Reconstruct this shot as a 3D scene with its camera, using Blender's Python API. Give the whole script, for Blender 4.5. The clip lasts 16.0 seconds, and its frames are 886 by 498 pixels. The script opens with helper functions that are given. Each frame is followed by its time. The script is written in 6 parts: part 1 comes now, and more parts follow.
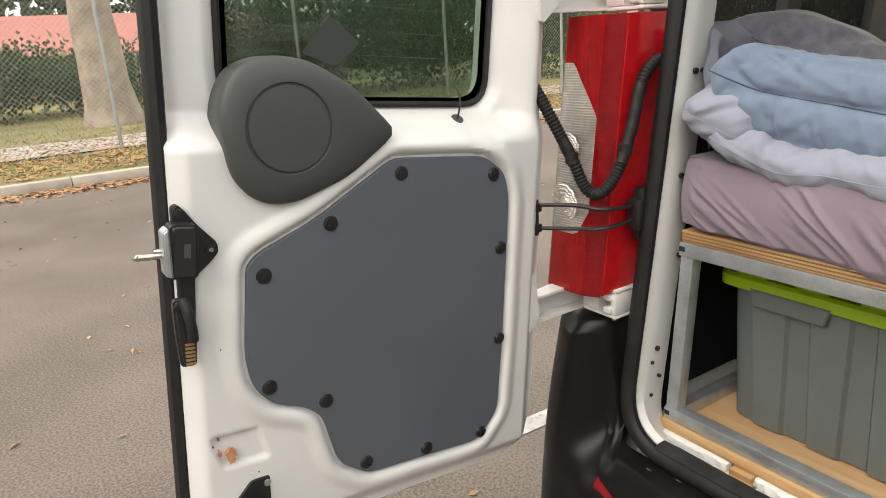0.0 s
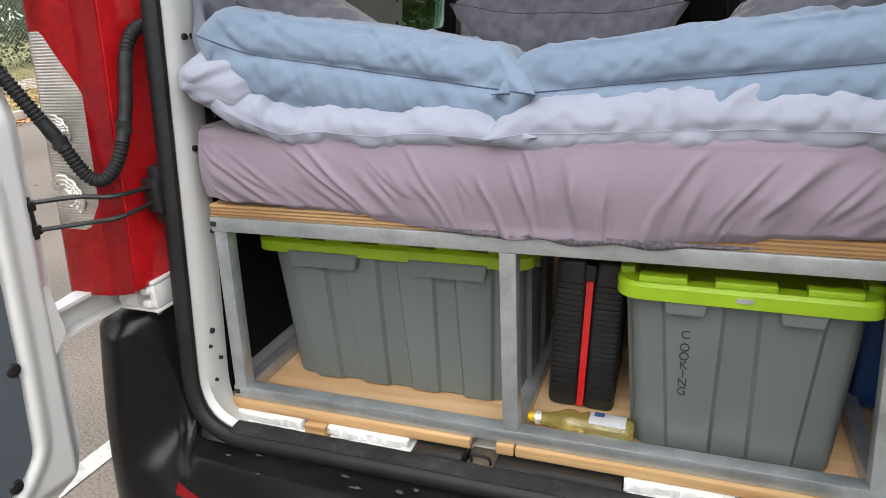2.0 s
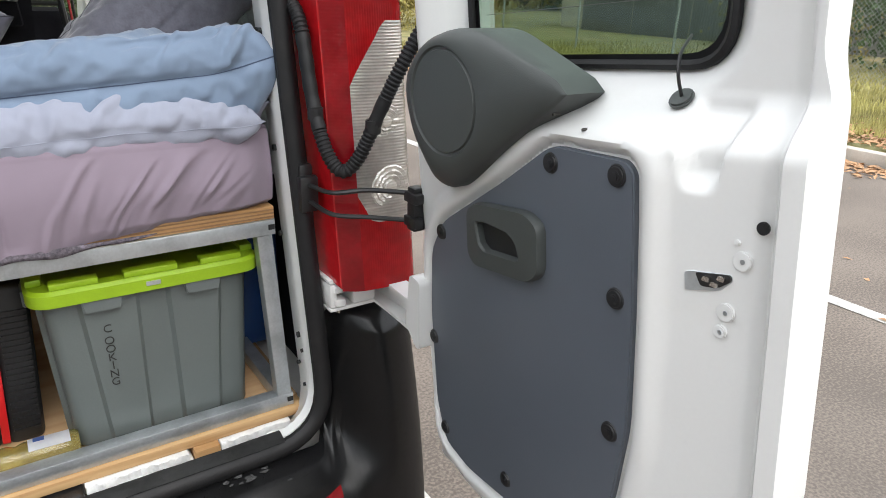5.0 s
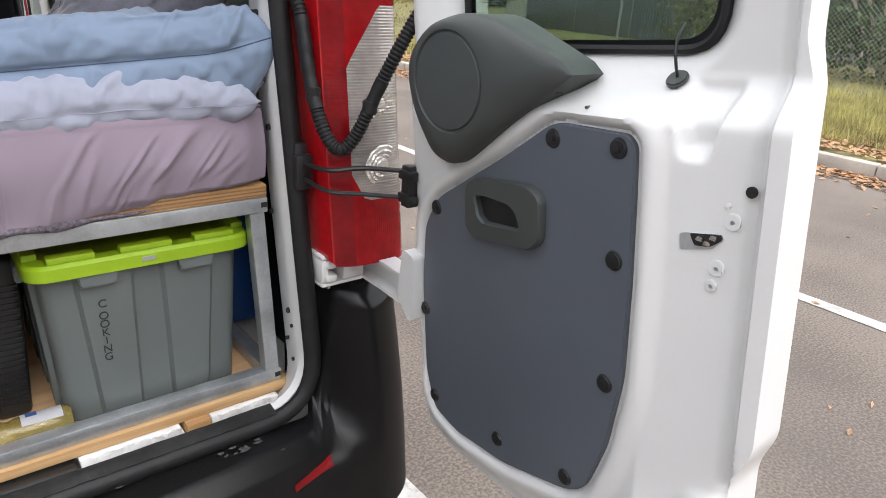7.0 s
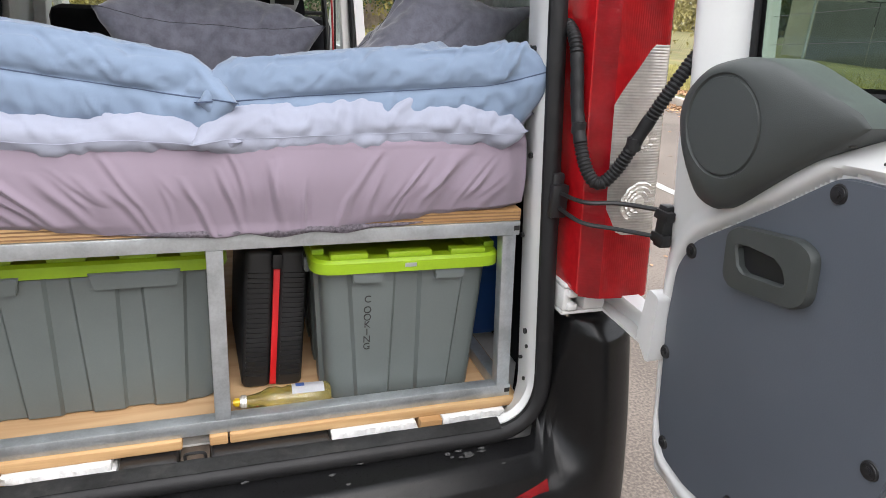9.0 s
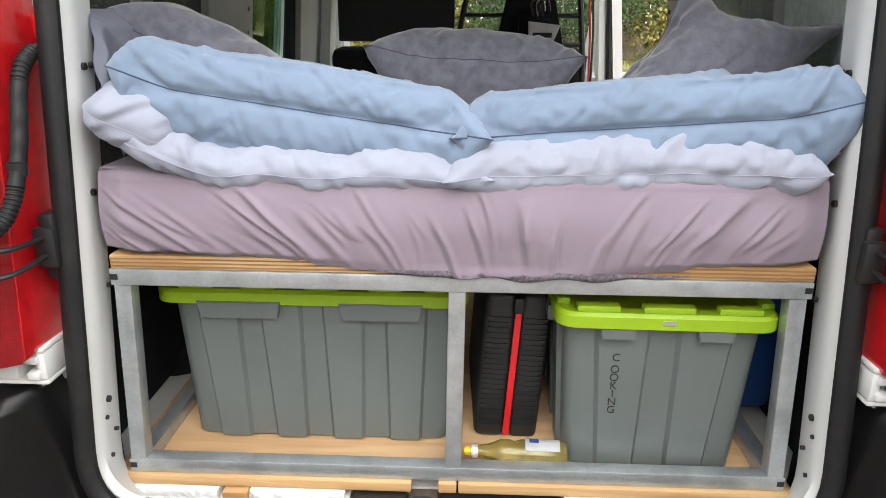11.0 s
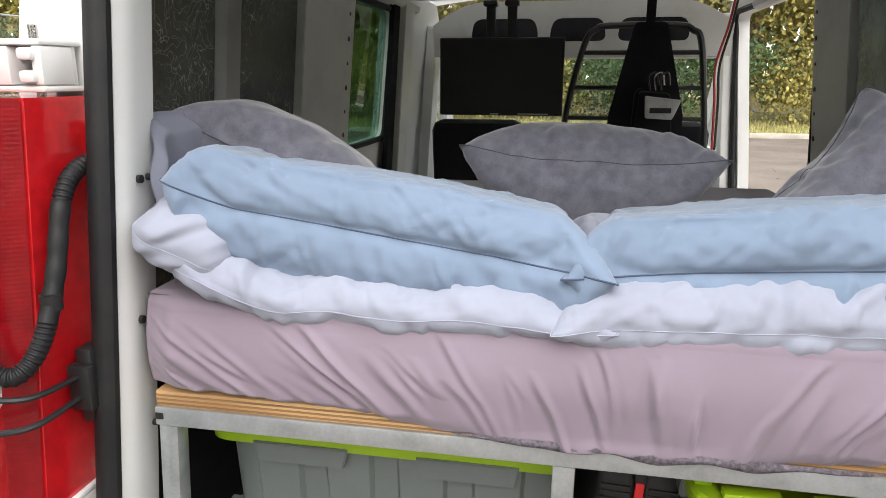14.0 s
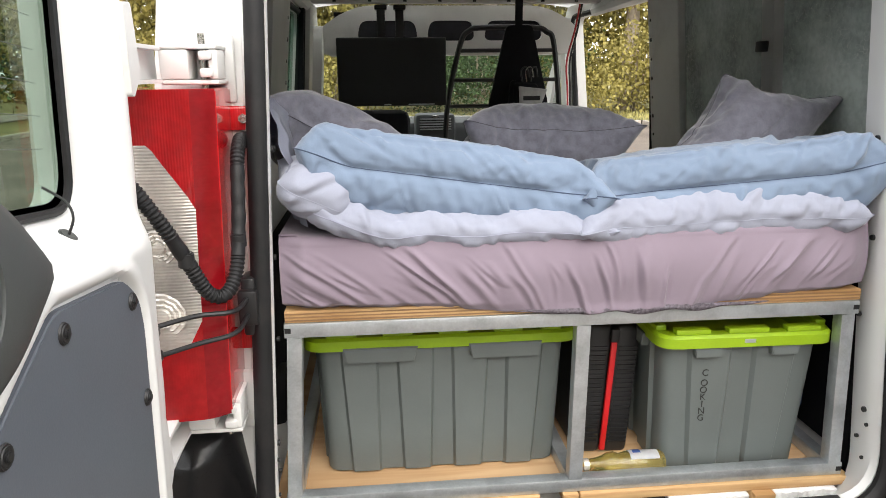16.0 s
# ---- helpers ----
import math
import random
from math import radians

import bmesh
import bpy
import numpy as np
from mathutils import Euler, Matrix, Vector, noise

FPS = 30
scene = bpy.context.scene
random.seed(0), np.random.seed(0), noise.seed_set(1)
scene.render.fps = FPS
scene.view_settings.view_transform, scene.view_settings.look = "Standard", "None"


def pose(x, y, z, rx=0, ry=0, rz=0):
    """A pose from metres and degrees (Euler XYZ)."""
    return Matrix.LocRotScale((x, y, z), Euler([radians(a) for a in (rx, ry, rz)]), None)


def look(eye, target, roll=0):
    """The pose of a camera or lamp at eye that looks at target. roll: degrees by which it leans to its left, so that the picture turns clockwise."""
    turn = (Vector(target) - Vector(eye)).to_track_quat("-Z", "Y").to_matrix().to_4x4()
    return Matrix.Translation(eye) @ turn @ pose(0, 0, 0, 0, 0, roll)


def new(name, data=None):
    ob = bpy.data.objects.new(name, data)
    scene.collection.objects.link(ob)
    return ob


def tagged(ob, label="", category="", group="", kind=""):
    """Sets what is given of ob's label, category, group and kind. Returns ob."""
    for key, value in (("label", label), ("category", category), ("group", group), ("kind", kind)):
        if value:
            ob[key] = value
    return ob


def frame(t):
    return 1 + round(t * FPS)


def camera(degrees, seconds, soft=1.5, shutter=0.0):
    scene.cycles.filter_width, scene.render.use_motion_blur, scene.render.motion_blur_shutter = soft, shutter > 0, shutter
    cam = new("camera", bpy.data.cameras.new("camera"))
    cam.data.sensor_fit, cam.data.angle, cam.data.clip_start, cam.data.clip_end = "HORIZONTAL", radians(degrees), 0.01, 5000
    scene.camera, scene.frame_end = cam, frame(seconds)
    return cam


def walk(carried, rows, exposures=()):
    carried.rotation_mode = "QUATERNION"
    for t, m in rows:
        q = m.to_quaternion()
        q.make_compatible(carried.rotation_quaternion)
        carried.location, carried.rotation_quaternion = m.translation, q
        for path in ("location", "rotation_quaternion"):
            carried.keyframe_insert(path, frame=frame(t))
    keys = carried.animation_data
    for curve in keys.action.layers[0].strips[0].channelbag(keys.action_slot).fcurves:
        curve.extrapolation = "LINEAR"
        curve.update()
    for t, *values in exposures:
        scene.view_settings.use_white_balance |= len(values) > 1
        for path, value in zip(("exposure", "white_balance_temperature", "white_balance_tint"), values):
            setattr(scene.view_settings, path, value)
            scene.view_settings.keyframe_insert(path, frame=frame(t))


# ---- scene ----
cam = camera(66.6, 16.0, 0.7)
PATH = [
    (0, (0.256, -1.122, 1.455), (-1.358, -0.098, 0.867), -3.6),
    (0.5, (0.285, -1.125, 1.45), (-1.346, -0.161, 0.808), -4.7),
    (1, (0.313, -1.103, 1.432), (-1.184, 0.059, 0.792), -5.4),
    (1.5, (0.332, -1.051, 1.431), (-0.845, 0.404, 0.726), -3.6),
    (2, (0.289, -1.029, 1.422), (-0.388, 0.713, 0.708), -3.6),
    (2.5, (0.248, -1.027, 1.419), (-0.052, 0.803, 0.67), -2.1),
    (3, (0.249, -1.063, 1.408), (0.421, 0.793, 0.683), 0.7),
    (3.5, (0.248, -1.113, 1.426), (0.88, 0.643, 0.708), 3.0),
    (4, (0.24, -1.172, 1.442), (1.054, 0.493, 0.691), 2.6),
    (4.5, (0.209, -1.213, 1.458), (1.145, 0.401, 0.739), 2.2),
    (4.7, (0.198, -1.18, 1.457), (1.194, 0.398, 0.737), 1.9),
    (6.8, (0.065, -1.175, 1.442), (1.285, 0.23, 0.709), 3.8),
    (7, (0.069, -1.186, 1.442), (1.265, 0.239, 0.709), 3.8),
    (7.5, (0.081, -1.216, 1.449), (1.13, 0.317, 0.709), 4.0),
    (8, (0.08, -1.243, 1.455), (1.092, 0.319, 0.723), 3.3),
    (8.5, (0.061, -1.235, 1.457), (0.991, 0.385, 0.744), 3.2),
    (9, (0.027, -1.197, 1.459), (0.642, 0.57, 0.752), 3.7),
    (9.5, (0.024, -1.163, 1.456), (0.187, 0.709, 0.772), 0.8),
    (10, (0.008, -1.135, 1.453), (0.031, 0.755, 0.799), -0.6),
    (10.2, (-0.001, -1.115, 1.452), (0.013, 0.78, 0.814), -0.5),
    (12.5, (0.086, -1.0, 1.443), (-0.138, 0.871, 0.773), 1.6),
    (13, (0.016, -0.864, 1.464), (-0.127, 1.052, 0.909), -0.2),
    (13.5, (-0.005, -0.798, 1.492), (-0.091, 1.133, 0.977), -0.7),
    (14, (-0.001, -0.829, 1.512), (-0.362, 1.075, 1.015), 0.1),
    (14.5, (-0.058, -0.917, 1.508), (-0.497, 0.976, 1.034), 0.1),
    (15, (-0.161, -1.026, 1.494), (-0.264, 0.906, 0.99), -1.7),
    (15.5, (-0.263, -1.137, 1.494), (-0.152, 0.797, 0.997), 1.1),
    (16, (-0.395, -1.267, 1.509), (-0.215, 0.659, 1.0), -0.5),
]
walk(cam, [(t, look(eye, target, roll)) for t, eye, target, roll in PATH], [(0, 0.6, 7000, 10), (1.5, 0.74, 6450, 10), (2.2, 0.92, 6300, 9), (3, 1.3, 6250, 11), (3.5, 1.38, 6200, 10), (4, 1.18, 6200, 9), (4.5, 0.88, 6250, 9), (7, 0.78, 6250, 13), (8.5, 0.84, 6150, 14), (9, 1.04, 6250, 12), (10.2, 1.2, 6400, 9), (13.5, 1.12, 6450, 10), (16, 1.14, 6600, 10)])

# world and light: an overcast day
SUN_DIR = (radians(42), radians(168))  # elevation, rotation
world = bpy.data.worlds.new("overcast_sky")
scene.world = world
world.use_nodes = True
_n = world.node_tree.nodes
_bg = _n["Background"]
_sky = _n.new("ShaderNodeTexSky")
_sky.sky_type, _sky.sun_disc = "NISHITA", False
_sky.sun_elevation, _sky.sun_rotation = SUN_DIR
_sky.air_density, _sky.dust_density, _sky.ozone_density = 1.0, 4.0, 1.0
_mixw = _n.new("ShaderNodeMix")
_mixw.data_type = "RGBA"
_mixw.inputs[0].default_value = 0.85
_mixw.inputs[7].default_value = (10.2, 10.2, 10.2, 1)
world.node_tree.links.new(_sky.outputs[0], _mixw.inputs[6])
world.node_tree.links.new(_mixw.outputs[2], _bg.inputs[0])
_bg.inputs[1].default_value = 0.15

sun = new("sun", bpy.data.lights.new("sun", "SUN"))
sun.data.energy, sun.data.angle, sun.data.color = 1.3, radians(60), (1.0, 0.96, 0.91)
sun.matrix_world = look((0, 0, 20), (Vector((0, 0, 20)) - Vector((math.cos(SUN_DIR[0]) * math.sin(SUN_DIR[1]), math.cos(SUN_DIR[0]) * math.cos(SUN_DIR[1]), math.sin(SUN_DIR[0])))))

# ---- materials ----
def mat(name, color, rough=0.5, metal=0.0, var=0.1, scale=6.0, bump=0.1, bscale=80.0, spec=0.5, stain=None, amount=0.5, sscale=3.0, coat=0.0, grain=0.35, ribs=None):
    """Principled surface with two scales of variation, an optional stain colour and fine relief."""
    m = bpy.data.materials.new(name)
    m.use_nodes = True
    nt = m.node_tree
    b = nt.nodes["Principled BSDF"]
    tc = nt.nodes.new("ShaderNodeTexCoord")
    src = tc.outputs["Object"]
    big = nt.nodes.new("ShaderNodeTexNoise")
    big.inputs["Scale"].default_value, big.inputs["Detail"].default_value = scale, 6
    nt.links.new(src, big.inputs["Vector"])
    fine = nt.nodes.new("ShaderNodeTexNoise")
    fine.inputs["Scale"].default_value, fine.inputs["Detail"].default_value = bscale, 4
    nt.links.new(src, fine.inputs["Vector"])
    ramp = nt.nodes.new("ShaderNodeMapRange")
    ramp.inputs[1].default_value, ramp.inputs[2].default_value = 0.3, 0.7
    ramp.inputs[3].default_value, ramp.inputs[4].default_value = 1 - var, 1 + var
    add = nt.nodes.new("ShaderNodeMath")
    add.operation = "MULTIPLY_ADD"
    add.inputs[1].default_value = grain
    nt.links.new(fine.outputs[0], add.inputs[0])
    nt.links.new(big.outputs[0], add.inputs[2])
    sub = nt.nodes.new("ShaderNodeMath")
    sub.operation = "SUBTRACT"
    sub.inputs[1].default_value = grain / 2
    nt.links.new(add.outputs[0], sub.inputs[0])
    nt.links.new(sub.outputs[0], ramp.inputs[0])
    mul = nt.nodes.new("ShaderNodeVectorMath")
    mul.operation = "SCALE"
    mul.inputs[0].default_value = color
    nt.links.new(ramp.outputs[0], mul.inputs["Scale"])
    col = mul.outputs[0]
    if stain:
        sn = nt.nodes.new("ShaderNodeTexNoise")
        sn.inputs["Scale"].default_value, sn.inputs["Detail"].default_value = sscale, 8
        sn.inputs["Roughness"].default_value = 0.65
        nt.links.new(src, sn.inputs["Vector"])
        sr = nt.nodes.new("ShaderNodeMapRange")
        sr.inputs[1].default_value, sr.inputs[2].default_value = 0.52, 0.75
        sr.inputs[4].default_value = amount
        nt.links.new(sn.outputs[0], sr.inputs[0])
        mx = nt.nodes.new("ShaderNodeMix")
        mx.data_type = "RGBA"
        nt.links.new(sr.outputs[0], mx.inputs[0])
        nt.links.new(col, mx.inputs[6])
        mx.inputs[7].default_value = (*stain, 1)
        col = mx.outputs[2]
    nt.links.new(col, b.inputs["Base Color"])
    rr = nt.nodes.new("ShaderNodeMapRange")
    rr.inputs[3].default_value, rr.inputs[4].default_value = max(0.02, rough - 0.08), min(1, rough + 0.08)
    nt.links.new(fine.outputs[0], rr.inputs[0])
    nt.links.new(rr.outputs[0], b.inputs["Roughness"])
    b.inputs["Metallic"].default_value = metal
    b.inputs["Specular IOR Level"].default_value = spec
    b.inputs["Coat Weight"].default_value = coat
    height = fine.outputs[0]
    if ribs:
        wv = nt.nodes.new("ShaderNodeTexWave")
        wv.bands_direction, wv.wave_profile = ribs[0], "SIN"
        wv.inputs["Scale"].default_value = ribs[1]
        nt.links.new(src, wv.inputs["Vector"])
        height = wv.outputs[1]
    if bump:
        bp = nt.nodes.new("ShaderNodeBump")
        bp.inputs["Strength"].default_value, bp.inputs["Distance"].default_value = bump, 0.004
        nt.links.new(height, bp.inputs["Height"])
        nt.links.new(bp.outputs[0], b.inputs["Normal"])
    return m


def glass(name, tint, rough=0.02, alpha=0.7):
    """A thin pane: see-through tint mixed with a clear gloss."""
    m = bpy.data.materials.new(name)
    m.use_nodes = True
    nt = m.node_tree
    out = nt.nodes["Material Output"]
    nt.nodes.remove(nt.nodes["Principled BSDF"])
    tr = nt.nodes.new("ShaderNodeBsdfTransparent")
    tr.inputs[0].default_value = (*tint, 1)
    gl = nt.nodes.new("ShaderNodeBsdfGlossy")
    gl.inputs["Roughness"].default_value = rough
    lw = nt.nodes.new("ShaderNodeLayerWeight")
    lw.inputs[0].default_value = 0.5
    pw = nt.nodes.new("ShaderNodeMath")
    pw.operation = "POWER"
    pw.inputs[1].default_value = 4.0
    nt.links.new(lw.outputs["Facing"], pw.inputs[0])
    fr = nt.nodes.new("ShaderNodeMath")
    fr.operation = "MULTIPLY_ADD"
    fr.inputs[1].default_value, fr.inputs[2].default_value = 0.5, 0.04
    nt.links.new(pw.outputs[0], fr.inputs[0])
    mx = nt.nodes.new("ShaderNodeMixShader")
    nt.links.new(fr.outputs[0], mx.inputs[0])
    nt.links.new(tr.outputs[0], mx.inputs[1])
    nt.links.new(gl.outputs[0], mx.inputs[2])
    nt.links.new(mx.outputs[0], out.inputs[0])
    return m


def cloth(name, color, var=0.08, weave=900.0, scale=5.0, fuzz=0.2, mottle=0.0, mscale=30.0):
    m = mat(name, color, rough=0.9, var=var, scale=scale, bump=0.12, bscale=weave, spec=0.15)
    b = m.node_tree.nodes["Principled BSDF"]
    b.inputs["Sheen Weight"].default_value = fuzz
    b.inputs["Sheen Roughness"].default_value = 0.5
    return m


def wood(name, light, dark, along="X", scale=2.0, stretch=14.0):
    m = bpy.data.materials.new(name)
    m.use_nodes = True
    nt = m.node_tree
    b = nt.nodes["Principled BSDF"]
    tc = nt.nodes.new("ShaderNodeTexCoord")
    mp = nt.nodes.new("ShaderNodeMapping")
    s = [stretch, stretch, stretch]
    s["XYZ".index(along)] = 1.0
    mp.inputs["Scale"].default_value = s
    nt.links.new(tc.outputs["Object"], mp.inputs[0])
    n1 = nt.nodes.new("ShaderNodeTexNoise")
    n1.inputs["Scale"].default_value, n1.inputs["Detail"].default_value = scale, 8
    n1.inputs["Distortion"].default_value = 1.2
    nt.links.new(mp.outputs[0], n1.inputs["Vector"])
    n2 = nt.nodes.new("ShaderNodeTexNoise")
    n2.inputs["Scale"].default_value = 5
    nt.links.new(tc.outputs["Object"], n2.inputs["Vector"])
    cr = nt.nodes.new("ShaderNodeValToRGB")
    cr.color_ramp.elements[0].position, cr.color_ramp.elements[0].color = 0.36, (*dark, 1)
    cr.color_ramp.elements[1].position, cr.color_ramp.elements[1].color = 0.58, (*light, 1)
    nt.links.new(n1.outputs[0], cr.inputs[0])
    mx = nt.nodes.new("ShaderNodeMix")
    mx.data_type, mx.blend_type = "RGBA", "MULTIPLY"
    mx.inputs[0].default_value = 0.25
    nt.links.new(cr.outputs[0], mx.inputs[6])
    nt.links.new(n2.outputs[0], mx.inputs[7])
    nt.links.new(mx.outputs[2], b.inputs["Base Color"])
    b.inputs["Roughness"].default_value = 0.6
    bp = nt.nodes.new("ShaderNodeBump")
    bp.inputs["Strength"].default_value, bp.inputs["Distance"].default_value = 0.15, 0.003
    nt.links.new(n1.outputs[0], bp.inputs["Height"])
    nt.links.new(bp.outputs[0], b.inputs["Normal"])
    return m


WHITE = mat("white_van_paint", (0.67, 0.67, 0.66), rough=0.36, var=0.02, scale=3, bump=0.015, bscale=220, stain=(0.6, 0.58, 0.53), amount=0.2, sscale=7, coat=0.12)
INNER = mat("interior_white_paint", (0.62, 0.62, 0.6), rough=0.4, var=0.05, scale=4, bump=0.03, bscale=150, stain=(0.38, 0.37, 0.34), amount=0.4, sscale=6)
RUBBER = mat("black_rubber", (0.009, 0.009, 0.01), rough=0.55, var=0.2, scale=20, bump=0.1, bscale=300, spec=0.35, stain=(0.035, 0.032, 0.03), amount=0.3, sscale=14)
BUMPER = mat("black_bumper_plastic", (0.013, 0.013, 0.014), rough=0.3, var=0.15, scale=9, bump=0.03, bscale=500, stain=(0.03, 0.03, 0.03), amount=0.15, sscale=18, grain=0.1)
PANEL = mat("charcoal_panel", (0.094, 0.107, 0.128), rough=0.45, var=0.06, scale=5, bump=0.05, bscale=400)
POD = mat("dark_grey_plastic", (0.052, 0.058, 0.056), rough=0.5, var=0.08, scale=8, bump=0.1, bscale=700)
BLACK = mat("black_plastic", (0.012, 0.012, 0.013), rough=0.45, var=0.15, scale=12, bump=0.08, bscale=400)
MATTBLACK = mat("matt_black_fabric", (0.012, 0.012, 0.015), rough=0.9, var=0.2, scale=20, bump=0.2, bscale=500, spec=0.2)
REDLENS = mat("red_lamp_lens", (0.50, 0.010, 0.014), rough=0.12, var=0.15, scale=30, bump=0.12, bscale=60, coat=0.6, ribs=("X", 70))
DARKRED = mat("dark_red_lens", (0.36, 0.008, 0.014), rough=0.15, var=0.2, scale=20, bump=0.06, bscale=90, coat=0.5, ribs=("Z", 55))
CLEARLENS = mat("clear_lamp_lens", (0.72, 0.69, 0.64), rough=0.2, metal=0.45, var=0.2, scale=14, bump=0.25, bscale=80, coat=0.6, ribs=("Z", 60))
STEEL = mat("galvanised_steel", (0.48, 0.51, 0.53), rough=0.38, metal=0.75, var=0.18, scale=18, bump=0.05, bscale=220, stain=(0.62, 0.65, 0.67), amount=0.5, sscale=30)
CHROME = mat("worn_bright_metal", (0.6, 0.58, 0.55), rough=0.25, metal=1.0, var=0.2, scale=30, bump=0.1, bscale=200)
PINE = wood("pine_timber", (0.62, 0.4, 0.19), (0.45, 0.25, 0.1), "X", 2.0, 14)
PLY = wood("plywood_sheet", (0.6, 0.4, 0.22), (0.48, 0.29, 0.14), "X", 1.6, 9)
FOAM = mat("white_foam_board", (0.8, 0.8, 0.79), rough=0.85, var=0.06, scale=20, bump=0.5, bscale=160, stain=(0.5, 0.46, 0.4), amount=0.35, sscale=16)
TOTE = mat("grey_tote_plastic", (0.118, 0.136, 0.132), rough=0.42, var=0.07, scale=7, bump=0.06, bscale=300)
LIME = mat("lime_green_lid_plastic", (0.264, 0.416, 0.011), rough=0.35, var=0.08, scale=9, bump=0.04, bscale=200)
SHEET = cloth("mauve_bed_sheet", (0.235, 0.19, 0.235), var=0.08, weave=1200)
DUVET = cloth("pale_lilac_duvet", (0.285, 0.30, 0.37), var=0.06, weave=1200)
BLUE = cloth("pale_blue_pillowcase", (0.168, 0.22, 0.305), var=0.09, weave=1300, fuzz=0.3)
GREY = cloth("grey_velvet_cushion", (0.112, 0.112, 0.138), var=0.22, weave=260, scale=45, fuzz=0.5)
THREAD = cloth("dark_blue_piping", (0.06, 0.08, 0.13), var=0.1)
GREYTHREAD = cloth("grey_seam", (0.05, 0.05, 0.06), var=0.1)
TINT = glass("tinted_glass", (0.56, 0.64, 0.58))
GREENTINT = glass("green_tinted_glass", (0.3, 0.43, 0.36))
CLEAR = glass("clear_glass", (0.85, 0.9, 0.88))
ASPHALT = mat("asphalt", (0.155, 0.13, 0.11), rough=0.92, var=0.3, scale=0.8, bump=0.4, bscale=90, stain=(0.11, 0.1, 0.09), amount=0.35, sscale=0.6, spec=0.3, grain=1.5)
LINE = mat("worn_white_road_paint", (0.46, 0.45, 0.42), rough=0.8, var=0.3, scale=10, bump=0.6, bscale=120, stain=(0.2, 0.19, 0.18), amount=0.95, sscale=26)
CONCRETE = mat("kerb_concrete", (0.42, 0.38, 0.33), rough=0.9, var=0.15, scale=3, bump=0.5, bscale=60, stain=(0.22, 0.2, 0.17), amount=0.5, sscale=4)
GRASS = mat("dry_grass_ground", (0.2, 0.19, 0.075), rough=1.0, var=0.3, scale=1.2, bump=0.8, bscale=40, stain=(0.42, 0.3, 0.17), amount=0.9, sscale=0.9)
BARK = mat("gum_tree_bark", (0.34, 0.28, 0.22), rough=0.9, var=0.3, scale=3, bump=1.0, bscale=14, stain=(0.55, 0.5, 0.44), amount=0.7, sscale=2)
LEAF = mat("olive_green_leaves", (0.27, 0.23, 0.06), rough=0.7, var=0.45, scale=1.1, bump=0, bscale=6)
LEAFDARK = mat("dark_green_leaves", (0.04, 0.075, 0.02), rough=0.7, var=0.4, scale=1.5, bump=0, bscale=8)
LITTER = mat("fallen_dry_leaves", (0.4, 0.24, 0.13), rough=0.9, var=0.4, scale=3, bump=0, bscale=30)
GALV = mat("galvanised_fence_wire", (0.4, 0.42, 0.42), rough=0.5, metal=0.6, var=0.1, scale=10, bump=0, bscale=100)


# ---- building helpers ----
def part(name, bm, material, parent=None, label="", smooth=True):
    """Links a bmesh as one mesh object, under a thing or a part when one is given."""
    me = bpy.data.meshes.new(name)
    bm.normal_update()
    bm.to_mesh(me)
    bm.free()
    me.materials.append(material)
    if smooth:
        me.shade_smooth()
        me.set_sharp_from_angle(angle=radians(38))
    ob = new(name, me)
    if parent:
        ob.parent = parent
    if label:
        tagged(ob, label)
    return ob


def thing(name, label, category, loc=(0, 0, 0), rot=(0, 0, 0), group="", kind=""):
    ob = new(name)
    ob.empty_display_size = 0.05
    ob.matrix_world = pose(*loc, *rot)
    return tagged(ob, label, category, group, kind)


def solo(name, bm, material, label, category, group="", kind="", smooth=True):
    return tagged(part(name, bm, material, None, "", smooth), label, category, group, kind)


def box(bm, x0, x1, y0, y1, z0, z1, bevel=0.0, seg=2):
    r = bmesh.ops.create_cube(bm, size=1.0)
    vs = r["verts"]
    for v in vs:
        v.co = Vector((x0 + (v.co.x + 0.5) * (x1 - x0), y0 + (v.co.y + 0.5) * (y1 - y0), z0 + (v.co.z + 0.5) * (z1 - z0)))
    if bevel:
        es = list({e for v in vs for e in v.link_edges})
        bmesh.ops.bevel(bm, geom=es, offset=bevel, segments=seg, affect="EDGES", profile=0.5)
    return vs


def boxes(*dims, bevel=0.0):
    bm = bmesh.new()
    for d in dims:
        box(bm, *d, bevel=bevel)
    return bm


def sweep(bm, pts, ring, closed=False, up=Vector((0, 0, 1))):
    """Sweeps a closed ring of (a, b) offsets along points; ring is a list or a function of the index."""
    pts = [Vector(p) for p in pts]
    n = len(pts)
    rows, nrm = [], None
    for i, p in enumerate(pts):
        a = pts[i - 1] if (i or closed) else p
        b = pts[(i + 1) % n] if (i < n - 1 or closed) else p
        t = (b - a).normalized()
        if nrm is None:
            nrm = up - t * up.dot(t)
            if nrm.length < 1e-3:
                nrm = Vector((1, 0, 0)) - t * t.x
        else:
            nrm = nrm - t * nrm.dot(t)
        nrm.normalize()
        bi = t.cross(nrm)
        rg = ring(i, n) if callable(ring) else ring
        rows.append([bm.verts.new(p + nrm * u + bi * w) for u, w in rg])
    m = len(rows[0])
    for i in range(n if closed else n - 1):
        r0, r1 = rows[i], rows[(i + 1) % n]
        for j in range(m):
            bm.faces.new((r0[j], r0[(j + 1) % m], r1[(j + 1) % m], r1[j]))
    if not closed:
        bm.faces.new(rows[0][::-1])
        bm.faces.new(rows[-1])
    bmesh.ops.recalc_face_normals(bm, faces=bm.faces)
    return bm


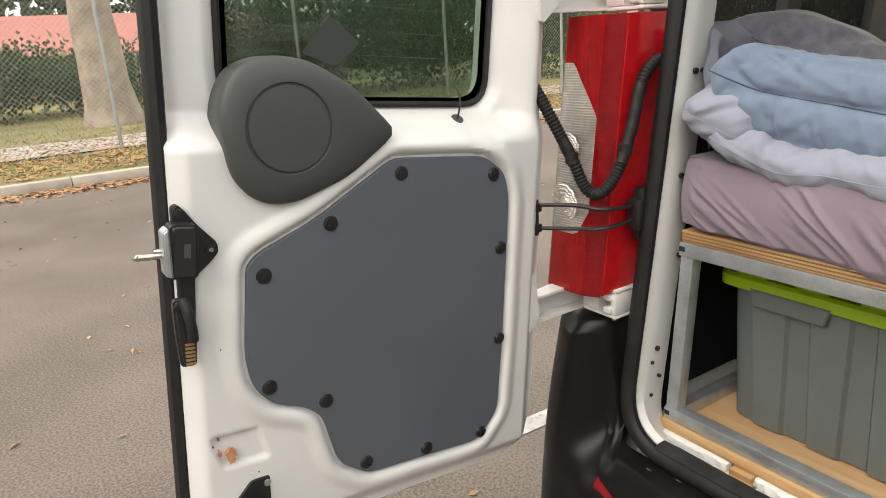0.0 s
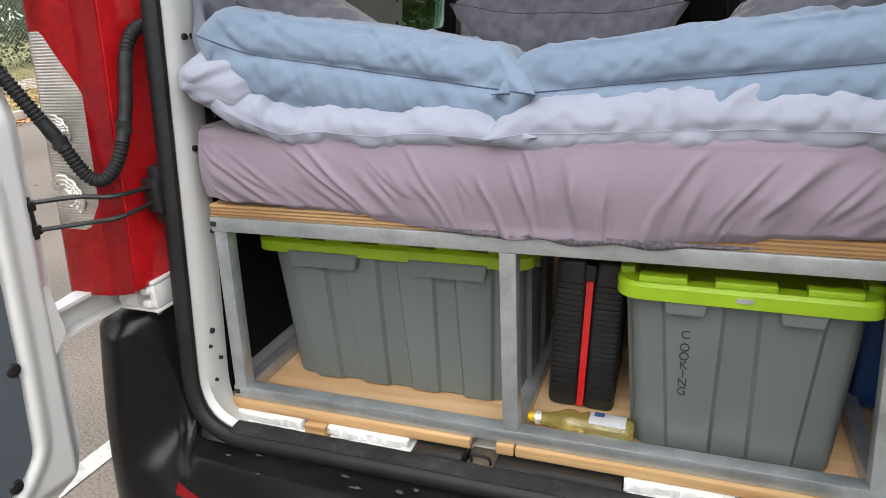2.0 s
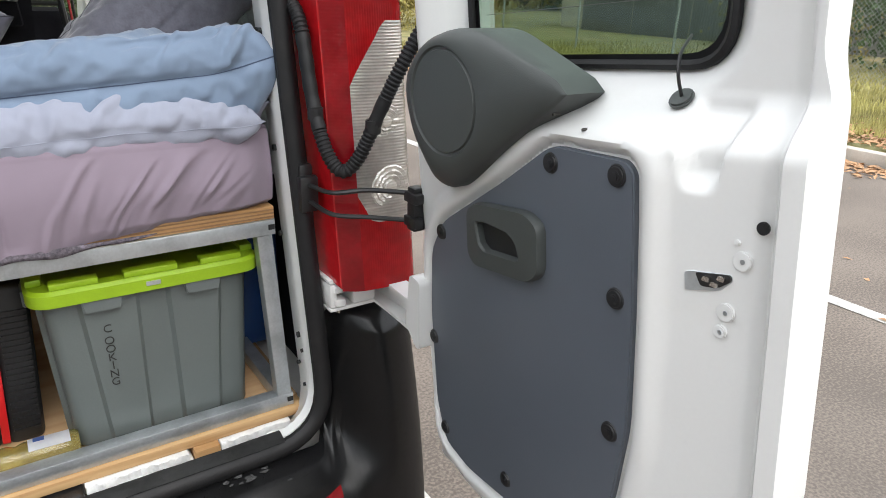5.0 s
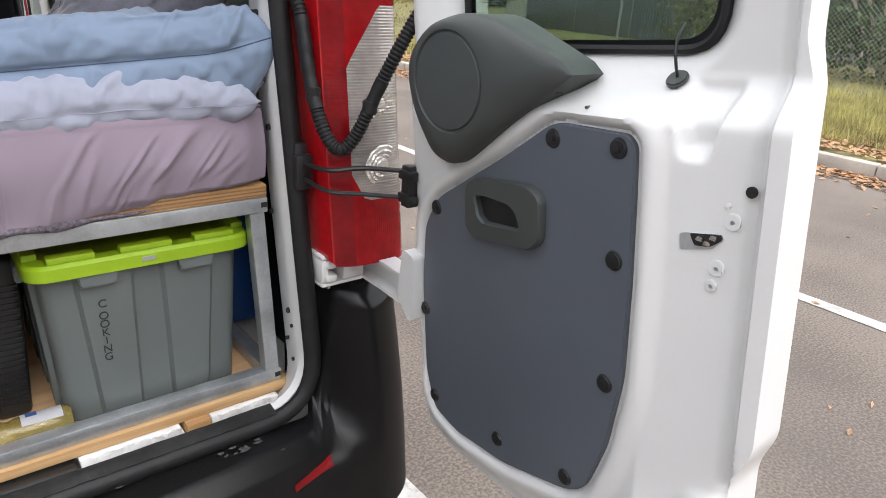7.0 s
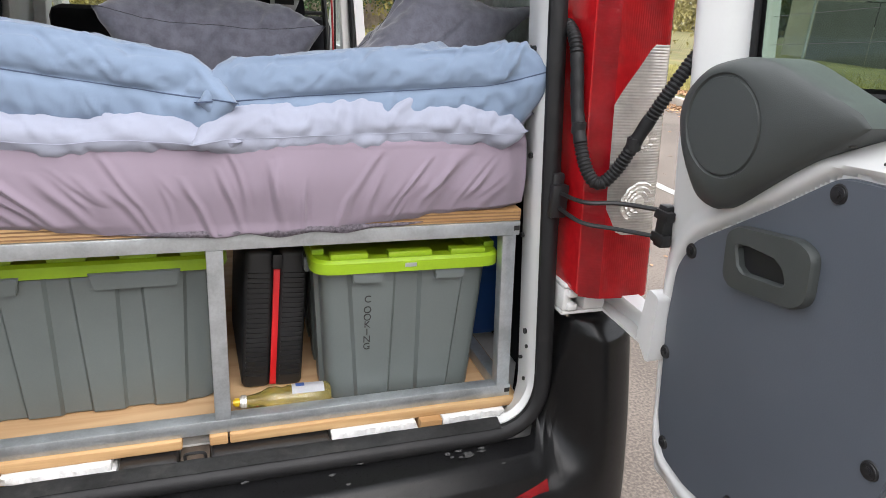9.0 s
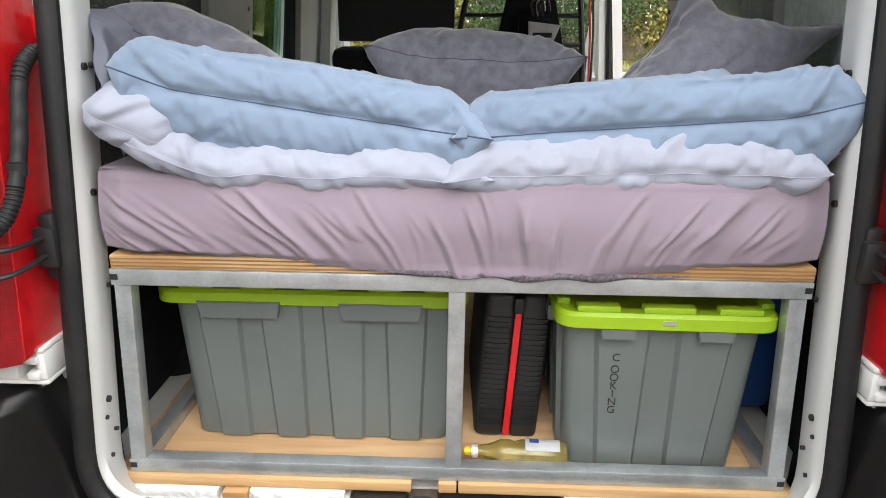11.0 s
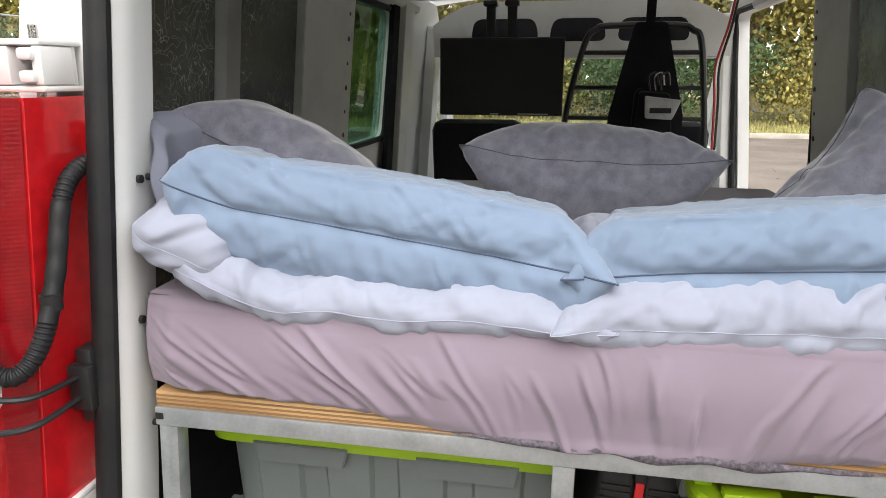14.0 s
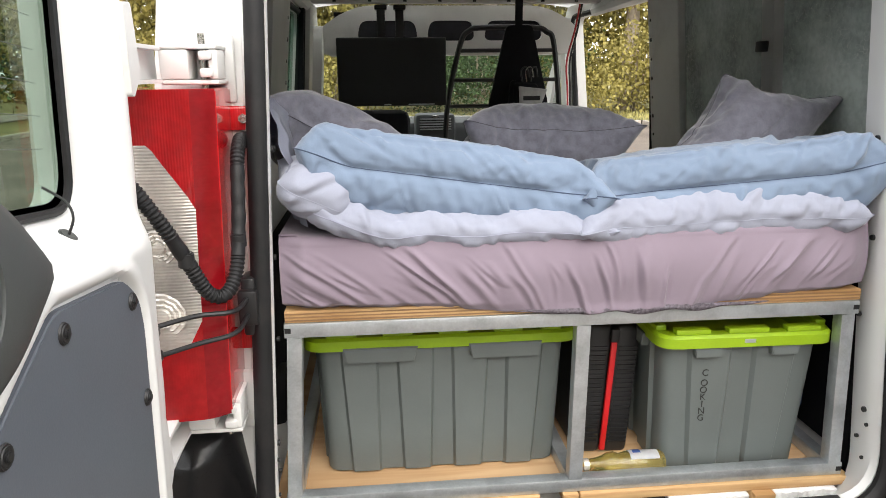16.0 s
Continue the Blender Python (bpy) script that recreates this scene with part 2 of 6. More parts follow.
def circle(r, n=10, r2=None):
    return [(r * math.cos(2 * math.pi * k / n), (r2 or r) * math.sin(2 * math.pi * k / n)) for k in range(n)]


def smoothpath(pts, step=6):
    """Catmull-Rom points through pts."""
    P = [Vector(p) for p in pts]
    P = [P[0] * 2 - P[1]] + P + [P[-1] * 2 - P[-2]]
    out = []
    for i in range(1, len(P) - 2):
        for k in range(step):
            t = k / step
            a, b, c, d = P[i - 1], P[i], P[i + 1], P[i + 2]
            out.append(0.5 * ((2 * b) + (c - a) * t + (2 * a - 5 * b + 4 * c - d) * t * t + (3 * b - a - 3 * c + d) * t ** 3))
    out.append(P[-2])
    return out


def tube(pts, r, n=10, step=6, corrugated=0.0, pitch=2):
    bm = bmesh.new()
    path = smoothpath(pts, step) if step else pts

    def ring(i, m):
        return circle(r + (corrugated if (i // pitch) % 2 else 0.0), n)
    return sweep(bm, path, ring)


def surface(fn, nu, nv, wrap_u=False):
    """A grid surface from fn(a, b) with a, b in 0..1."""
    bm = bmesh.new()
    g = [[bm.verts.new(fn(i / (nu if wrap_u else nu - 1), j / (nv - 1))) for j in range(nv)] for i in range(nu)]
    for i in range(nu if wrap_u else nu - 1):
        for j in range(nv - 1):
            a, b = g[i], g[(i + 1) % nu]
            bm.faces.new((a[j], b[j], b[j + 1], a[j + 1]))
    return bm


def cyl(bm, c, axis, r, h, n=20, r2=None, bevel=0.0):
    """A cylinder from c along the axis."""
    r = bmesh.ops.create_cone(bm, cap_ends=True, segments=n, radius1=r, radius2=r if r2 is None else r2, depth=h)
    q = Vector(axis).normalized().to_track_quat("Z", "Y").to_matrix().to_4x4()
    bmesh.ops.transform(bm, matrix=Matrix.Translation(Vector(c) + Vector(axis).normalized() * h / 2) @ q, verts=r["verts"])
    if bevel:
        es = [e for e in {e for v in r["verts"] for e in v.link_edges} if e.calc_face_angle(0) > 1]
        bmesh.ops.bevel(bm, geom=es, offset=bevel, segments=2, affect="EDGES")
    return r["verts"]


def round_poly(pts, r, n=4):
    """A polygon with rounded corners (2D)."""
    out = []
    P = [Vector(p) for p in pts]
    for i, p in enumerate(P):
        a, b = P[i - 1] - p, P[(i + 1) % len(P)] - p
        k = min(r, a.length * 0.45, b.length * 0.45)
        s, e = p + a.normalized() * k, p + b.normalized() * k
        for j in range(n + 1):
            t = j / n
            out.append((1 - t) ** 2 * s + 2 * t * (1 - t) * p + t * t * e)
    return out


def poly_dist(px, py, poly):
    """Signed distance to a polygon (negative inside), for arrays."""
    P = np.array([tuple(p) for p in poly])
    Q = np.roll(P, -1, axis=0)
    best = np.full(px.shape, 1e9)
    inside = np.zeros(px.shape, bool)
    for (ax, ay), (bx, by) in zip(P, Q):
        dx, dy = bx - ax, by - ay
        t = np.clip(((px - ax) * dx + (py - ay) * dy) / (dx * dx + dy * dy + 1e-12), 0, 1)
        best = np.minimum(best, np.hypot(px - ax - t * dx, py - ay - t * dy))
        cond = (ay > py) != (by > py)
        xi = ax + (py - ay) / (by - ay + 1e-12) * dx
        inside ^= cond & (px < xi)
    return np.where(inside, -best, best)


def field(poly):
    """Signed distance to a door outline, sampled once and read by interpolation."""
    gu, gv, st = -0.10, 0.50, 0.003
    U, V = np.meshgrid(gu + st * np.arange(310), gv + st * np.arange(480), indexing="ij")
    T = poly_dist(U, V, poly).tolist()

    def at(u, v):
        a, b = (u - gu) / st, (v - gv) / st
        i, j = int(a), int(b)
        a, b = a - i, b - j
        p, q = T[i], T[i + 1]
        return (p[j] * (1 - b) + p[j + 1] * b) * (1 - a) + (q[j] * (1 - b) + q[j + 1] * b) * a
    return at


def nearest(px, py, poly):
    best, spot = 1e9, (px, py)
    for a, b in zip(poly, poly[1:] + poly[:1]):
        d = b - a
        t = max(0, min(1, ((px - a.x) * d.x + (py - a.y) * d.y) / (d.length_squared + 1e-12)))
        q = a + d * t
        k = math.hypot(px - q.x, py - q.y)
        if k < best:
            best, spot = k, (q.x, q.y)
    return spot


def sheet(us, vs, place, back, holes=(), edge=None):
    """A pressed sheet with thickness: grid (u, v), place(u, v) and back(u, v) give the two faces; holes are smooth 2D outlines."""
    bm = bmesh.new()
    U, V = np.meshgrid(np.array(us), np.array(vs), indexing="ij")
    if edge:
        for i in range(U.shape[0]):
            for j in range(U.shape[1]):
                U[i, j], V[i, j] = edge(U[i, j], V[i, j])
    nu, nv = U.shape
    keep = np.ones((nu - 1, nv - 1), bool)
    cu = (U[:-1, :-1] + U[1:, 1:] + U[1:, :-1] + U[:-1, 1:]) / 4
    cv = (V[:-1, :-1] + V[1:, 1:] + V[1:, :-1] + V[:-1, 1:]) / 4
    for h in holes:
        out = poly_dist(cu, cv, h) > 0
        rim = np.zeros((nu, nv), bool)
        ins, outs = np.zeros((nu, nv), bool), np.zeros((nu, nv), bool)
        for i in range(nu - 1):
            for j in range(nv - 1):
                tgt = outs if out[i, j] else ins
                tgt[i:i + 2, j:j + 2] = True
        rim = ins & outs
        for i, j in zip(*np.nonzero(rim)):
            U[i, j], V[i, j] = nearest(U[i, j], V[i, j], list(h))
        keep &= out
    A, B = {}, {}
    for i in range(nu - 1):
        for j in range(nv - 1):
            if not keep[i, j]:
                continue
            q = [(i, j), (i + 1, j), (i + 1, j + 1), (i, j + 1)]
            for k in q:
                if k not in A:
                    A[k] = bm.verts.new(place(U[k], V[k]))
                    B[k] = bm.verts.new(back(U[k], V[k]))
            bm.faces.new([A[k] for k in q])
            bm.faces.new([B[k] for k in q[::-1]])
            for (di, dj), (a, b) in (((0, -1), (0, 1)), ((1, 0), (1, 2)), ((0, 1), (2, 3)), ((-1, 0), (3, 0))):
                x, y = i + di, j + dj
                if not (0 <= x < nu - 1 and 0 <= y < nv - 1 and keep[x, y]):
                    bm.faces.new((A[q[b]], A[q[a]], B[q[a]], B[q[b]]))
    bmesh.ops.recalc_face_normals(bm, faces=bm.faces)
    return bm


def prism(poly, place, h0, h1, bevel=0.0):
    """A slab with a 2D outline: place(u, v, h) maps to the world."""
    bm = bmesh.new()
    a = [bm.verts.new(place(p[0], p[1], h0)) for p in poly]
    b = [bm.verts.new(place(p[0], p[1], h1)) for p in poly]
    n = len(a)
    bm.faces.new(a)
    top = bm.faces.new(b[::-1])
    for i in range(n):
        bm.faces.new((a[i], b[i], b[(i + 1) % n], a[(i + 1) % n]))
    bmesh.ops.recalc_face_normals(bm, faces=bm.faces)
    if bevel:
        bmesh.ops.bevel(bm, geom=list(top.edges), offset=bevel, segments=3, affect="EDGES")
    return bm


def fbm(p, octaves=3):
    return noise.fractal(Vector(p), 1.0, 2.0, octaves)


# ---- ground, kerbs, verges and distance ----
def sheet_ground():
    xs = [-400, -60, -30, -20, -14, -9.3, -5, 0, 5, 7.2, 12, 20, 40, 80, 400]
    bm = bmesh.new()
    g = [[bm.verts.new((x, y, 0)) for y in (-400, -60, -20, -5, 0, 5, 12, 18, 30, 60, 400)] for x in xs]
    for i in range(len(xs) - 1):
        for j in range(10):
            bm.faces.new((g[i][j], g[i + 1][j], g[i + 1][j + 1], g[i][j + 1]))
    return bm


solo("ground", sheet_ground(), ASPHALT, "worn grey asphalt car park", "ground", kind="structure")
for x, w, ys in ((-1.545, 0.085, -0.22), (1.06, 0.09, -0.22), (3.67, 0.10, -0.6)):
    bm = surface(lambda a, b: Vector((x - w / 2 + w * b + 0.004 * noise.noise(Vector((a * 60, b * 3, x))), ys + 5.2 * a, 0.004)), 60, 3)
    solo("parking_line", bm, LINE, "worn white painted parking bay line", "parking line", kind="structure")


def verge(name, x0, x1, y0, y1, label):
    bm = surface(lambda a, b: Vector((x0 + (x1 - x0) * a, y0 + (y1 - y0) * b, 0.115 + 0.02 * fbm((a * 9, b * 9, x0)))), 30, 60)
    return solo(name, bm, GRASS, label, "grass verge", kind="structure")


verge("verge_west", -60, -9.29, -40, 60, "dry grass verge with leaf litter")
verge("verge_east", 7.20, 60, -40, 60, "mown grass verge with dry leaves")
verge("verge_north", -9.29, 7.20, 17.7, 60, "grass verge before the trees")
for k in range(24):
    for x in (-9.22, 7.125):
        y = -14 + k * 1.5
        if y < 17:
            solo("kerb_stone", boxes((x - 0.07, x + 0.07, y + 0.004, y + 1.496, -0.02, 0.125), bevel=0.015), CONCRETE, "weathered concrete kerb", "kerb", "kerbs", "structure")
for k in range(11):
    x = -9.1 + k * 1.5
    solo("kerb_stone", boxes((x + 0.004, min(7.05, x + 1.496), 17.55, 17.69, -0.02, 0.125), bevel=0.015), CONCRETE, "weathered concrete kerb", "kerb", "kerbs", "structure")
bm = surface(lambda a, b: Vector((-13.6 + 2.0 * b, -40 + 100 * a, 0.15)), 2, 2)
solo("footpath", bm, CONCRETE, "pale concrete footpath", "footpath", kind="structure")


def leaves(name, n, spots, size, material, label, cat, seed, flat=True):
    """Many small leaf blades scattered by spots(rng) -> position."""
    rng = random.Random(seed)
    C = np.array([tuple(spots(rng)) for _ in range(n)])
    g = np.random.default_rng(seed)
    e = g.uniform(-0.4, 0.4, (n, 3)) if flat else g.uniform(0, 6.3, (n, 3))
    e[:, 2] = g.uniform(0, 6.3, n)
    l = size * g.uniform(0.6, 1.4, n)
    w = size * (g.uniform(0.12, 0.3, n) if flat else g.uniform(0.3, 0.6, n))
    (ca, cb, cc), (sa, sb, sc) = np.cos(e).T, np.sin(e).T
    ax = np.stack([cc * cb, sc * cb, -sb], -1)
    ay = np.stack([cc * sb * sa - sc * ca, sc * sb * sa + cc * ca, cb * sa], -1)
    az = np.cross(ax, ay)
    up = az * (l * 0.08)[:, None]
    V = np.stack([C - ax * (l / 2)[:, None], C - ay * w[:, None] + up, C + ax * (l / 2)[:, None], C + ay * w[:, None] + up], 1)
    me = bpy.data.meshes.new(name)
    me.from_pydata(V.reshape(-1, 3).tolist(), [], np.arange(4 * n).reshape(-1, 4).tolist())
    me.materials.append(material)
    return me


def litter(name, n, spots, seed, size=0.09):
    ob = new(name, leaves(name, n, spots, size, LITTER, "", "", seed))
    return tagged(ob, "scattered dry brown gum leaves", "leaf litter", "", "stuff")


litter("leaf_litter", 5000, lambda r: (-9.12 + abs(r.gauss(0, 0.25)), r.uniform(-9, 12), 0.012), 1)
litter("leaf_litter", 16000, lambda r: (-9.4 - abs(r.gauss(0, 2.6)), r.uniform(-9, 14), 0.15), 2)
litter("leaf_litter", 5000, lambda r: (7.02 - abs(r.gauss(0, 0.22)), r.uniform(-4, 14), 0.012), 3)
litter("leaf_litter", 8000, lambda r: (7.25 + abs(r.gauss(0, 0.7)), r.uniform(-4, 14), 0.15), 4)
litter("leaf_litter", 1100, lambda r: (r.uniform(-9, 7), r.uniform(-5, 12), 0.006), 5, 0.05)


def grass(name, n, spots, seed, h=0.12):
    rng = random.Random(seed)
    vs, fs = [], []
    for _ in range(n):
        x, y, z = spots(rng)
        a, hh = rng.uniform(0, 6.3), h * rng.uniform(0.5, 1.5)
        dx, dy = 0.012 * math.cos(a), 0.012 * math.sin(a)
        i = len(vs)
        vs += [(x - dx, y - dy, z), (x + dx, y + dy, z), (x + rng.uniform(-0.05, 0.05), y + rng.uniform(-0.05, 0.05), z + hh)]
        fs.append((i, i + 1, i + 2))
    me = bpy.data.meshes.new(name)
    me.from_pydata(vs, [], fs)
    me.materials.append(BLADE)
    return tagged(new(name, me), "short green and straw grass blades", "grass", "", "stuff")


BLADE = mat("grass_blades", (0.34, 0.31, 0.11), 0.8, var=0.5, scale=2.0, bump=0, bscale=30)
grass("grass", 40000, lambda r: (7.7 + abs(r.gauss(0, 3.0)), r.uniform(-3, 13), 0.11), 11)
grass("grass", 9000, lambda r: (r.uniform(-11.3, -9.4) if r.random() < 0.35 else r.uniform(-24, -13.8), r.uniform(-6, 13), 0.11), 12, 0.09)
grass("grass", 9000, lambda r: (r.uniform(-9, 14), 17.8 + abs(r.gauss(0, 2.5)), 0.11), 13)


def fence(name, p0, p1, h, cell, label, backing=None):
    """A chain-link fence: posts, top rail and crossing wires."""
    a, b = Vector(p0), Vector(p1)
    L = (b - a).length
    d = (b - a).normalized()
    t = thing(name, label, "fence")
    n = max(2, round(L / 3.0) + 1)
    for i in range(n):
        p = a + d * (L * i / (n - 1))
        bm = bmesh.new()
        cyl(bm, p, (0, 0, 1), 0.03, h + 0.03, 10)
        part("post", bm, GALV, t)
    part("top_rail", tube([a + Vector((0, 0, h)), b + Vector((0, 0, h))], 0.02, 8, 0), GALV, t)
    vs, fs = [], []
    nd = d.cross(Vector((0, 0, 1)))

    def strip(u0, z0, u1, z1):
        p, q = a + d * u0 + Vector((0, 0, z0)), a + d * u1 + Vector((0, 0, z1))
        w = (q - p).cross(nd).normalized() * 0.0025
        i = len(vs)
        vs.extend([p - w, p + w, q + w, q - w])
        fs.append((i, i + 1, i + 2, i + 3))
    k = -h
    while k < L:
        for sg in (0, 1):
            u0, u1 = (k, k + h) if not sg else (k + h, k)
            z0, z1 = 0.0, h
            lo, hi = max(0, min(u0, u1)), min(L, max(u0, u1))
            if hi > lo:
                f = lambda u: z0 + (z1 - z0) * (u - u0) / (u1 - u0)
                strip(lo, f(lo), hi, f(hi))
        k += cell
    me = bpy.data.meshes.new("wire_mesh")
    me.from_pydata(vs, [], fs)
    me.materials.append(GALV)
    ob = new("wire_mesh", me)
    ob.parent = t
    tagged(ob, kind="stuff")
    return t


fence("chain_link_fence", (-11.45, -12, 0.1), (-11.45, 16, 0.1), 2.6, 0.08, "tall galvanised chain-link fence behind the footpath")
fence("chain_link_fence", (12.6, -6, 0.1), (12.6, 17, 0.1), 1.75, 0.08, "galvanised chain-link fence behind the grass")


def tree(loc, h, r, lean_x, seed, crown_r, n, material, label, crown_z=0.65, leaf=0.17):
    rng = random.Random(seed)
    t = thing("tree", label, "tree", loc)
    bm = bmesh.new()
    pts = [Vector((lean_x * k / 6 * h * 0.12 + rng.uniform(-0.04, 0.04) * h * 0.1, rng.uniform(-0.04, 0.04) * h * 0.1, h * 0.8 * k / 6)) for k in range(7)]
    path = smoothpath(pts, 4)
    sweep(bm, path, lambda i, m: [(c * (1 + 0.08 * rng.uniform(-1, 1)), s_ * (1 + 0.08 * rng.uniform(-1, 1))) for c, s_ in circle(r * (1 - 0.75 * i / m) + r * 0.35 * math.exp(-i * 0.9), 12)], up=Vector((1, 0, 0)))
    tips = []
    for k in range(9):
        p0 = path[rng.randint(len(path) // 3, len(path) - 2)]
        a = rng.uniform(0, 6.3)
        q = p0 + Vector((math.cos(a), math.sin(a), rng.uniform(0.3, 1.0))) * crown_r * rng.uniform(0.5, 0.95)
        mid = p0.lerp(q, 0.5) + Vector((0, 0, 0.1 * crown_r))
        sweep(bm, smoothpath([p0, mid, q], 4), lambda i, m: circle(r * 0.3 * (1 - 0.8 * i / m), 7), up=Vector((1, 0.2, 0)))
        tips += [mid, q, p0.lerp(q, 0.75)]
    part("trunk", bm, BARK, t, "pale peeling bark")

    def spot(g):
        c = tips[g.randrange(len(tips))]
        return c + Vector((g.gauss(0, 1), g.gauss(0, 1), g.gauss(-0.15, 0.75))) * crown_r * 0.28
    ob = new("crown", leaves("crown", n, spot, leaf, material, "", "", seed + 50, False))
    ob.parent = t
    return t


def shrub(loc, r, h, seed, n, material, label, leaf=0.11):
    t = thing("shrub", label, "shrub", loc)
    rng = random.Random(seed)
    bm = bmesh.new()
    for k in range(6):
        a = rng.uniform(0, 6.3)
        sweep(bm, smoothpath([(0, 0, 0), (r * 0.3 * math.cos(a), r * 0.3 * math.sin(a), h * 0.4), (r * 0.6 * math.cos(a), r * 0.6 * math.sin(a), h * 0.8)], 3), circle(0.03, 6), up=Vector((1, 0, 0)))
    part("stem", bm, BARK, t)
    cl = [(rng.uniform(-0.7, 0.7) * r, rng.uniform(-0.7, 0.7) * r, rng.uniform(0.25, 0.85) * h) for _ in range(14)]

    def spot(g):
        c = cl[g.randrange(len(cl))]
        p = Vector((c[0] + g.gauss(0, 0.28) * r, c[1] + g.gauss(0, 0.28) * r, c[2] + g.gauss(0, 0.17) * h))
        p.z = max(0.02, p.z)
        return p
    ob = new("foliage", leaves("foliage", n, spot, leaf, material, "", "", seed + 9, False))
    ob.parent = t
    return t


tree((-16.5, 1.05, 0.1), 14, 0.50, 0.1, 1, 4.0, 5000, LEAF, "large gum tree with pale peeling bark", 0.7)
for i, (x, y, h, r, ln) in enumerate(((-6, 24, 11, 0.22, 0.3), (-1, 26, 12, 0.25, -0.2), (3.2, 23, 12, 0.24, 0.6), (5.6, 24.5, 11, 0.26, -0.6), (8.6, 23, 12, 0.3, 0.2), (11.5, 22, 10, 0.25, 0.4), (-11, 23, 12, 0.3, 0.1), (7.0, 29, 13, 0.3, 0.0), (14, 29, 14, 0.3, 0.2), (1, 31, 14, 0.3, 0.3), (-5, 33, 14, 0.3, -0.2), (-14, 30, 13, 0.3, -0.2))):
    tree((x, y, 0.1), h, r, ln, 20 + i, 3.6, 13000, LEAF, "slender gum tree with yellow-green leaves")
for i, (x, y, r, h, m) in enumerate(((-21, -1.5, 2.2, 1.7, LEAFDARK), (-21.5, 2.5, 2.4, 1.9, LEAFDARK), (-20, 6.5, 2.4, 2.6, LEAFDARK), (-19, 10.5, 2.6, 3.0, LEAFDARK), (-18, 15, 3.0, 3.5, LEAFDARK), (-14, 19.5, 3.0, 3.2, LEAFDARK), (-8, 22, 3.0, 2.6, LEAF), (-2, 23, 3.0, 2.6, LEAF), (3, 22.5, 3.0, 2.4, LEAFDARK), (8.5, 22, 3.0, 2.5, LEAF), (13, 21, 3.0, 2.8, LEAF), (16, 4.2, 2.2, 2.6, LEAFDARK), (17.5, 8.5, 1.8, 3.6, LEAF))):
    shrub((x, y, 0.1), r, h, 70 + i, 9000, m, "dense leafy shrub behind the fence")


def woods(name, n, spots, seed, m, label):
    ob = new(name, leaves(name, n, spots, 0.45, m, "", "", seed, False))
    return tagged(ob, label, "woods", "", "stuff")


woods("distant_woods", 42000, lambda r: (r.uniform(-45, 45), 36 + abs(r.gauss(0, 2.5)), 10.5 * r.random() ** 0.8 * (0.75 + 0.35 * noise.noise(Vector((r.random() * 0 + 1, 2, 3))))), 301, LEAF, "dense yellow-green gum woods in the distance")
woods("distant_woods", 26000, lambda r: (-38 - abs(r.gauss(0, 2.5)), r.uniform(-30, 40), 9.0 * r.random() ** 0.8), 302, LEAFDARK, "dense dark green trees in the distance")
woods("distant_woods", 20000, lambda r: (34 + abs(r.gauss(0, 2.5)), r.uniform(-30, 40), 8.0 * r.random() ** 0.8), 303, LEAFDARK, "dense dark green trees in the distance")
woods("distant_woods", 36000, lambda r: (r.uniform(-45, 45), -24 - abs(r.gauss(0, 2.5)), 11.0 * r.random() ** 0.8), 304, LEAFDARK, "dense dark green trees in the distance")


def house(loc, w, d, h, label, wall_c, roof_c, roof_h, rot=0):
    t = thing("house", label, "building", loc, (0, 0, rot))
    WALL = mat("house_wall", wall_c, 0.85, var=0.12, scale=2, bump=0.3, bscale=20)
    ROOF = mat("house_roof", roof_c, 0.7, var=0.1, scale=3, bump=0.4, bscale=12)
    part("wall", boxes((-w / 2, w / 2, -d / 2, d / 2, 0, h)), WALL, t)
    bm = bmesh.new()
    o = 0.6
    v = [bm.verts.new(p) for p in ((-w / 2 - o, -d / 2 - o, h), (w / 2 + o, -d / 2 - o, h), (w / 2 + o, d / 2 + o, h), (-w / 2 - o, d / 2 + o, h), (-w / 2 + d * 0.4, 0, h + roof_h), (w / 2 - d * 0.4, 0, h + roof_h))]
    for f in ((0, 1, 5, 4), (1, 2, 5), (2, 3, 4, 5), (3, 0, 4), (3, 2, 1, 0)):
        bm.faces.new([v[i] for i in f])
    part("roof", bm, ROOF, t, smooth=False)
    for k in (-0.3, 0.1, 0.35):
        win_ = part("window", boxes((k * w - 0.7, k * w + 0.7, -d / 2 - 0.04, -d / 2 + 0.02, h * 0.4, h * 0.8)), WHITE, t)
        part("pane", boxes((k * w - 0.62, k * w + 0.62, -d / 2 - 0.05, -d / 2 - 0.03, h * 0.43, h * 0.77)), BLACK, win_)
    return t


house((-34, 2, -0.6), 22, 9, 2.4, "low brick house with a faded red roof", (0.3, 0.22, 0.17), (0.42, 0.16, 0.13), 1.7, 90)
house((26, 13, 0), 16, 8, 3.0, "beige building with a low grey roof", (0.5, 0.46, 0.38), (0.3, 0.3, 0.3), 0.8, -75)

# corrugated boundary fence on the east side
cf = thing("corrugated_fence", "grey corrugated steel boundary fence", "fence")
CORR = mat("grey_corrugated_steel", (0.28, 0.28, 0.27), 0.5, 0.2, var=0.08, scale=2, bump=0.0)
for k in range(10):
    y0 = -6 + k * 2.4
    bm = surface(lambda a, b: Vector((19.5 + 0.03 * math.sin(a * 24 * 2 * math.pi), y0 + 2.36 * a, 0.1 + 1.9 * b)), 96, 2)
    bmesh.ops.solidify(bm, geom=bm.faces[:], thickness=0.01)
    part("panel", bm, CORR, cf)


# ---- the van ----
van = thing("van", "white panel van with both rear doors wide open", "van")


def lean(z):
    """How far the rear of the body leans forward at a height."""
    return 0.1 * (z - 1.25)


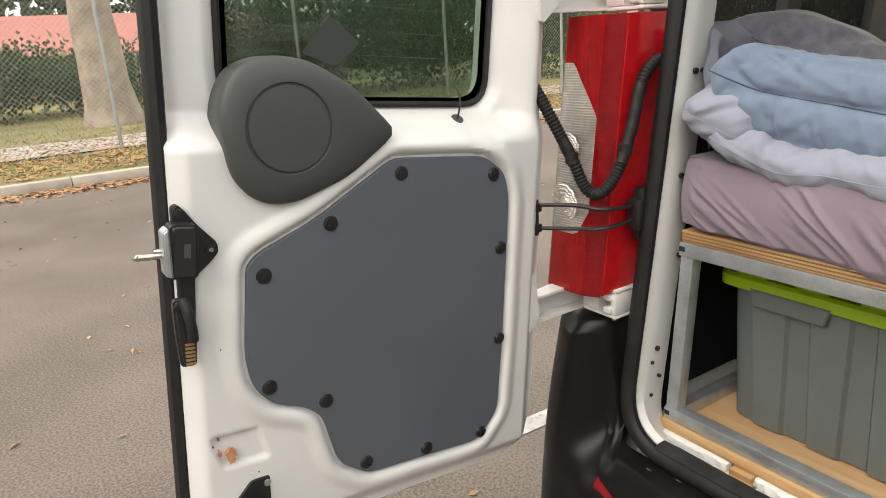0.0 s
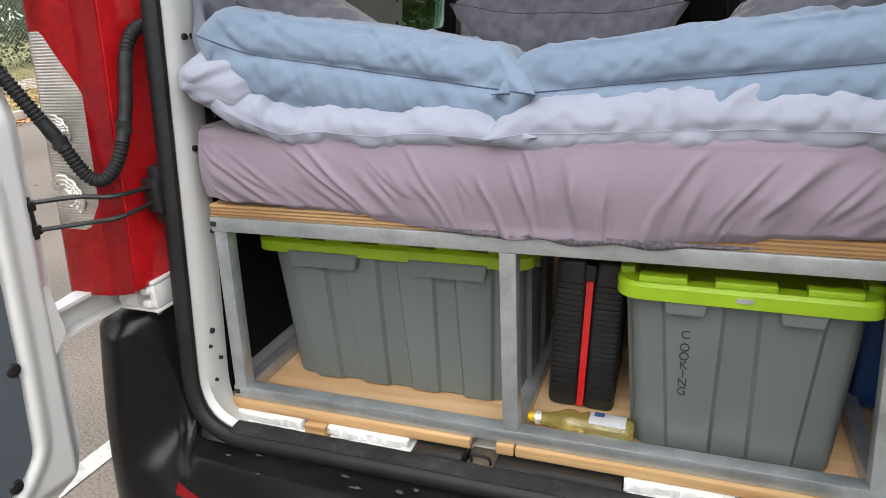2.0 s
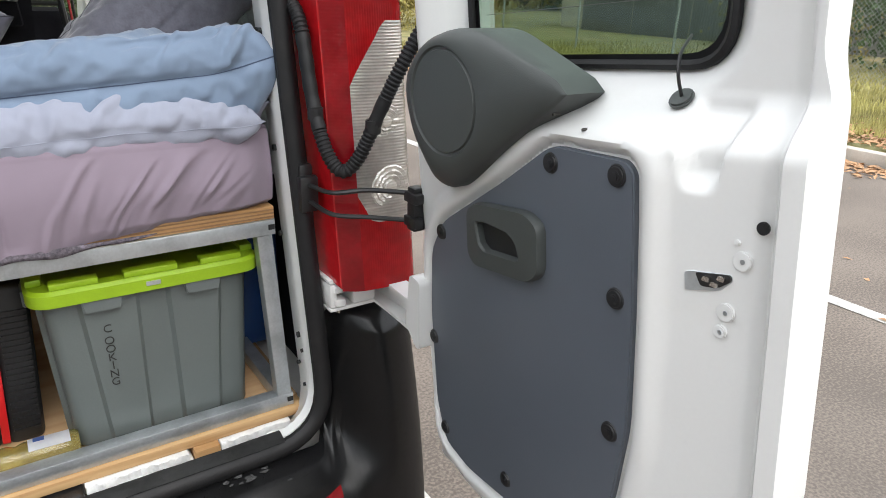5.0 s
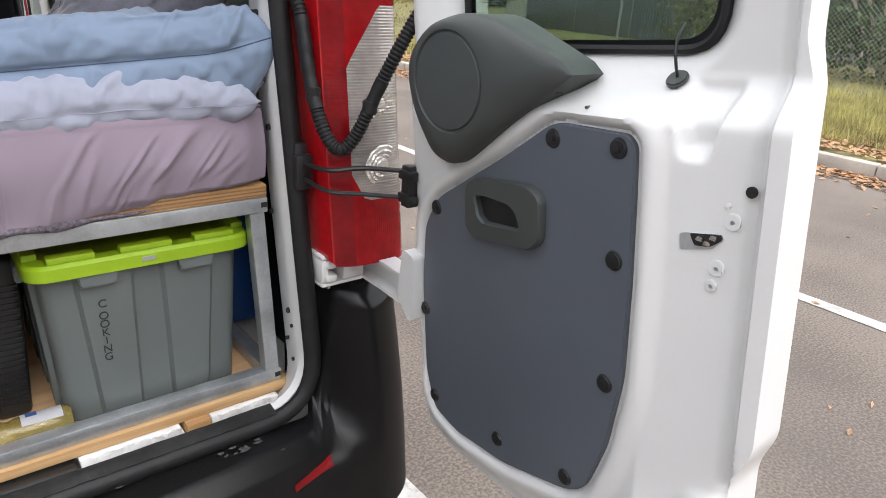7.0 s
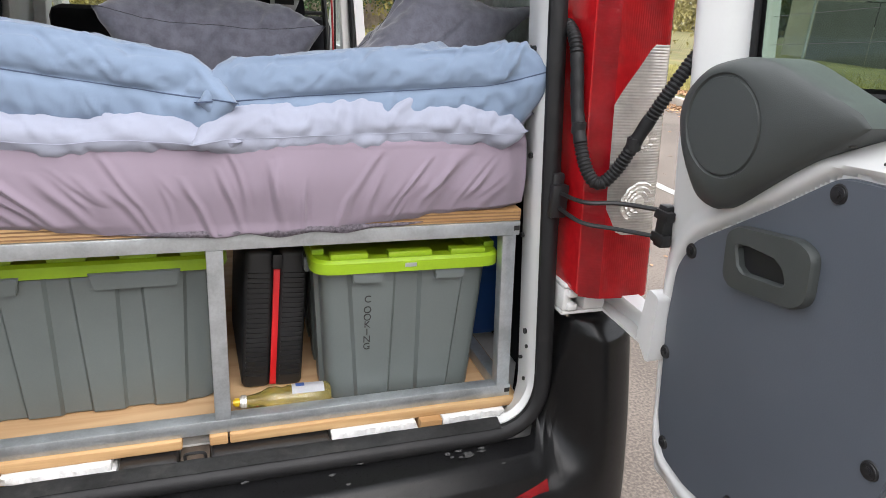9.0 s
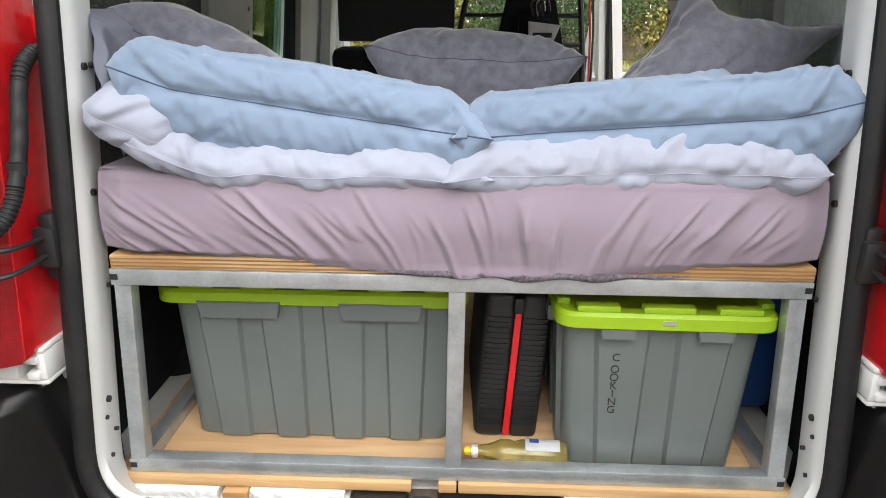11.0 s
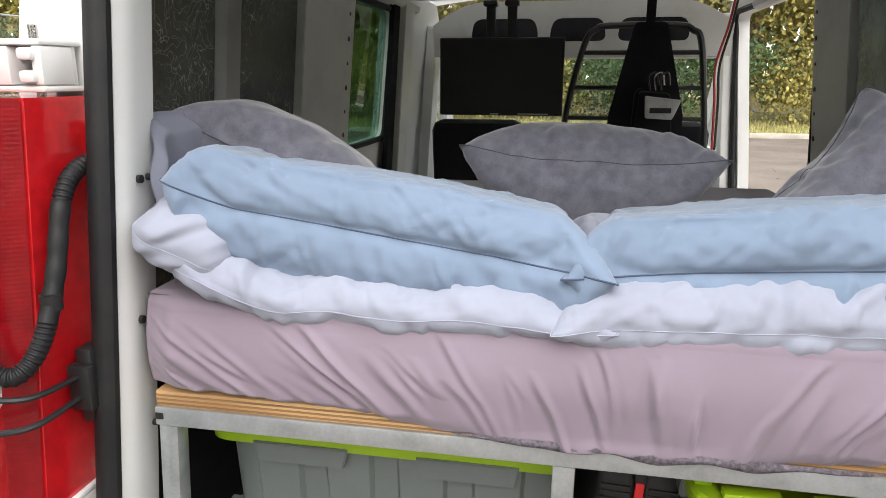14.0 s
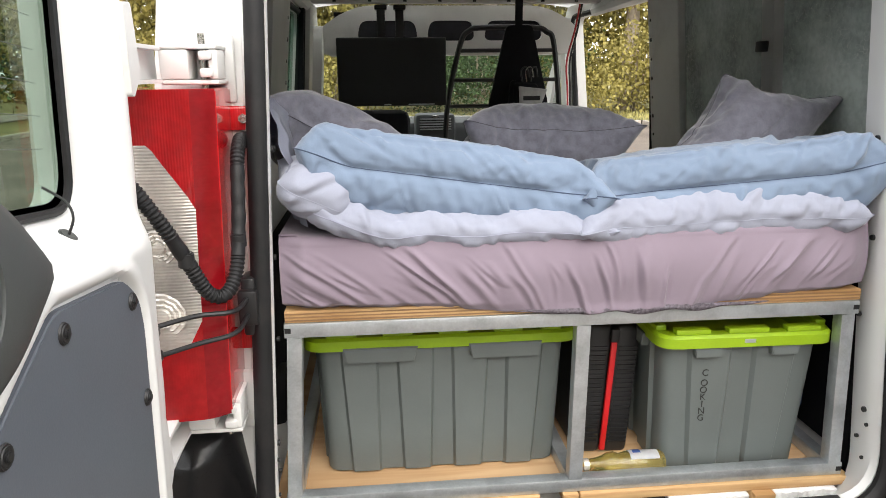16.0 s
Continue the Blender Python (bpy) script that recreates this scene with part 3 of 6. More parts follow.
def side_x(z):
    return 0.80 - 0.10 * max(0.0, z - 1.0)


def ap_outline(off, bottom=0.622):
    """The rear door aperture in x and z, widened by off."""
    return round_poly([(-0.617 - off, bottom - off), (0.630 + off, bottom - off), (0.589 + off, 1.80 + off), (-0.576 - off, 1.80 + off)], 0.11 + off, 8)


def ap_path(off, dy):
    pts = ap_outline(off)
    fine = []
    for a, b in zip(pts, pts[1:] + pts[:1]):
        n = max(1, int((b - a).length / 0.05))
        fine += [a + (b - a) * k / n for k in range(n)]
    return [Vector((p.x, lean(p.y) + dy, p.y)) for p in fine]


def loft(bm, loops, closed=True):
    rows = [[bm.verts.new(p) for p in lp] for lp in loops]
    n = len(rows[0])
    for a, b in zip(rows, rows[1:]):
        for i in range(n if closed else n - 1):
            bm.faces.new((a[i], a[(i + 1) % n], b[(i + 1) % n], b[i]))
    return rows


def ap_loop(off, dy, bottom=0.622):
    return [Vector((p.x, lean(p.y) + dy, p.y)) for p in ap_outline(off, bottom)]


def outer_loop(dx, dy):
    pts = round_poly([(-0.845 - dx, 0.42), (0.845 + dx, 0.42), (0.775 + dx, 1.90), (-0.775 - dx, 1.90)], 0.14, 8)
    return [Vector((p.x, lean(p.y) + dy, p.y)) for p in pts]


bm = bmesh.new()
loft(bm, [ap_loop(0.012, 0.05, 0.57), ap_loop(0.004, 0.0, 0.59), ap_loop(0.0, -0.03), ap_loop(0.006, -0.045), ap_loop(0.03, -0.045), ap_loop(0.036, -0.03), ap_loop(0.05, 0.0), outer_loop(-0.03, 0.012), outer_loop(-0.008, 0.02), outer_loop(0, 0.05)])
rear_frame = part("rear_frame", bm, WHITE, van, "white painted door aperture with small holes")

bm = bmesh.new()
sweep(bm, ap_path(0.018, -0.058), lambda i, n: [(0.0155 * math.cos(k * math.pi / 5), 0.018 * math.sin(k * math.pi / 5)) for k in range(10)], closed=True, up=Vector((0, 1, 0)))
part("door_seal", bm, RUBBER, van, "black rubber door seal")

# small holes in the aperture's inner faces
for s in (-1, 1):
    for z, dy, r in ((1.372, 0.0, 0.006), (1.372, 0.022, 0.005), (1.171, 0.0, 0.006), (1.0, 0.03, 0.005), (0.80, 0.0, 0.006), (0.77, -0.01, 0.004), (0.69, 0.0, 0.004), (0.73, 0.02, 0.004)):
        bm = bmesh.new()
        x = (0.617 if s < 0 else 0.630) - 0.035 * (z - 0.622) + 0.004
        cyl(bm, (s * x, lean(z) + dy, z), (-s, 0, 0), r, 0.006, 12)
        part("hole", bm, BLACK, rear_frame)

# side walls
def wall_outline(s):
    def edge(y, t):
        top = 1.86 if y < 2.75 else 1.86 - (y - 2.75) * 0.72 if y < 3.75 else 1.14 - (y - 3.75) * 0.35
        lo = 0.30
        yy = y
        if y < 0.4:
            yy = y + (0.4 - y) / 0.4 * (lean(lo + t * (top - lo)) )
        return yy, lo + t * (top - lo)
    return edge


def rrect(y0, y1, z0, z1, r):
    return round_poly([(y0, z0), (y1, z0), (y1, z1), (y0, z1)], r, 5)


def arch(y):
    return [Vector((y + 0.37 * math.cos(k * math.pi / 18), 0.33 + 0.37 * math.sin(k * math.pi / 18))) for k in range(36)]


cab_win = round_poly([(2.80, 1.12), (3.55, 1.10), (3.30, 1.32), (2.92, 1.70), (2.80, 1.72)], 0.05, 4)
walls = {}
for s, holes in ((-1, [rrect(1.37, 1.90, 1.27, 1.76, 0.05), cab_win]), (1, [rrect(1.52, 2.64, 0.60, 1.79, 0.06), cab_win])):
    bm = sheet(np.linspace(0.03, 4.3, 170), np.linspace(0, 1, 56), lambda y, z: Vector((s * side_x(z), y, z)), lambda y, z: Vector((s * (side_x(z) + 0.05), y, z)), holes, wall_outline(s))
    walls[s] = part("side_wall", bm, WHITE, van, "white painted steel side wall")
    bm = prism([(p[0], p[1]) for p in cab_win], lambda u, v, h: Vector((s * (side_x(v) + 0.02 + h), u, v)), 0, 0.004)
    part("cab_window", bm, CLEAR, walls[s]).visible_shadow = False
bm = prism(rrect(1.37, 1.90, 1.27, 1.76, 0.05), lambda u, v, h: Vector((-(side_x(v) + 0.02 + h), u, v)), 0, 0.004)
part("side_window", bm, GREENTINT, walls[-1], "green tinted window pane").visible_shadow = False
bm = bmesh.new()
sweep(bm, [Vector((-(side_x(p.y) - 0.002), p.x, p.y)) for p in rrect(1.365, 1.905, 1.265, 1.765, 0.05)], circle(0.012, 8), closed=True, up=Vector((1, 0, 0)))
part("window_seal", bm, RUBBER, walls[-1])


# roof, windscreen, bonnet and nose
def roof_line(y):
    return 1.88 if y < 2.75 else 1.88 - (y - 2.75) * 0.72 if y < 3.75 else 1.16 - (y - 3.75) * 0.35


def cross(y0, y1, ny, zoff):
    def fn(a, b):
        y = y0 + (y1 - y0) * a
        z = roof_line(y) + zoff
        w = side_x(roof_line(y)) + 0.05
        t = b * 2 - 1
        return Vector((t * w, y + (lean(z) * max(0, 1 - y / 0.4)), z + 0.05 * (1 - abs(t) ** 2.5) - 0.02))
    return fn


def slab(fn, nu, nv, thick):
    bm = surface(fn, nu, nv)
    r = bmesh.ops.solidify(bm, geom=bm.faces[:], thickness=thick)
    bmesh.ops.recalc_face_normals(bm, faces=bm.faces)
    return bm


part("roof", slab(cross(0.0, 2.76, 30, 0.0), 30, 24, 0.025), WHITE, van)
part("windscreen", slab(cross(2.76, 3.74, 30, 0.0), 12, 24, 0.005), CLEAR, van).visible_shadow = False
part("bonnet", slab(cross(3.74, 4.3, 30, 0.0), 10, 24, 0.02), WHITE, van)
bm = boxes((-0.84, 0.84, 4.2, 4.34, 0.28, 0.92), bevel=0.05)
nose = part("front_bumper", bm, WHITE, van)
for s in (-1, 1):
    part("headlight", boxes((s * 0.62 - 0.15, s * 0.62 + 0.15, 4.30, 4.36, 0.70, 0.88), bevel=0.03), CLEARLENS, nose)
bm = boxes((-0.80, 0.80, 0.02, 3.9, 0.545, 0.58))
part("van_floor", bm, INNER, van)

# wheels
for s in (-1, 1):
    for y in (0.62, 3.62):
        bm = bmesh.new()
        prof = [(0.19, 0.09), (0.29, 0.1), (0.315, 0.085), (0.325, 0.05), (0.325, -0.05), (0.315, -0.085), (0.29, -0.1), (0.19, -0.09)]
        loops = [[Vector((s * 0.76 + w, y + r * math.cos(k * math.pi / 18), 0.325 + r * math.sin(k * math.pi / 18))) for k in range(36)] for r, w in prof]
        loft(bm, loops + [loops[0]])
        bmesh.ops.remove_doubles(bm, verts=bm.verts, dist=1e-5)
        bmesh.ops.recalc_face_normals(bm, faces=bm.faces)
        tyre = part("wheel", bm, RUBBER, van, "black tyre on a steel rim")
        bm = bmesh.new()
        cyl(bm, (s * 0.80, y, 0.325), (s, 0, 0), 0.2, 0.03, 28, bevel=0.01)
        cyl(bm, (s * 0.82, y, 0.325), (s, 0, 0), 0.06, 0.03, 16, bevel=0.01)
        part("rim", bm, STEEL, tyre)

# rear bumper
def bump_plan(a):
    t = a * 2 - 1
    s = 1 if t >= 0 else -1
    k = abs(t)
    if k < 0.62:
        q = k / 0.62
        return Vector((s * q * 0.72, -0.25 + 0.035 * q * q, 0)), s
    q = (k - 0.62) / 0.38
    if q < 0.55:
        ang = q / 0.55 * math.pi / 2
        return Vector((s * (0.72 + 0.165 * math.sin(ang)), -0.215 + 0.13 * (1 - math.cos(ang)), 0)), s
    return Vector((s * 0.885, -0.085 + (q - 0.55) / 0.45 * 0.3, 0)), s


def smooth01(e0, e1, x):
    t = max(0.0, min(1.0, (x - e0) / (e1 - e0)))
    return t * t * (3 - 2 * t)


def bumper_at(a, b):
    p, s = bump_plan(a)
    col = smooth01(0.60, 0.73, abs(p.x))
    top = 0.578 + 0.282 * col * col
    inner_y = -0.125 + 0.12 * smooth01(0.62, 0.68, abs(p.x))
    # above the step the column stands back beside the opening
    back = -0.095 - 0.115 * smooth01(0.63, 0.775, abs(p.x)) if abs(p.x) < 0.775 else p.y
    face_y = lambda z: p.y + (max(back, p.y) - p.y) * smooth01(0.50, 0.62, z) * smooth01(0.60, 0.70, abs(p.x))
    inner_x = p.x if abs(p.x) < 0.66 else s * (0.66 + (abs(p.x) - 0.66) * 0.5)
    lean_in = lambda z: (z - 0.42) * 0.10 * col
    if b < 0.15:
        return Vector((p.x * 0.96, p.y + 0.06, 0.30 + 0.03 * b / 0.15))
    if b < 0.7:
        q = (b - 0.15) / 0.55
        z = 0.33 + (top - 0.035 - 0.33) * q
        out = 0.012 * math.sin(q * math.pi)
        return Vector((p.x * (1 - 0.03 * q * col), face_y(z) - out + 0.03 * (1 - col) * q + lean_in(z), z))
    if b < 0.8:
        q = (b - 0.7) / 0.1
        z = top - 0.035 * math.cos(q * math.pi / 2)
        return Vector((p.x * (1 - 0.03 * col) - s * 0.012 * q * col, face_y(z) + 0.03 * (1 - col) + 0.025 * (1 - math.cos(q * math.pi / 2)) + lean_in(z), z))
    q = (b - 0.8) / 0.2
    x0 = p.x * (1 - 0.03 * col) - s * 0.012 * col
    y0 = face_y(top) + 0.03 * (1 - col) + 0.025 + lean_in(top)
    return Vector((x0 + (inner_x - x0) * q, y0 + (max(inner_y, y0) - y0) * q, top + 0.012 * q))


# worn dark sill strip along the foot of the opening
bm = surface(lambda a, b: Vector((-0.545 + 1.10 * a, lean(0.6) - 0.064 + 0.066 * b, 0.6245 - 0.034 * smooth01(0.5, 1.0, b) + 0.004 * math.sin(b * 3.1) + 0.0015 * fbm((a * 30, b * 3, 1)))), 60, 12)
bmesh.ops.solidify(bm, geom=bm.faces[:], thickness=-0.004)
part("sill_strip", bm, mat("worn_grey_sill", (0.05, 0.05, 0.05), 0.6, var=0.4, scale=14, bump=0.3, bscale=90, stain=(0.16, 0.15, 0.14), amount=0.5, sscale=20), rear_frame, "worn dark grey sill strip")
rear_bumper = part("rear_bumper", slab(bumper_at, 200, 44, -0.004), BUMPER, van, "scuffed black plastic rear bumper")
def reflector_at(s):
    def fn(a, b):
        x = 0.548 + 0.092 * a
        col = smooth01(0.60, 0.73, x)
        z = 0.494 + 0.018 * a + (0.014 + 0.008 * a) * b
        q = (z - 0.33) / (0.578 + 0.282 * col * col - 0.365)
        p = bumper_at(0.5 + s * 0.31 * x / 0.72, 0.15 + 0.55 * min(1.0, q))
        return p + Vector((0, -0.002, 0))
    return fn


for s in (-1, 1):
    bm = surface(reflector_at(s), 20, 6)
    bmesh.ops.solidify(bm, geom=bm.faces[:], thickness=-0.003)
    bmesh.ops.recalc_face_normals(bm, faces=bm.faces)
    part("reflector", bm, DARKRED, rear_bumper, "red strip reflector")
rng = random.Random(21)
SCUFF = mat("pale_scuff", (0.045, 0.045, 0.045), 0.7, var=0.3, scale=60)
for k in range(26):
    x, y = rng.uniform(-0.55, 0.55), rng.uniform(-0.185, -0.135)
    if k < 9:
        x, y = rng.gauss(0.47, 0.02), rng.gauss(-0.15, 0.008)
    pts = round_poly([(x + rng.uniform(0.002, 0.011) * math.cos(g), y + rng.uniform(0.001, 0.004) * math.sin(g)) for g in (0, 1, 2, 3.1, 4, 5.2)], 0.0008, 2)
    bm = prism(pts, lambda u, w, h: Vector((u, w, 0.581 + 0.016 * smooth01(-0.19, -0.125, w) + h)), 0.0, 0.0012)
    part("scuff_mark", bm, SCUFF, rear_bumper, "pale scuff on the plastic")


# ---- tail lamps, hinges, check straps and wiring ----
def lamp(s):
    plan = smoothpath([(0.664, -0.128, 0), (0.700, -0.146, 0), (0.772, -0.151, 0), (0.806, -0.143, 0), (0.820, -0.105, 0), (0.825, 0.0, 0), (0.826, 0.05, 0)], 6)

    def at(k, z):
        p = plan[k]
        return Vector((s * (p.x - 0.015 * (z - 1.2)), p.y + lean(z), z))
    n = len(plan)
    zt, zb = 1.485, 0.930
    bm = bmesh.new()
    rows = []
    for z in (zb, zt):
        rows.append([Vector((s * (x - 0.015 * (z - 1.2)), y + lean(z) + (0.0), z)) for x, y in ((0.664, 0.02), (0.6635, -0.02), (0.6635, -0.122), (0.700, -0.139), (0.770, -0.143), (0.799, -0.136), (0.811, -0.10), (0.815, 0.0), (0.816, 0.05))])
    r = loft(bm, rows)
    bm.faces.new(r[0][::-1])
    bm.faces.new(r[1])
    bmesh.ops.recalc_face_normals(bm, faces=bm.faces)
    bmesh.ops.bevel(bm, geom=[e for e in bm.edges if abs(e.verts[0].co.z - e.verts[1].co.z) < 1e-4], offset=0.004, segments=2, affect="EDGES")
    body = part("tail_lamp", bm, REDLENS, van, "tall red and clear tail lamp")
    # lens zones
    k0 = 6
    top_of = lambda k: 1.293 + 0.105 * min(1.0, (k - k0) / 5.5)
    bot_of = lambda k: 1.075 - 0.02 * smooth01(k0, k0 + 3, k) + 0.03 * (1 - smooth01(k0, k0 + 2, k))
    zones = (("red_lens", REDLENS, "translucent red lens", range(k0, n), top_of, lambda k: zt), ("clear_lens", CLEARLENS, "clear ribbed lens", range(k0, n), bot_of, top_of), ("red_lens", REDLENS, "translucent red lens", range(k0, n), lambda k: zb, bot_of), ("lens_strip", DARKRED, "dark red reflector strip", range(0, k0 + 1), lambda k: zb, lambda k: zt))
    for nm, m, lb, ks, lo, hi in zones:
        bm = bmesh.new()
        loops = [[at(k, lo(k) + (hi(k) - lo(k)) * j / 24) for j in range(25)] for k in ks]
        loft(bm, loops, closed=False)
        bmesh.ops.solidify(bm, geom=bm.faces[:], thickness=0.004)
        bmesh.ops.recalc_face_normals(bm, faces=bm.faces)
        part(nm, bm, m, body, lb)
    # bulb reflectors showing through the clear lens: scalloped shallow bowls
    for z, r in ((1.118, 0.040), (1.232, 0.030)):
        c = at(11, z)
        nrm = Vector((s * 0.12, -1, -0.1)).normalized()
        q = nrm.to_track_quat("Z", "Y").to_matrix()
        bm = bmesh.new()
        loops = []
        for rr, hh in ((1.0, 0.0008), (0.95, 0.004), (0.80, 0.0025), (0.74, 0.005), (0.58, 0.0025), (0.52, 0.005), (0.36, 0.002), (0.30, 0.006), (0.12, 0.0075)):
            loops.append([c + nrm * (hh + 0.0012 * math.cos(k * math.pi / 2) * (1 if rr > 0.4 else 0)) + q @ Vector((r * rr * math.cos(k * math.pi / 24), r * rr * math.sin(k * math.pi / 24), 0)) for k in range(48)])
        rows = loft(bm, loops)
        bm.faces.new(rows[-1])
        bmesh.ops.recalc_face_normals(bm, faces=bm.faces)
        part("bulb_lens", bm, CLEARLENS, body, "round scalloped bulb lens")
    # fixing ears
    for z in (1.43, 1.02):
        bm = boxes((s * 0.648 - 0.026, s * 0.648 + 0.026, -0.012 + lean(z), -0.002 + lean(z), z - 0.022, z + 0.022), bevel=0.005)
        ear = part("fixing_ear", bm, REDLENS, body)
        bm = bmesh.new()
        cyl(bm, (s * 0.638, -0.011 + lean(z), z), (0, -1, 0), 0.009, 0.008, 6)
        part("screw", bm, CHROME, body)
    return body


def hinge(s, z, low):
    """A white pressed hinge: base plate, open box arm and a leaf on the door."""
    y = lean(z)
    X = lambda x0, x1: (min(s * x0, s * x1), max(s * x0, s * x1))
    bm = boxes((*X(0.648, 0.712), y - 0.012, y + 0.004, z - 0.068, z + 0.052), bevel=0.006)
    body = part("hinge", bm, WHITE, van, "white painted door hinge with cut-outs")
    # box arm built of plates, its front left open
    part("arm_plate", boxes((*X(0.660, 0.756), y - 0.088, y - 0.012, z + 0.024, z + 0.032), bevel=0.003), WHITE, body)
    part("arm_plate", boxes((*X(0.660, 0.756), y - 0.088, y - 0.012, z - 0.034, z - 0.026), bevel=0.003), WHITE, body)
    part("arm_back", boxes((*X(0.664, 0.75), y - 0.030, y - 0.020, z - 0.026, z + 0.024), bevel=0.002), WHITE, body)
    for x0, x1 in ((0.660, 0.676), (0.708, 0.756)):
        part("arm_web", boxes((*X(x0, x1), y - 0.088, y - 0.03, z - 0.0255, z + 0.0235), bevel=0.004), WHITE, body)
    for dz in (-0.022, 0.006):
        part("knuckle", boxes((*X(0.668, 0.690), y - 0.096, y - 0.05, z + dz, z + dz + 0.015), bevel=0.004), WHITE, body)
    # swan neck to the door leaf
    for dz in (-0.028, 0.026):
        bm = prism(round_poly([(0.744, y - 0.025), (0.752, y - 0.088), (0.752, y - 0.15), (0.748, y - 0.256), (0.772, y - 0.262), (0.790, y - 0.16), (0.785, y - 0.04)], 0.008, 3), lambda u, w, h: Vector((s * u, w, z + dz + h)), -0.003, 0.003)
        part("neck_flange", bm, WHITE, body)
    bm = prism([(0.776, y - 0.04), (0.782, y - 0.16), (0.764, y - 0.258), (0.770, y - 0.258), (0.790, y - 0.16), (0.784, y - 0.04)], lambda u, w, h: Vector((s * u, w, z + h)), -0.028, 0.026)
    part("neck", bm, WHITE, body)
    bm = prism(round_poly([(y - 0.235, z + 0.085), (y - 0.268, z + 0.08), (y - 0.272, z - 0.045), (y - 0.262, z - 0.048), (y - 0.225, z - 0.015)], 0.010, 3), lambda u, w, h: Vector((s * (0.762 + h), u, w)), -0.02, 0.012, 0.003)
    part("door_leaf", bm, WHITE, body)
    bm = bmesh.new()
    cyl(bm, (s * 0.700, y - 0.012, z - 0.053), (0, -1, 0), 0.010, 0.006, 14, bevel=0.002)
    cyl(bm, (s * 0.700, y - 0.018, z - 0.053), (0, -1, 0), 0.006, 0.005, 6)
    part("bolt", bm, WHITE, body)
    bm = bmesh.new()
    cyl(bm, (s * 0.690, y - 0.06, z - 0.05), (0, 0, 1), 0.006, 0.10, 10)
    part("hinge_pin", bm, CHROME, body)


def check_strap(s, z):
    y = lean(z)
    bm = boxes((s * 0.637 - 0.013, s * 0.637 + 0.013, y - 0.075, y - 0.02, z - 0.06, z + 0.05), bevel=0.006)
    box(bm, s * 0.637 - 0.017, s * 0.637 + 0.017, y - 0.088, y - 0.07, z - 0.035, z + 0.03, 0.004)
    st = part("check_strap", bm, BLACK, van, "black wire door check strap")
    for dz in (0.024, -0.024):
        part("strap_wire", tube([(s * 0.637, y - 0.08, z + dz * 0.6), (s * 0.646, y - 0.160, z + dz * 0.8), (s * 0.70, y - 0.19, z + dz), (s * 0.765, y - 0.26, z + dz + 0.003)], 0.0042, 8), BLACK, st)
    bm = boxes((s * 0.757 - 0.012, s * 0.757 + 0.012, y - 0.262, y - 0.238, z - 0.038, z + 0.038), bevel=0.004)
    box(bm, s * 0.75 - 0.009, s * 0.75 + 0.009, y - 0.272, y - 0.234, z + 0.012, z + 0.03, 0.003)
    box(bm, s * 0.75 - 0.009, s * 0.75 + 0.009, y - 0.272, y - 0.234, z - 0.03, z - 0.012, 0.003)
    part("strap_block", bm, BLACK, st)


def resample(pts, step):
    out, acc = [pts[0]], 0.0
    for a, b in zip(pts, pts[1:]):
        d = (b - a).length
        while acc + d >= step:
            a = a + (b - a) * ((step - acc) / d)
            d = (b - a).length
            out.append(a)
            acc = 0.0
        acc += d
    return out


def conduit(s, pts):
    """Corrugated wiring conduit, taped smooth along its straight legs."""
    P = [Vector(q) for q in pts]
    path = resample(smoothpath(P, 24), 0.0018)
    low = min(range(len(path)), key=lambda i: path[i].z) / len(path)
    bm = bmesh.new()

    def ring(i, n):
        f = i / n
        ribbed = f < 0.16 or abs(f - low) < 0.12 or f > 0.72
        return circle((0.0124 if (i // 2) % 2 else 0.0106) if ribbed else 0.0120 + 0.0005 * math.sin(i * 0.31), 12)
    sweep(bm, path, ring)
    c = part("wiring_conduit", bm, RUBBER, van, "black corrugated wiring conduit")
    for e, d in ((path[0], path[0] - path[3]), (path[-1], path[-1] - path[-4])):
        bm = bmesh.new()
        cyl(bm, e - d.normalized() * 0.016, d, 0.0145, 0.02, 18, r2=0.0165, bevel=0.004)
        part("grommet", bm, RUBBER, c)
    # loose tape ends
    for f in (low - 0.16, low + 0.14):
        q = path[int(f * len(path))]
        bm = bmesh.new()
        cyl(bm, q - Vector((0, 0, 0.012)), (0, 0, 1), 0.0132, 0.024, 12, bevel=0.002)
        part("tape_band", bm, BLACK, c)


for s in (-1, 1):
    lamp(s)
    hinge(s, 0.905, True)
    hinge(s, 1.525, True)
    check_strap(s, 1.105)
conduit(-1, [(-0.638, 0.0, 1.392), (-0.638, -0.045, 1.395), (-0.637, -0.085, 1.36), (-0.637, -0.115, 1.265), (-0.640, -0.148, 1.19), (-0.655, -0.176, 1.155), (-0.680, -0.190, 1.165), (-0.705, -0.204, 1.225), (-0.735, -0.224, 1.295), (-0.775, -0.236, 1.36), (-0.83, -0.24, 1.40)])
conduit(1, [(0.642, 0.0, 1.415), (0.642, -0.045, 1.418), (0.641, -0.085, 1.38), (0.642, -0.115, 1.275), (0.647, -0.150, 1.195), (0.664, -0.176, 1.16), (0.690, -0.190, 1.185), (0.720, -0.210, 1.265), (0.750, -0.230, 1.34), (0.785, -0.236, 1.395), (0.83, -0.24, 1.43)])


# ---- rear doors ----
def door_map(s):
    """Door coordinates: u from the hinge to the free edge, v up, w inwards."""
    def place(u, v, w=0.0):
        y, z = -0.245 - u + 0.1 * (v - 1.25), v + 0.1 * u
        x = -(0.737 - w) if s < 0 else 0.852 + 0.077 * y - 0.06 * z - w
        return Vector((x, y, z))
    return place


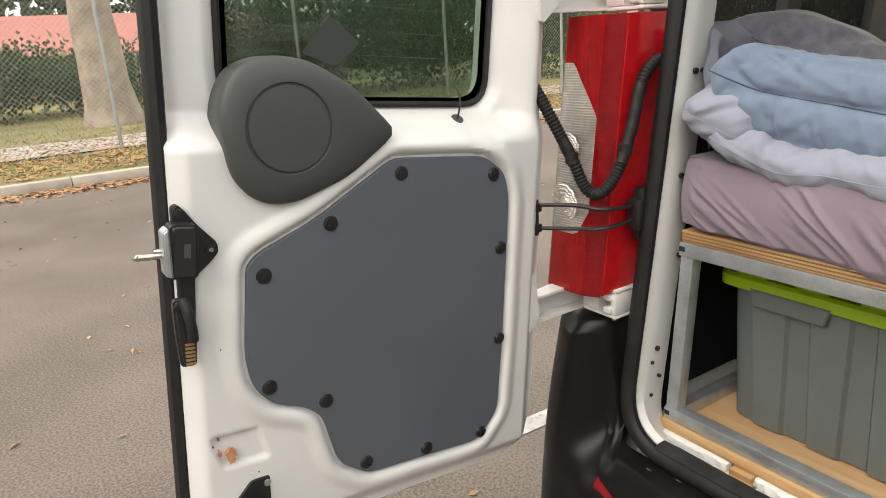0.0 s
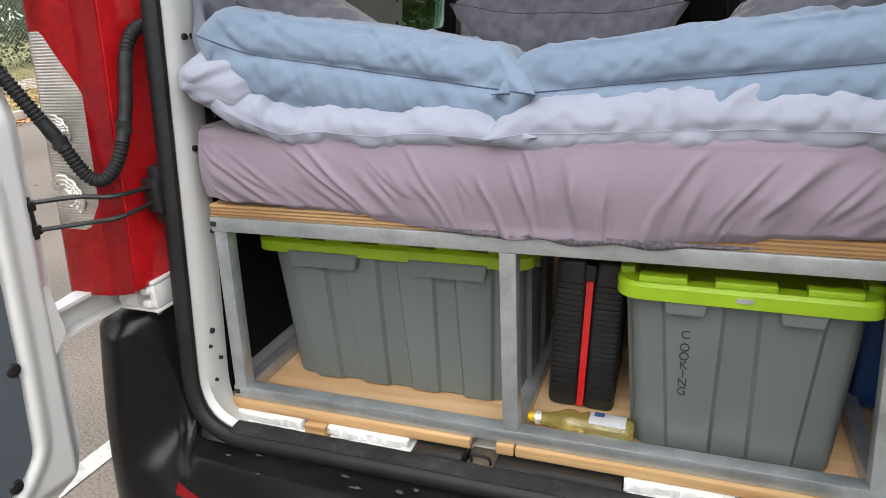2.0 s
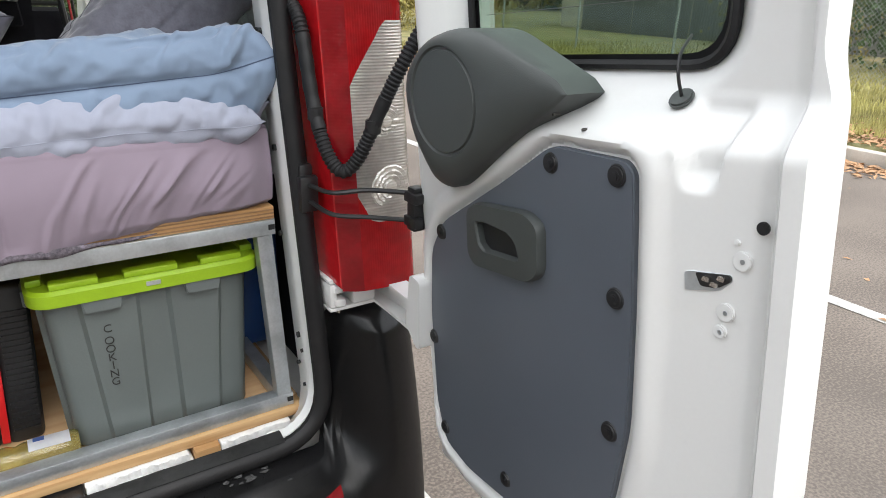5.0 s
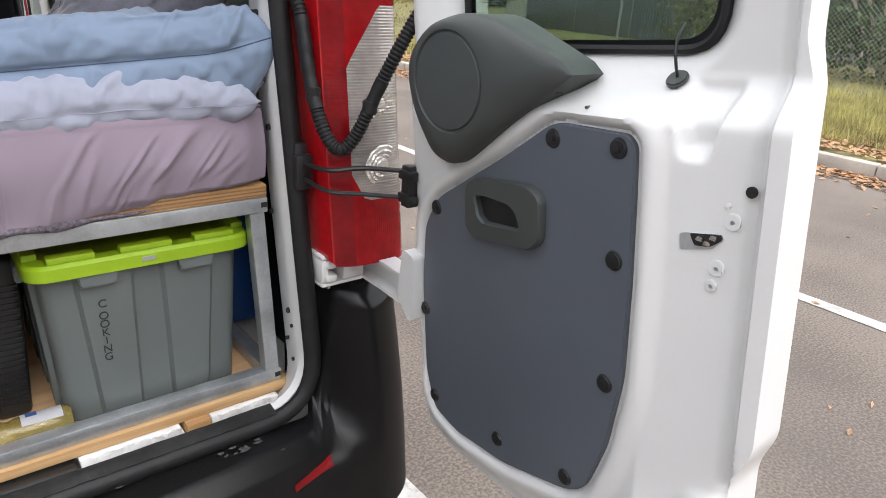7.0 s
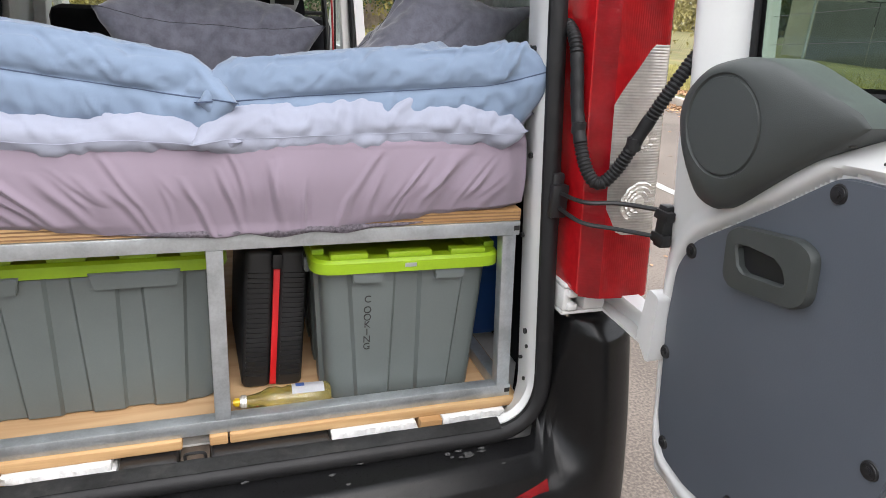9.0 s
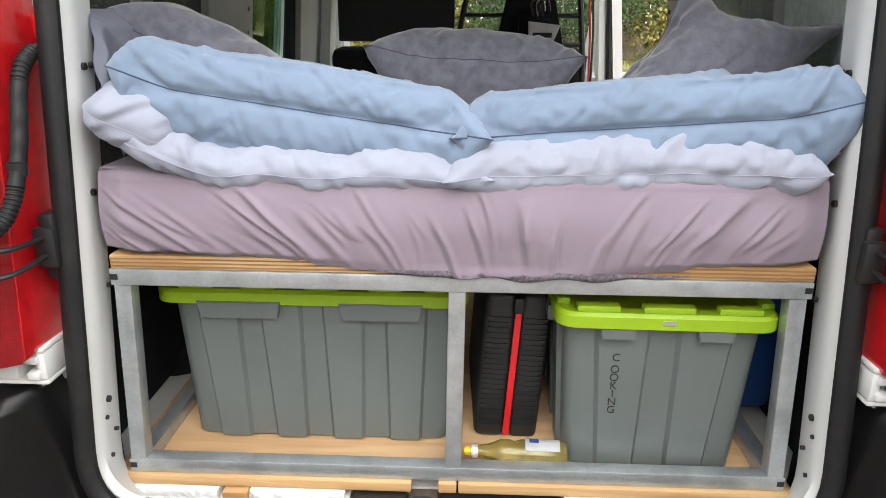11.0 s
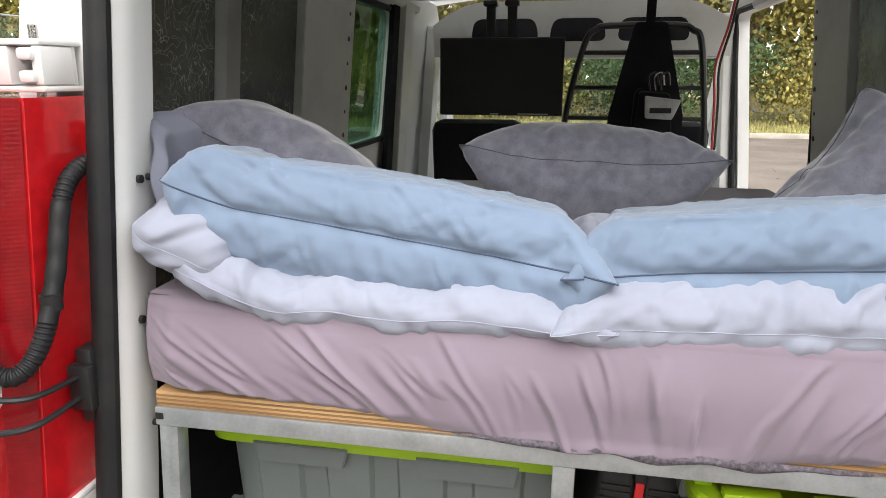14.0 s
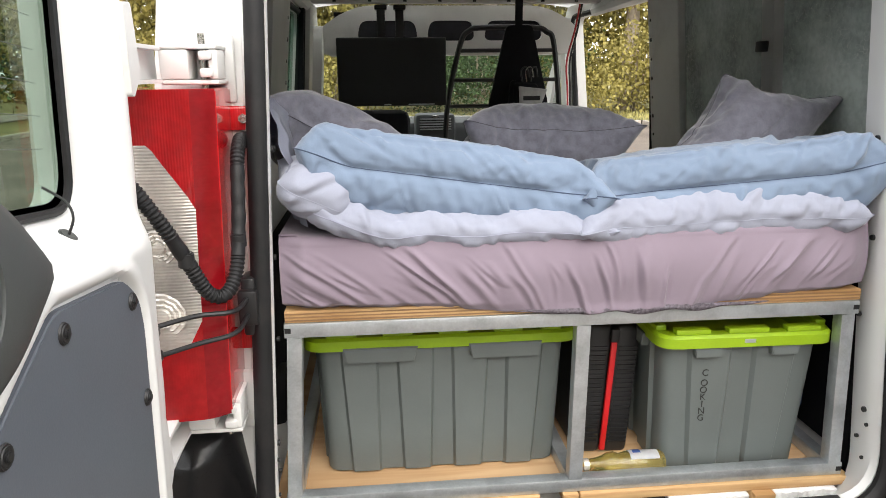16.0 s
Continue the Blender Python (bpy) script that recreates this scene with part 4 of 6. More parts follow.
LEFT_PANEL = [(0.335, 1.240), (0.146, 1.236), (0.099, 1.205), (0.085, 1.16), (0.085, 0.87), (0.090, 0.715), (0.135, 0.662), (0.385, 0.667), (0.441, 0.705), (0.471, 0.804), (0.501, 0.830), (0.555, 0.848), (0.588, 0.885), (0.598, 0.94), (0.590, 1.084), (0.573, 1.103), (0.473, 1.151)]
RIGHT_PANEL = [(0.365, 1.250), (0.485, 1.247), (0.497, 1.235), (0.499, 1.07), (0.493, 0.935), (0.470, 0.822), (0.436, 0.735), (0.40, 0.710), (0.249, 0.670), (0.12, 0.660), (0.045, 0.676), (0.022, 0.75), (0.027, 0.933), (0.046, 1.045), (0.090, 1.10), (0.261, 1.19)]
LEFT_WIN = round_poly([(0.096, 1.325), (0.594, 1.325), (0.594, 1.75), (0.085, 1.75)], 0.05, 6)
RIGHT_WIN = round_poly([(0.090, 1.338), (0.551, 1.338), (0.551, 1.75), (0.090, 1.75)], 0.05, 6)


def door_shell(s, panel, win, free, kink):
    D = door_map(s)
    outline = round_poly(panel, 0.02, 3)
    to_panel, to_win = field(outline), field(win)

    def edge(u, t):
        v = 0.59 + t * 1.24
        lo, hi = -0.02 + 0.01 * smooth01(0.8, 1.5, v), free
        if kink:
            hi = free - 0.030 * (1 - smooth01(0.83, 0.92, v)) - 0.012 * smooth01(1.30, 1.36, v)
        r = 0.10
        if v < 0.59 + r:
            q = 1 - (v - 0.59) / r
            k = r * (1 - math.sqrt(max(0, 1 - q * q)))
            lo, hi = lo + k, hi - k * 0.5
        return lo + (hi - lo) * u, v

    def depth(u, v):
        d = to_panel(u, v)
        # above the belt line the frame round the window lies further out
        belt = smooth01(1.258, 1.318, v)
        if d < 0.006:
            w = -0.002
        else:
            w = 0.001 + 0.009 * smooth01(0.003, 0.016, d) * (1 - 0.9 * smooth01(0.020, 0.045, d)) * (1 - belt)
        dw = to_win(u, v)
        w -= 0.055 * belt * (0.25 + 0.75 * smooth01(0.02, 0.085, u))
        w -= 0.022 * (1 - smooth01(0.0, 0.03, dw))
        if s > 0:
            k = max(0, u - 0.52)
            w -= 0.30 * k * (1 - 0.6 * belt) - 0.016 * smooth01(0.632, 0.642, u) + 0.007 * math.exp(-((u - 0.628) / 0.007) ** 2)
            w += 0.016 * (1 - smooth01(0.80, 0.83, v)) * smooth01(0.57, 0.62, u)
            w -= 0.020 * smooth01(0.0, 0.012, 0.026 + 0.2 * (v - 1.268) - abs(u - 0.562)) * smooth01(0.0, 0.02, 0.045 - abs(v - 1.268)) * (1 - belt * 0.5)
            w += 0.010 * smooth01(0.0, 0.05, 0.08 - abs(u - 0.56)) * (1 - smooth01(0.70, 0.82, v))
        else:
            w -= 0.025 * smooth01(0.66, 0.70, u)
            w -= 0.007 * smooth01(0.0, 0.010, 0.042 - abs(u - 0.61 - (v - 0.78) * 0.3)) * smooth01(0.0, 0.010, 0.032 - abs(v - 0.785))
            w -= 0.006 * smooth01(0, 0.03, 0.05 - abs(u - 0.14)) * smooth01(0, 0.02, 0.03 - abs(v - 1.275))
        w -= 0.022 * (1 - smooth01(-0.015, 0.02, u)) + 0.02 * (1 - smooth01(0.60, 0.635, v))
        return w + 0.0015 * noise.noise(Vector((u * 9, v * 9, s)))
    place = lambda u, v: D(u, v, depth(u, v))
    back = lambda u, v: D(u, v, -0.115 + 0.03 * ((1 - smooth01(0.0, 0.04, u)) + smooth01(free - 0.04, free, u)))
    bm = sheet(np.linspace(0, 1, 190), np.linspace(0, 1, 290), place, back, [win], edge)
    door = part("rear_door", bm, WHITE, van, "open white rear door with a charcoal lining panel" + (" and inner lock" if s < 0 else " and pull handle"))
    # lining panel
    bm = prism(outline, lambda u, v, h: D(u, v, h), -0.004, 0.006, 0.002)
    part("lining_panel", bm, PANEL, door, "flat charcoal lining panel")
    # glass with its dark border
    part("window_glass", prism(win, lambda u, v, h: D(u, v, h), -0.082, -0.078), TINT, door, "dark tinted window glass").visible_shadow = False
    bm = bmesh.new()
    cu = sum(p.x for p in win) / len(win)
    rim = [D(p.x, p.y, -0.077) for p in win]
    ins = [D(cu + (p.x - cu) * 0.94, 1.5375 + (p.y - 1.5375) * 0.945, -0.077) for p in win]
    loft(bm, [rim, ins])
    bmesh.ops.solidify(bm, geom=bm.faces[:], thickness=0.001)
    part("window_border", bm, BLACK, door, "black border of the window")
    bm = bmesh.new()
    sweep(bm, [D(p.x, p.y, -0.072) for p in win], circle(0.006, 6), closed=True, up=D(0, 1, 1) - D(0, 1, 0))
    part("window_seal", bm, RUBBER, door)
    for k in range(8):
        v = 1.405 + k * 0.04
        part("heater_line", tube([D(cu - 0.2, v, -0.0775), D(cu + 0.2, v, -0.0775)], 0.0004, 4, 0), POD, door)
    return door, D


def rivets(door, D, spots):
    for u, v in spots:
        bm = bmesh.new()
        p, q = D(u, v, 0.005), D(u, v, 0.02)
        cyl(bm, p, q - p, 0.0135, 0.005, 16, r2=0.011, bevel=0.0015)
        cyl(bm, p, q - p, 0.006, 0.0075, 10, bevel=0.0015)
        part("panel_clip", bm, BLACK, door, "round black panel clip")


def pod(door, D, hull, c, r, h, tilt, base):
    """A speaker pod: its hull blends into a round, slightly raised disc."""
    Q = [Vector(q) for q in round_poly(hull, 0.03, 4)]
    cx, cy = c
    P, ring = [], []
    for k in range(80):
        a = 2 * math.pi * k / 80
        dx, dy = math.cos(a), math.sin(a)
        far = 0.0
        for q0, q1 in zip(Q, Q[1:] + Q[:1]):
            ex, ey = q1.x - q0.x, q1.y - q0.y
            den = dx * ey - dy * ex
            if abs(den) > 1e-9:
                t = ((q0.x - cx) * ey - (q0.y - cy) * ex) / den
                m = ((q0.x - cx) * dy - (q0.y - cy) * dx) / den
                if t > 0 and -1e-6 <= m <= 1 + 1e-6:
                    far = max(far, t)
        P.append(Vector((cx + far * dx, cy + far * dy)))
        ring.append((cx + r * dx, cy + r * dy))
    loops = []
    for k, (f, g) in enumerate(((0, -0.004), (0.0, 0.30), (0.0, 0.52), (0.06, 0.66), (0.25, 0.78), (0.5, 0.92), (0.8, 0.99), (1.0, 1.0))):
        loops.append([D(p.x + (q[0] - p.x) * f, p.y + (q[1] - p.y) * f, base * (1 - smooth01(0.0, 0.5, g)) + g * (h + tilt * ((p.x + (q[0] - p.x) * f) - cx))) for p, q in zip(P, ring)])
    for rr, dh in ((0.97, -0.003), (0.94, -0.003), (0.92, 0.0), (0.5, 0.001), (0.05, 0.001)):
        loops.append([D(cx + (q[0] - cx) * rr, cy + (q[1] - cy) * rr, h + dh + tilt * (q[0] - cx) * rr) for q in ring])
    bm = bmesh.new()
    rows = loft(bm, loops)
    bm.faces.new(rows[-1])
    bmesh.ops.recalc_face_normals(bm, faces=bm.faces)
    return part("speaker_pod", bm, POD, door, "moulded dark grey speaker pod")


door_l, DL = door_shell(-1, LEFT_PANEL, LEFT_WIN, 0.69, False)
rivets(door_l, DL, [(0.321, 1.214), (0.125, 1.202), (0.101, 1.059), (0.095, 0.874), (0.131, 0.679), (0.260, 0.681), (0.389, 0.692), (0.451, 1.14), (0.564, 1.068), (0.562, 0.881), (0.465, 0.833)])
pod(door_l, DL, [(0.622, 1.30), (0.615, 1.342), (0.595, 1.378), (0.55, 1.398), (0.486, 1.393), (0.411, 1.354), (0.342, 1.292), (0.342, 1.276), (0.420, 1.215), (0.514, 1.178), (0.569, 1.182), (0.606, 1.220)], (0.520, 1.292), 0.068, 0.025, 0.0, -0.05)
door_r, DR = door_shell(1, RIGHT_PANEL, RIGHT_WIN, 0.660, True)
rivets(door_r, DR, [(0.365, 1.229), (0.474, 1.230), (0.474, 1.093), (0.467, 0.921), (0.398, 0.733), (0.238, 0.711), (0.049, 0.706), (0.033, 0.88), (0.086, 1.082)])
pod(door_r, DR, [(0.077, 1.30), (0.086, 1.335), (0.132, 1.372), (0.205, 1.386), (0.255, 1.380), (0.400, 1.318), (0.405, 1.306), (0.30, 1.248), (0.195, 1.180), (0.168, 1.168), (0.127, 1.178), (0.094, 1.225)], (0.190, 1.292), 0.072, 0.052, -0.12, -0.045)
part("window_sticker", prism(round_poly([(0.46, 1.405), (0.40, 1.385), (0.355, 1.425), (0.41, 1.465)], 0.006, 2), lambda u, v, h: DL(u, v, h), -0.0775, -0.077), mat("faded_sticker", (0.03, 0.038, 0.034), 0.6), door_l, "faded paper sticker on the glass")

# left door: rubber edge strip, lock and grab tab
bm = bmesh.new()
sweep(bm, [DL(0.694, 0.61 + k * 0.06, -0.04) for k in range(21)], circle(0.014, 8, 0.02))
part("edge_seal", bm, RUBBER, door_l, "black rubber strip on the door's free edge")
LP = lambda u, v, h: DL(u, v, h)


def plate(door, P, name, pts, h0, h1, r, material, label="", bevel=0.002):
    return part(name, prism(round_poly(pts, r, 3), P, h0, h1, bevel), material, door, label)


def stud(door, D, name, u, v, h, r, t, material, label="", sides=14):
    bm = bmesh.new()
    cyl(bm, D(u, v, h), D(u, v, h + 0.03) - D(u, v, h), r, t, sides, bevel=min(r, t) * 0.2)
    return part(name, bm, material, door, label)


BRASS = mat("worn_brass", (0.35, 0.22, 0.1), 0.5, 0.4)
lock = plate(door_l, LP, "door_lock", [(0.684, 1.190), (0.676, 1.182), (0.660, 1.160), (0.632, 1.130), (0.630, 1.116), (0.640, 1.104), (0.664, 1.083), (0.692, 1.083), (0.692, 1.185)], -0.006, 0.010, 0.006, BLACK, "black door lock with a bare metal bolt")
plate(door_l, LP, "lock_case", [(0.700, 1.166), (0.664, 1.164), (0.662, 1.150), (0.666, 1.086), (0.704, 1.088)], 0.0, 0.036, 0.008, BLACK, "", 0.005)
plate(door_l, LP, "lock_face", [(0.7105, 1.155), (0.702, 1.162), (0.700, 1.090), (0.7105, 1.094)], 0.004, 0.034, 0.003, STEEL, "spotted bare metal lock face")
plate(door_l, LP, "lock_label", [(0.684, 1.138), (0.675, 1.138), (0.676, 1.118), (0.685, 1.118)], 0.035, 0.0365, 0.001, POD, "", 0.0)
part("lock_bolt", tube([DL(0.705, 1.122, 0.02), DL(0.722, 1.122, 0.021), DL(0.742, 1.122, 0.02), DL(0.745, 1.124, 0.02)], 0.0048, 10), CHROME, door_l, "bare metal lock bolt")
part("bolt_collar", tube([DL(0.708, 1.128, 0.02), DL(0.722, 1.129, 0.02)], 0.0038, 8, 0), CHROME, door_l)
stud(door_l, DL, "lock_screw", 0.642, 1.121, 0.010, 0.0085, 0.004, BLACK)
stud(door_l, DL, "screw_socket", 0.642, 1.121, 0.0138, 0.0035, 0.0015, CHROME, "", 6)
stud(door_l, DL, "lock_screw", 0.683, 1.178, 0.009, 0.006, 0.008, BLACK)
plate(door_l, LP, "lock_bracket", [(0.690, 1.086), (0.666, 1.086), (0.670, 0.994), (0.680, 0.984), (0.690, 1.0)], -0.004, 0.010, 0.004, BLACK)
plate(door_l, LP, "release_lever", [(0.702, 1.052), (0.682, 1.056), (0.676, 1.02), (0.672, 0.985), (0.674, 0.950), (0.696, 0.950), (0.700, 1.0)], 0.006, 0.022, 0.006, BLACK, "black release lever with a worn brass tip", 0.004)
part("lever_spindle", tube([DL(0.690, 1.056, 0.022), DL(0.684, 1.035, 0.030), DL(0.680, 1.010, 0.030), DL(0.678, 0.992, 0.024)], 0.008, 10), BLACK, door_l)
stud(door_l, DL, "lever_pivot", 0.698, 1.043, 0.022, 0.005, 0.004, BLACK)
for k in range(6):
    v = 0.954 + k * 0.006
    plate(door_l, LP, "lever_rib", [(0.690, v), (0.676, v), (0.676, v + 0.0032), (0.690, v + 0.0032)], 0.021, 0.0245, 0.001, BRASS, "worn brass rib", 0.0)
lower = plate(door_l, LP, "lower_latch", [(0.567, 0.724), (0.599, 0.723), (0.631, 0.686), (0.634, 0.645), (0.566, 0.645)], -0.012, 0.005, 0.006, BLACK, "black lower door latch")
plate(door_l, LP, "latch_body", [(0.616, 0.690), (0.580, 0.688), (0.574, 0.664), (0.574, 0.610), (0.624, 0.612)], 0.0, 0.028, 0.006, BLACK, "", 0.004)
for du in (0.0, 0.015):
    plate(door_l, LP, "latch_pin", [(0.604 - du, 0.694), (0.597 - du, 0.694), (0.597 - du, 0.668), (0.604 - du, 0.668)], 0.02, 0.033, 0.002, POD)
part("latch_loop", tube([DL(0.616, 0.66, 0.03), DL(0.612, 0.63, 0.034), DL(0.600, 0.618, 0.034), DL(0.590, 0.64, 0.032)], 0.004, 8), CHROME, door_l)
stud(door_l, DL, "latch_screw", 0.572, 0.712, 0.004, 0.006, 0.004, STEEL)
stud(door_l, DL, "latch_screw", 0.570, 0.668, 0.004, 0.006, 0.004, STEEL)
stud(door_l, DL, "latch_screw", 0.626, 0.652, 0.004, 0.006, 0.005, STEEL)
plate(door_l, LP, "lower_strap", [(0.580, 0.640), (0.476, 0.628), (0.460, 0.618), (0.467, 0.604), (0.580, 0.590)], -0.004, 0.012, 0.006, BLACK, "black strap along the door's foot", 0.003)
RUSTY = mat("rusty_screw", (0.35, 0.17, 0.1), 0.6, 0.3, var=0.3, scale=80)
stud(door_l, DL, "rusty_screw", 0.640, 0.690, 0.002, 0.006, 0.005, RUSTY, "rusty screw head")
# window wire with a grommet on each door
for D, door, u, v in ((DL, door_l, 0.175, 1.296), (DR, door_r, 0.513, 1.305)):
    bm = bmesh.new()
    p, q = D(u, v, -0.046), D(u, v + 0.03, -0.02)
    cyl(bm, p, q - p, 0.013, 0.006, 16, bevel=0.002)
    part("grommet", bm, POD, door)
    part("heater_wire", tube([D(u, v, -0.045), D(u + 0.002, v + 0.025, -0.035), D(u - 0.004, v + 0.045, -0.045), D(u - 0.016, v + 0.062, -0.076)], 0.0018, 6), BLACK, door, "thin black window heater wire")

# right door: pull handle, latch openings and bolts
outer = round_poly([(0.184, 1.140), (0.206, 1.154), (0.325, 1.163), (0.353, 1.150), (0.351, 1.086), (0.327, 1.068), (0.198, 1.058), (0.181, 1.072)], 0.016, 4)
hole = round_poly([(0.210, 1.127), (0.272, 1.134), (0.305, 1.118), (0.312, 1.096), (0.236, 1.087), (0.216, 1.098)], 0.010, 4)
bm = bmesh.new()
cx, cy = 0.262, 1.110
inner = [nearest(cx + (p.x - cx) * 0.62, cy + (p.y - cy) * 0.62, hole) for p in outer]
loft(bm, [[DR(p.x, p.y, 0.004) for p in outer], [DR(p.x, p.y, 0.014) for p in outer], [DR(p.x * 0.97 + cx * 0.03, p.y * 0.96 + cy * 0.04, 0.020) for p in outer], [DR(p[0] + (p[0] - cx) * 0.07, p[1] + (p[1] - cy) * 0.10, 0.022) for p in inner], [DR(p[0], p[1], 0.019) for p in inner], [DR(p[0], p[1], -0.030) for p in inner], [DR(cx + (p[0] - cx) * 0.1, cy + (p[1] - cy) * 0.1, -0.031) for p in inner]])
bmesh.ops.recalc_face_normals(bm, faces=bm.faces)
handle = part("pull_handle", bm, POD, door_r, "dark grey recessed pull handle")
part("handle_pocket", prism(hole, lambda u, v, h: DR(u, v, h), 0.0065, 0.009), BLACK, door_r, "black inside of the handle")
RP = lambda u, v, h: DR(u, v, h - 0.30 * (u - 0.52))
DRS = lambda u, v, h: RP(u, v, h)
stud(door_r, DRS, "hole", 0.623, 1.20, 0.0, 0.0062, 0.0035, BLACK, "", 18)
stud(door_r, DRS, "rivet", 0.602, 1.183, 0.0, 0.003, 0.004, WHITE)
for u, v, r in ((0.608, 1.166, 0.0095), (0.596, 1.112, 0.0095), (0.592, 1.091, 0.0070)):
    stud(door_r, DRS, "bolt", u, v, 0.0, r, 0.0045, WHITE, "", 20)
    stud(door_r, DRS, "bolt_socket", u + 0.001, v, 0.0042, 0.0026, 0.0012, STEEL, "", 6)
plate(door_r, RP, "latch_opening", [(0.553, 1.146), (0.560, 1.149), (0.600, 1.152), (0.602, 1.144), (0.590, 1.131), (0.555, 1.124)], -0.002, 0.0035, 0.004, STEEL, "bare latch opening")
plate(door_r, RP, "latch_gap", [(0.566, 1.147), (0.599, 1.1505), (0.600, 1.144), (0.588, 1.135), (0.572, 1.134)], 0.002, 0.0045, 0.003, BLACK, "", 0.0)
for u, v in ((0.578, 1.143), (0.586, 1.139), (0.592, 1.146)):
    plate(door_r, RP, "latch", [(u - 0.004, v - 0.0015), (u + 0.003, v - 0.003), (u + 0.004, v + 0.002), (u - 0.002, v + 0.003)], 0.003, 0.008, 0.001, CHROME, "", 0.0)

# wear on the left door: rust stain, chips and a smudge of tape glue
RUST = mat("rust_stain", (0.42, 0.2, 0.11), 0.8, var=0.3, scale=60)
CHIP = mat("paint_chip", (0.06, 0.055, 0.05), 0.8)
rng = random.Random(4)


def blot(D, door, u, v, r, material, name, w=0.0045, stretch=1.0):
    ph = rng.uniform(0, 9)
    pts = [(u + r * math.cos(a) * (0.7 + 0.5 * noise.noise(Vector((math.cos(a) * 2, math.sin(a) * 2, ph)))), v + stretch * r * math.sin(a) * (0.7 + 0.5 * noise.noise(Vector((math.cos(a) * 2, math.sin(a) * 2, ph + 4))))) for a in [k * math.pi / 9 for k in range(18)]]
    part(name, prism(pts, lambda a, b, h: D(a, b, h), -0.004, w), material, door)


blot(DL, door_l, 0.628, 0.778, 0.010, RUST, "rust_stain", stretch=1.8)
blot(DL, door_l, 0.645, 0.785, 0.003, RUST, "rust_stain", stretch=2.5)
blot(DL, door_l, 0.646, 0.81, 0.002, CHIP, "paint_chip", 0.004)
for u, v, r in ((0.585, 0.735, 0.0015), (0.635, 0.96, 0.0018), (0.61, 0.66, 0.002), (0.655, 0.80, 0.0016)):
    blot(DL, door_l, u, v, r, CHIP, "paint_chip")
for u, v, r in ((0.37, 1.285, 0.002), (0.42, 1.272, 0.0022), (0.33, 1.268, 0.0018), (0.245, 1.207, 0.002), (0.29, 1.23, 0.0015)):
    blot(DR, door_r, u, v, r, CHIP, "paint_chip", 0.0065)


# ---- inside of the van above the bed and in the cab ----
def film_mat(name, color):
    """Crazed film: thin pale scratches over a gloss in the given colour."""
    m = mat(name, color, 0.22, var=0.4, scale=5, bump=0.1, bscale=60)
    nt = m.node_tree
    b = nt.nodes["Principled BSDF"]
    tc = nt.nodes.new("ShaderNodeTexCoord")
    wn = nt.nodes.new("ShaderNodeTexNoise")
    wn.inputs["Scale"].default_value = 14
    nt.links.new(tc.outputs["Object"], wn.inputs["Vector"])
    mixv = nt.nodes.new("ShaderNodeVectorMath")
    mixv.operation = "MULTIPLY_ADD"
    mixv.inputs[1].default_value = (0.2, 0.2, 0.2)
    nt.links.new(wn.outputs["Color"], mixv.inputs[0])
    nt.links.new(tc.outputs["Object"], mixv.inputs[2])
    vo = nt.nodes.new("ShaderNodeTexVoronoi")
    vo.feature = "DISTANCE_TO_EDGE"
    vo.inputs["Scale"].default_value = 30
    nt.links.new(mixv.outputs[0], vo.inputs["Vector"])
    lt = nt.nodes.new("ShaderNodeMapRange")
    lt.inputs[1].default_value, lt.inputs[2].default_value = 0.0, 0.02
    lt.inputs[3].default_value, lt.inputs[4].default_value = 1.0, 0.0
    nt.links.new(vo.outputs["Distance"], lt.inputs[0])
    pn = nt.nodes.new("ShaderNodeTexNoise")
    pn.inputs["Scale"].default_value = 6
    nt.links.new(tc.outputs["Object"], pn.inputs["Vector"])
    pr = nt.nodes.new("ShaderNodeMapRange")
    pr.inputs[1].default_value, pr.inputs[2].default_value = 0.36, 0.6
    nt.links.new(pn.outputs[0], pr.inputs[0])
    mu = nt.nodes.new("ShaderNodeMath")
    mu.operation = "MULTIPLY"
    nt.links.new(lt.outputs[0], mu.inputs[0])
    nt.links.new(pr.outputs[0], mu.inputs[1])
    mx = nt.nodes.new("ShaderNodeMix")
    mx.data_type = "RGBA"
    old = b.inputs["Base Color"].links[0].from_socket
    nt.links.new(mu.outputs[0], mx.inputs[0])
    nt.links.new(old, mx.inputs[6])
    mx.inputs[7].default_value = (0.6, 0.62, 0.58, 1)
    nt.links.new(mx.outputs[2], b.inputs["Base Color"])
    return m


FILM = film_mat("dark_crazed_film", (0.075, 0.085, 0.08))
# the right wall's film, its colour lightened to stand for daylight falling there
BACKLITFILM = film_mat("backlit_crazed_film", (0.40, 0.45, 0.42))
FOIL = mat("silver_foil_lining", (0.5, 0.53, 0.5), 0.28, 0.55, var=0.2, scale=4, bump=0.6, bscale=9)
DASH = mat("dark_grey_dashboard", (0.03, 0.032, 0.034), 0.6, var=0.1, scale=8, bump=0.1, bscale=300)


def wall_panel(s, y0, y1, z0, z1, m, name, label, off=0.004, thick=0.01, r=0.03):
    bm = prism(rrect(y0, y1, z0, z1, r), lambda u, v, h: Vector((s * (side_x(v) - off - h), u, v)), 0.0, thick, 0.002)
    return part(name, bm, m, walls[s], label)


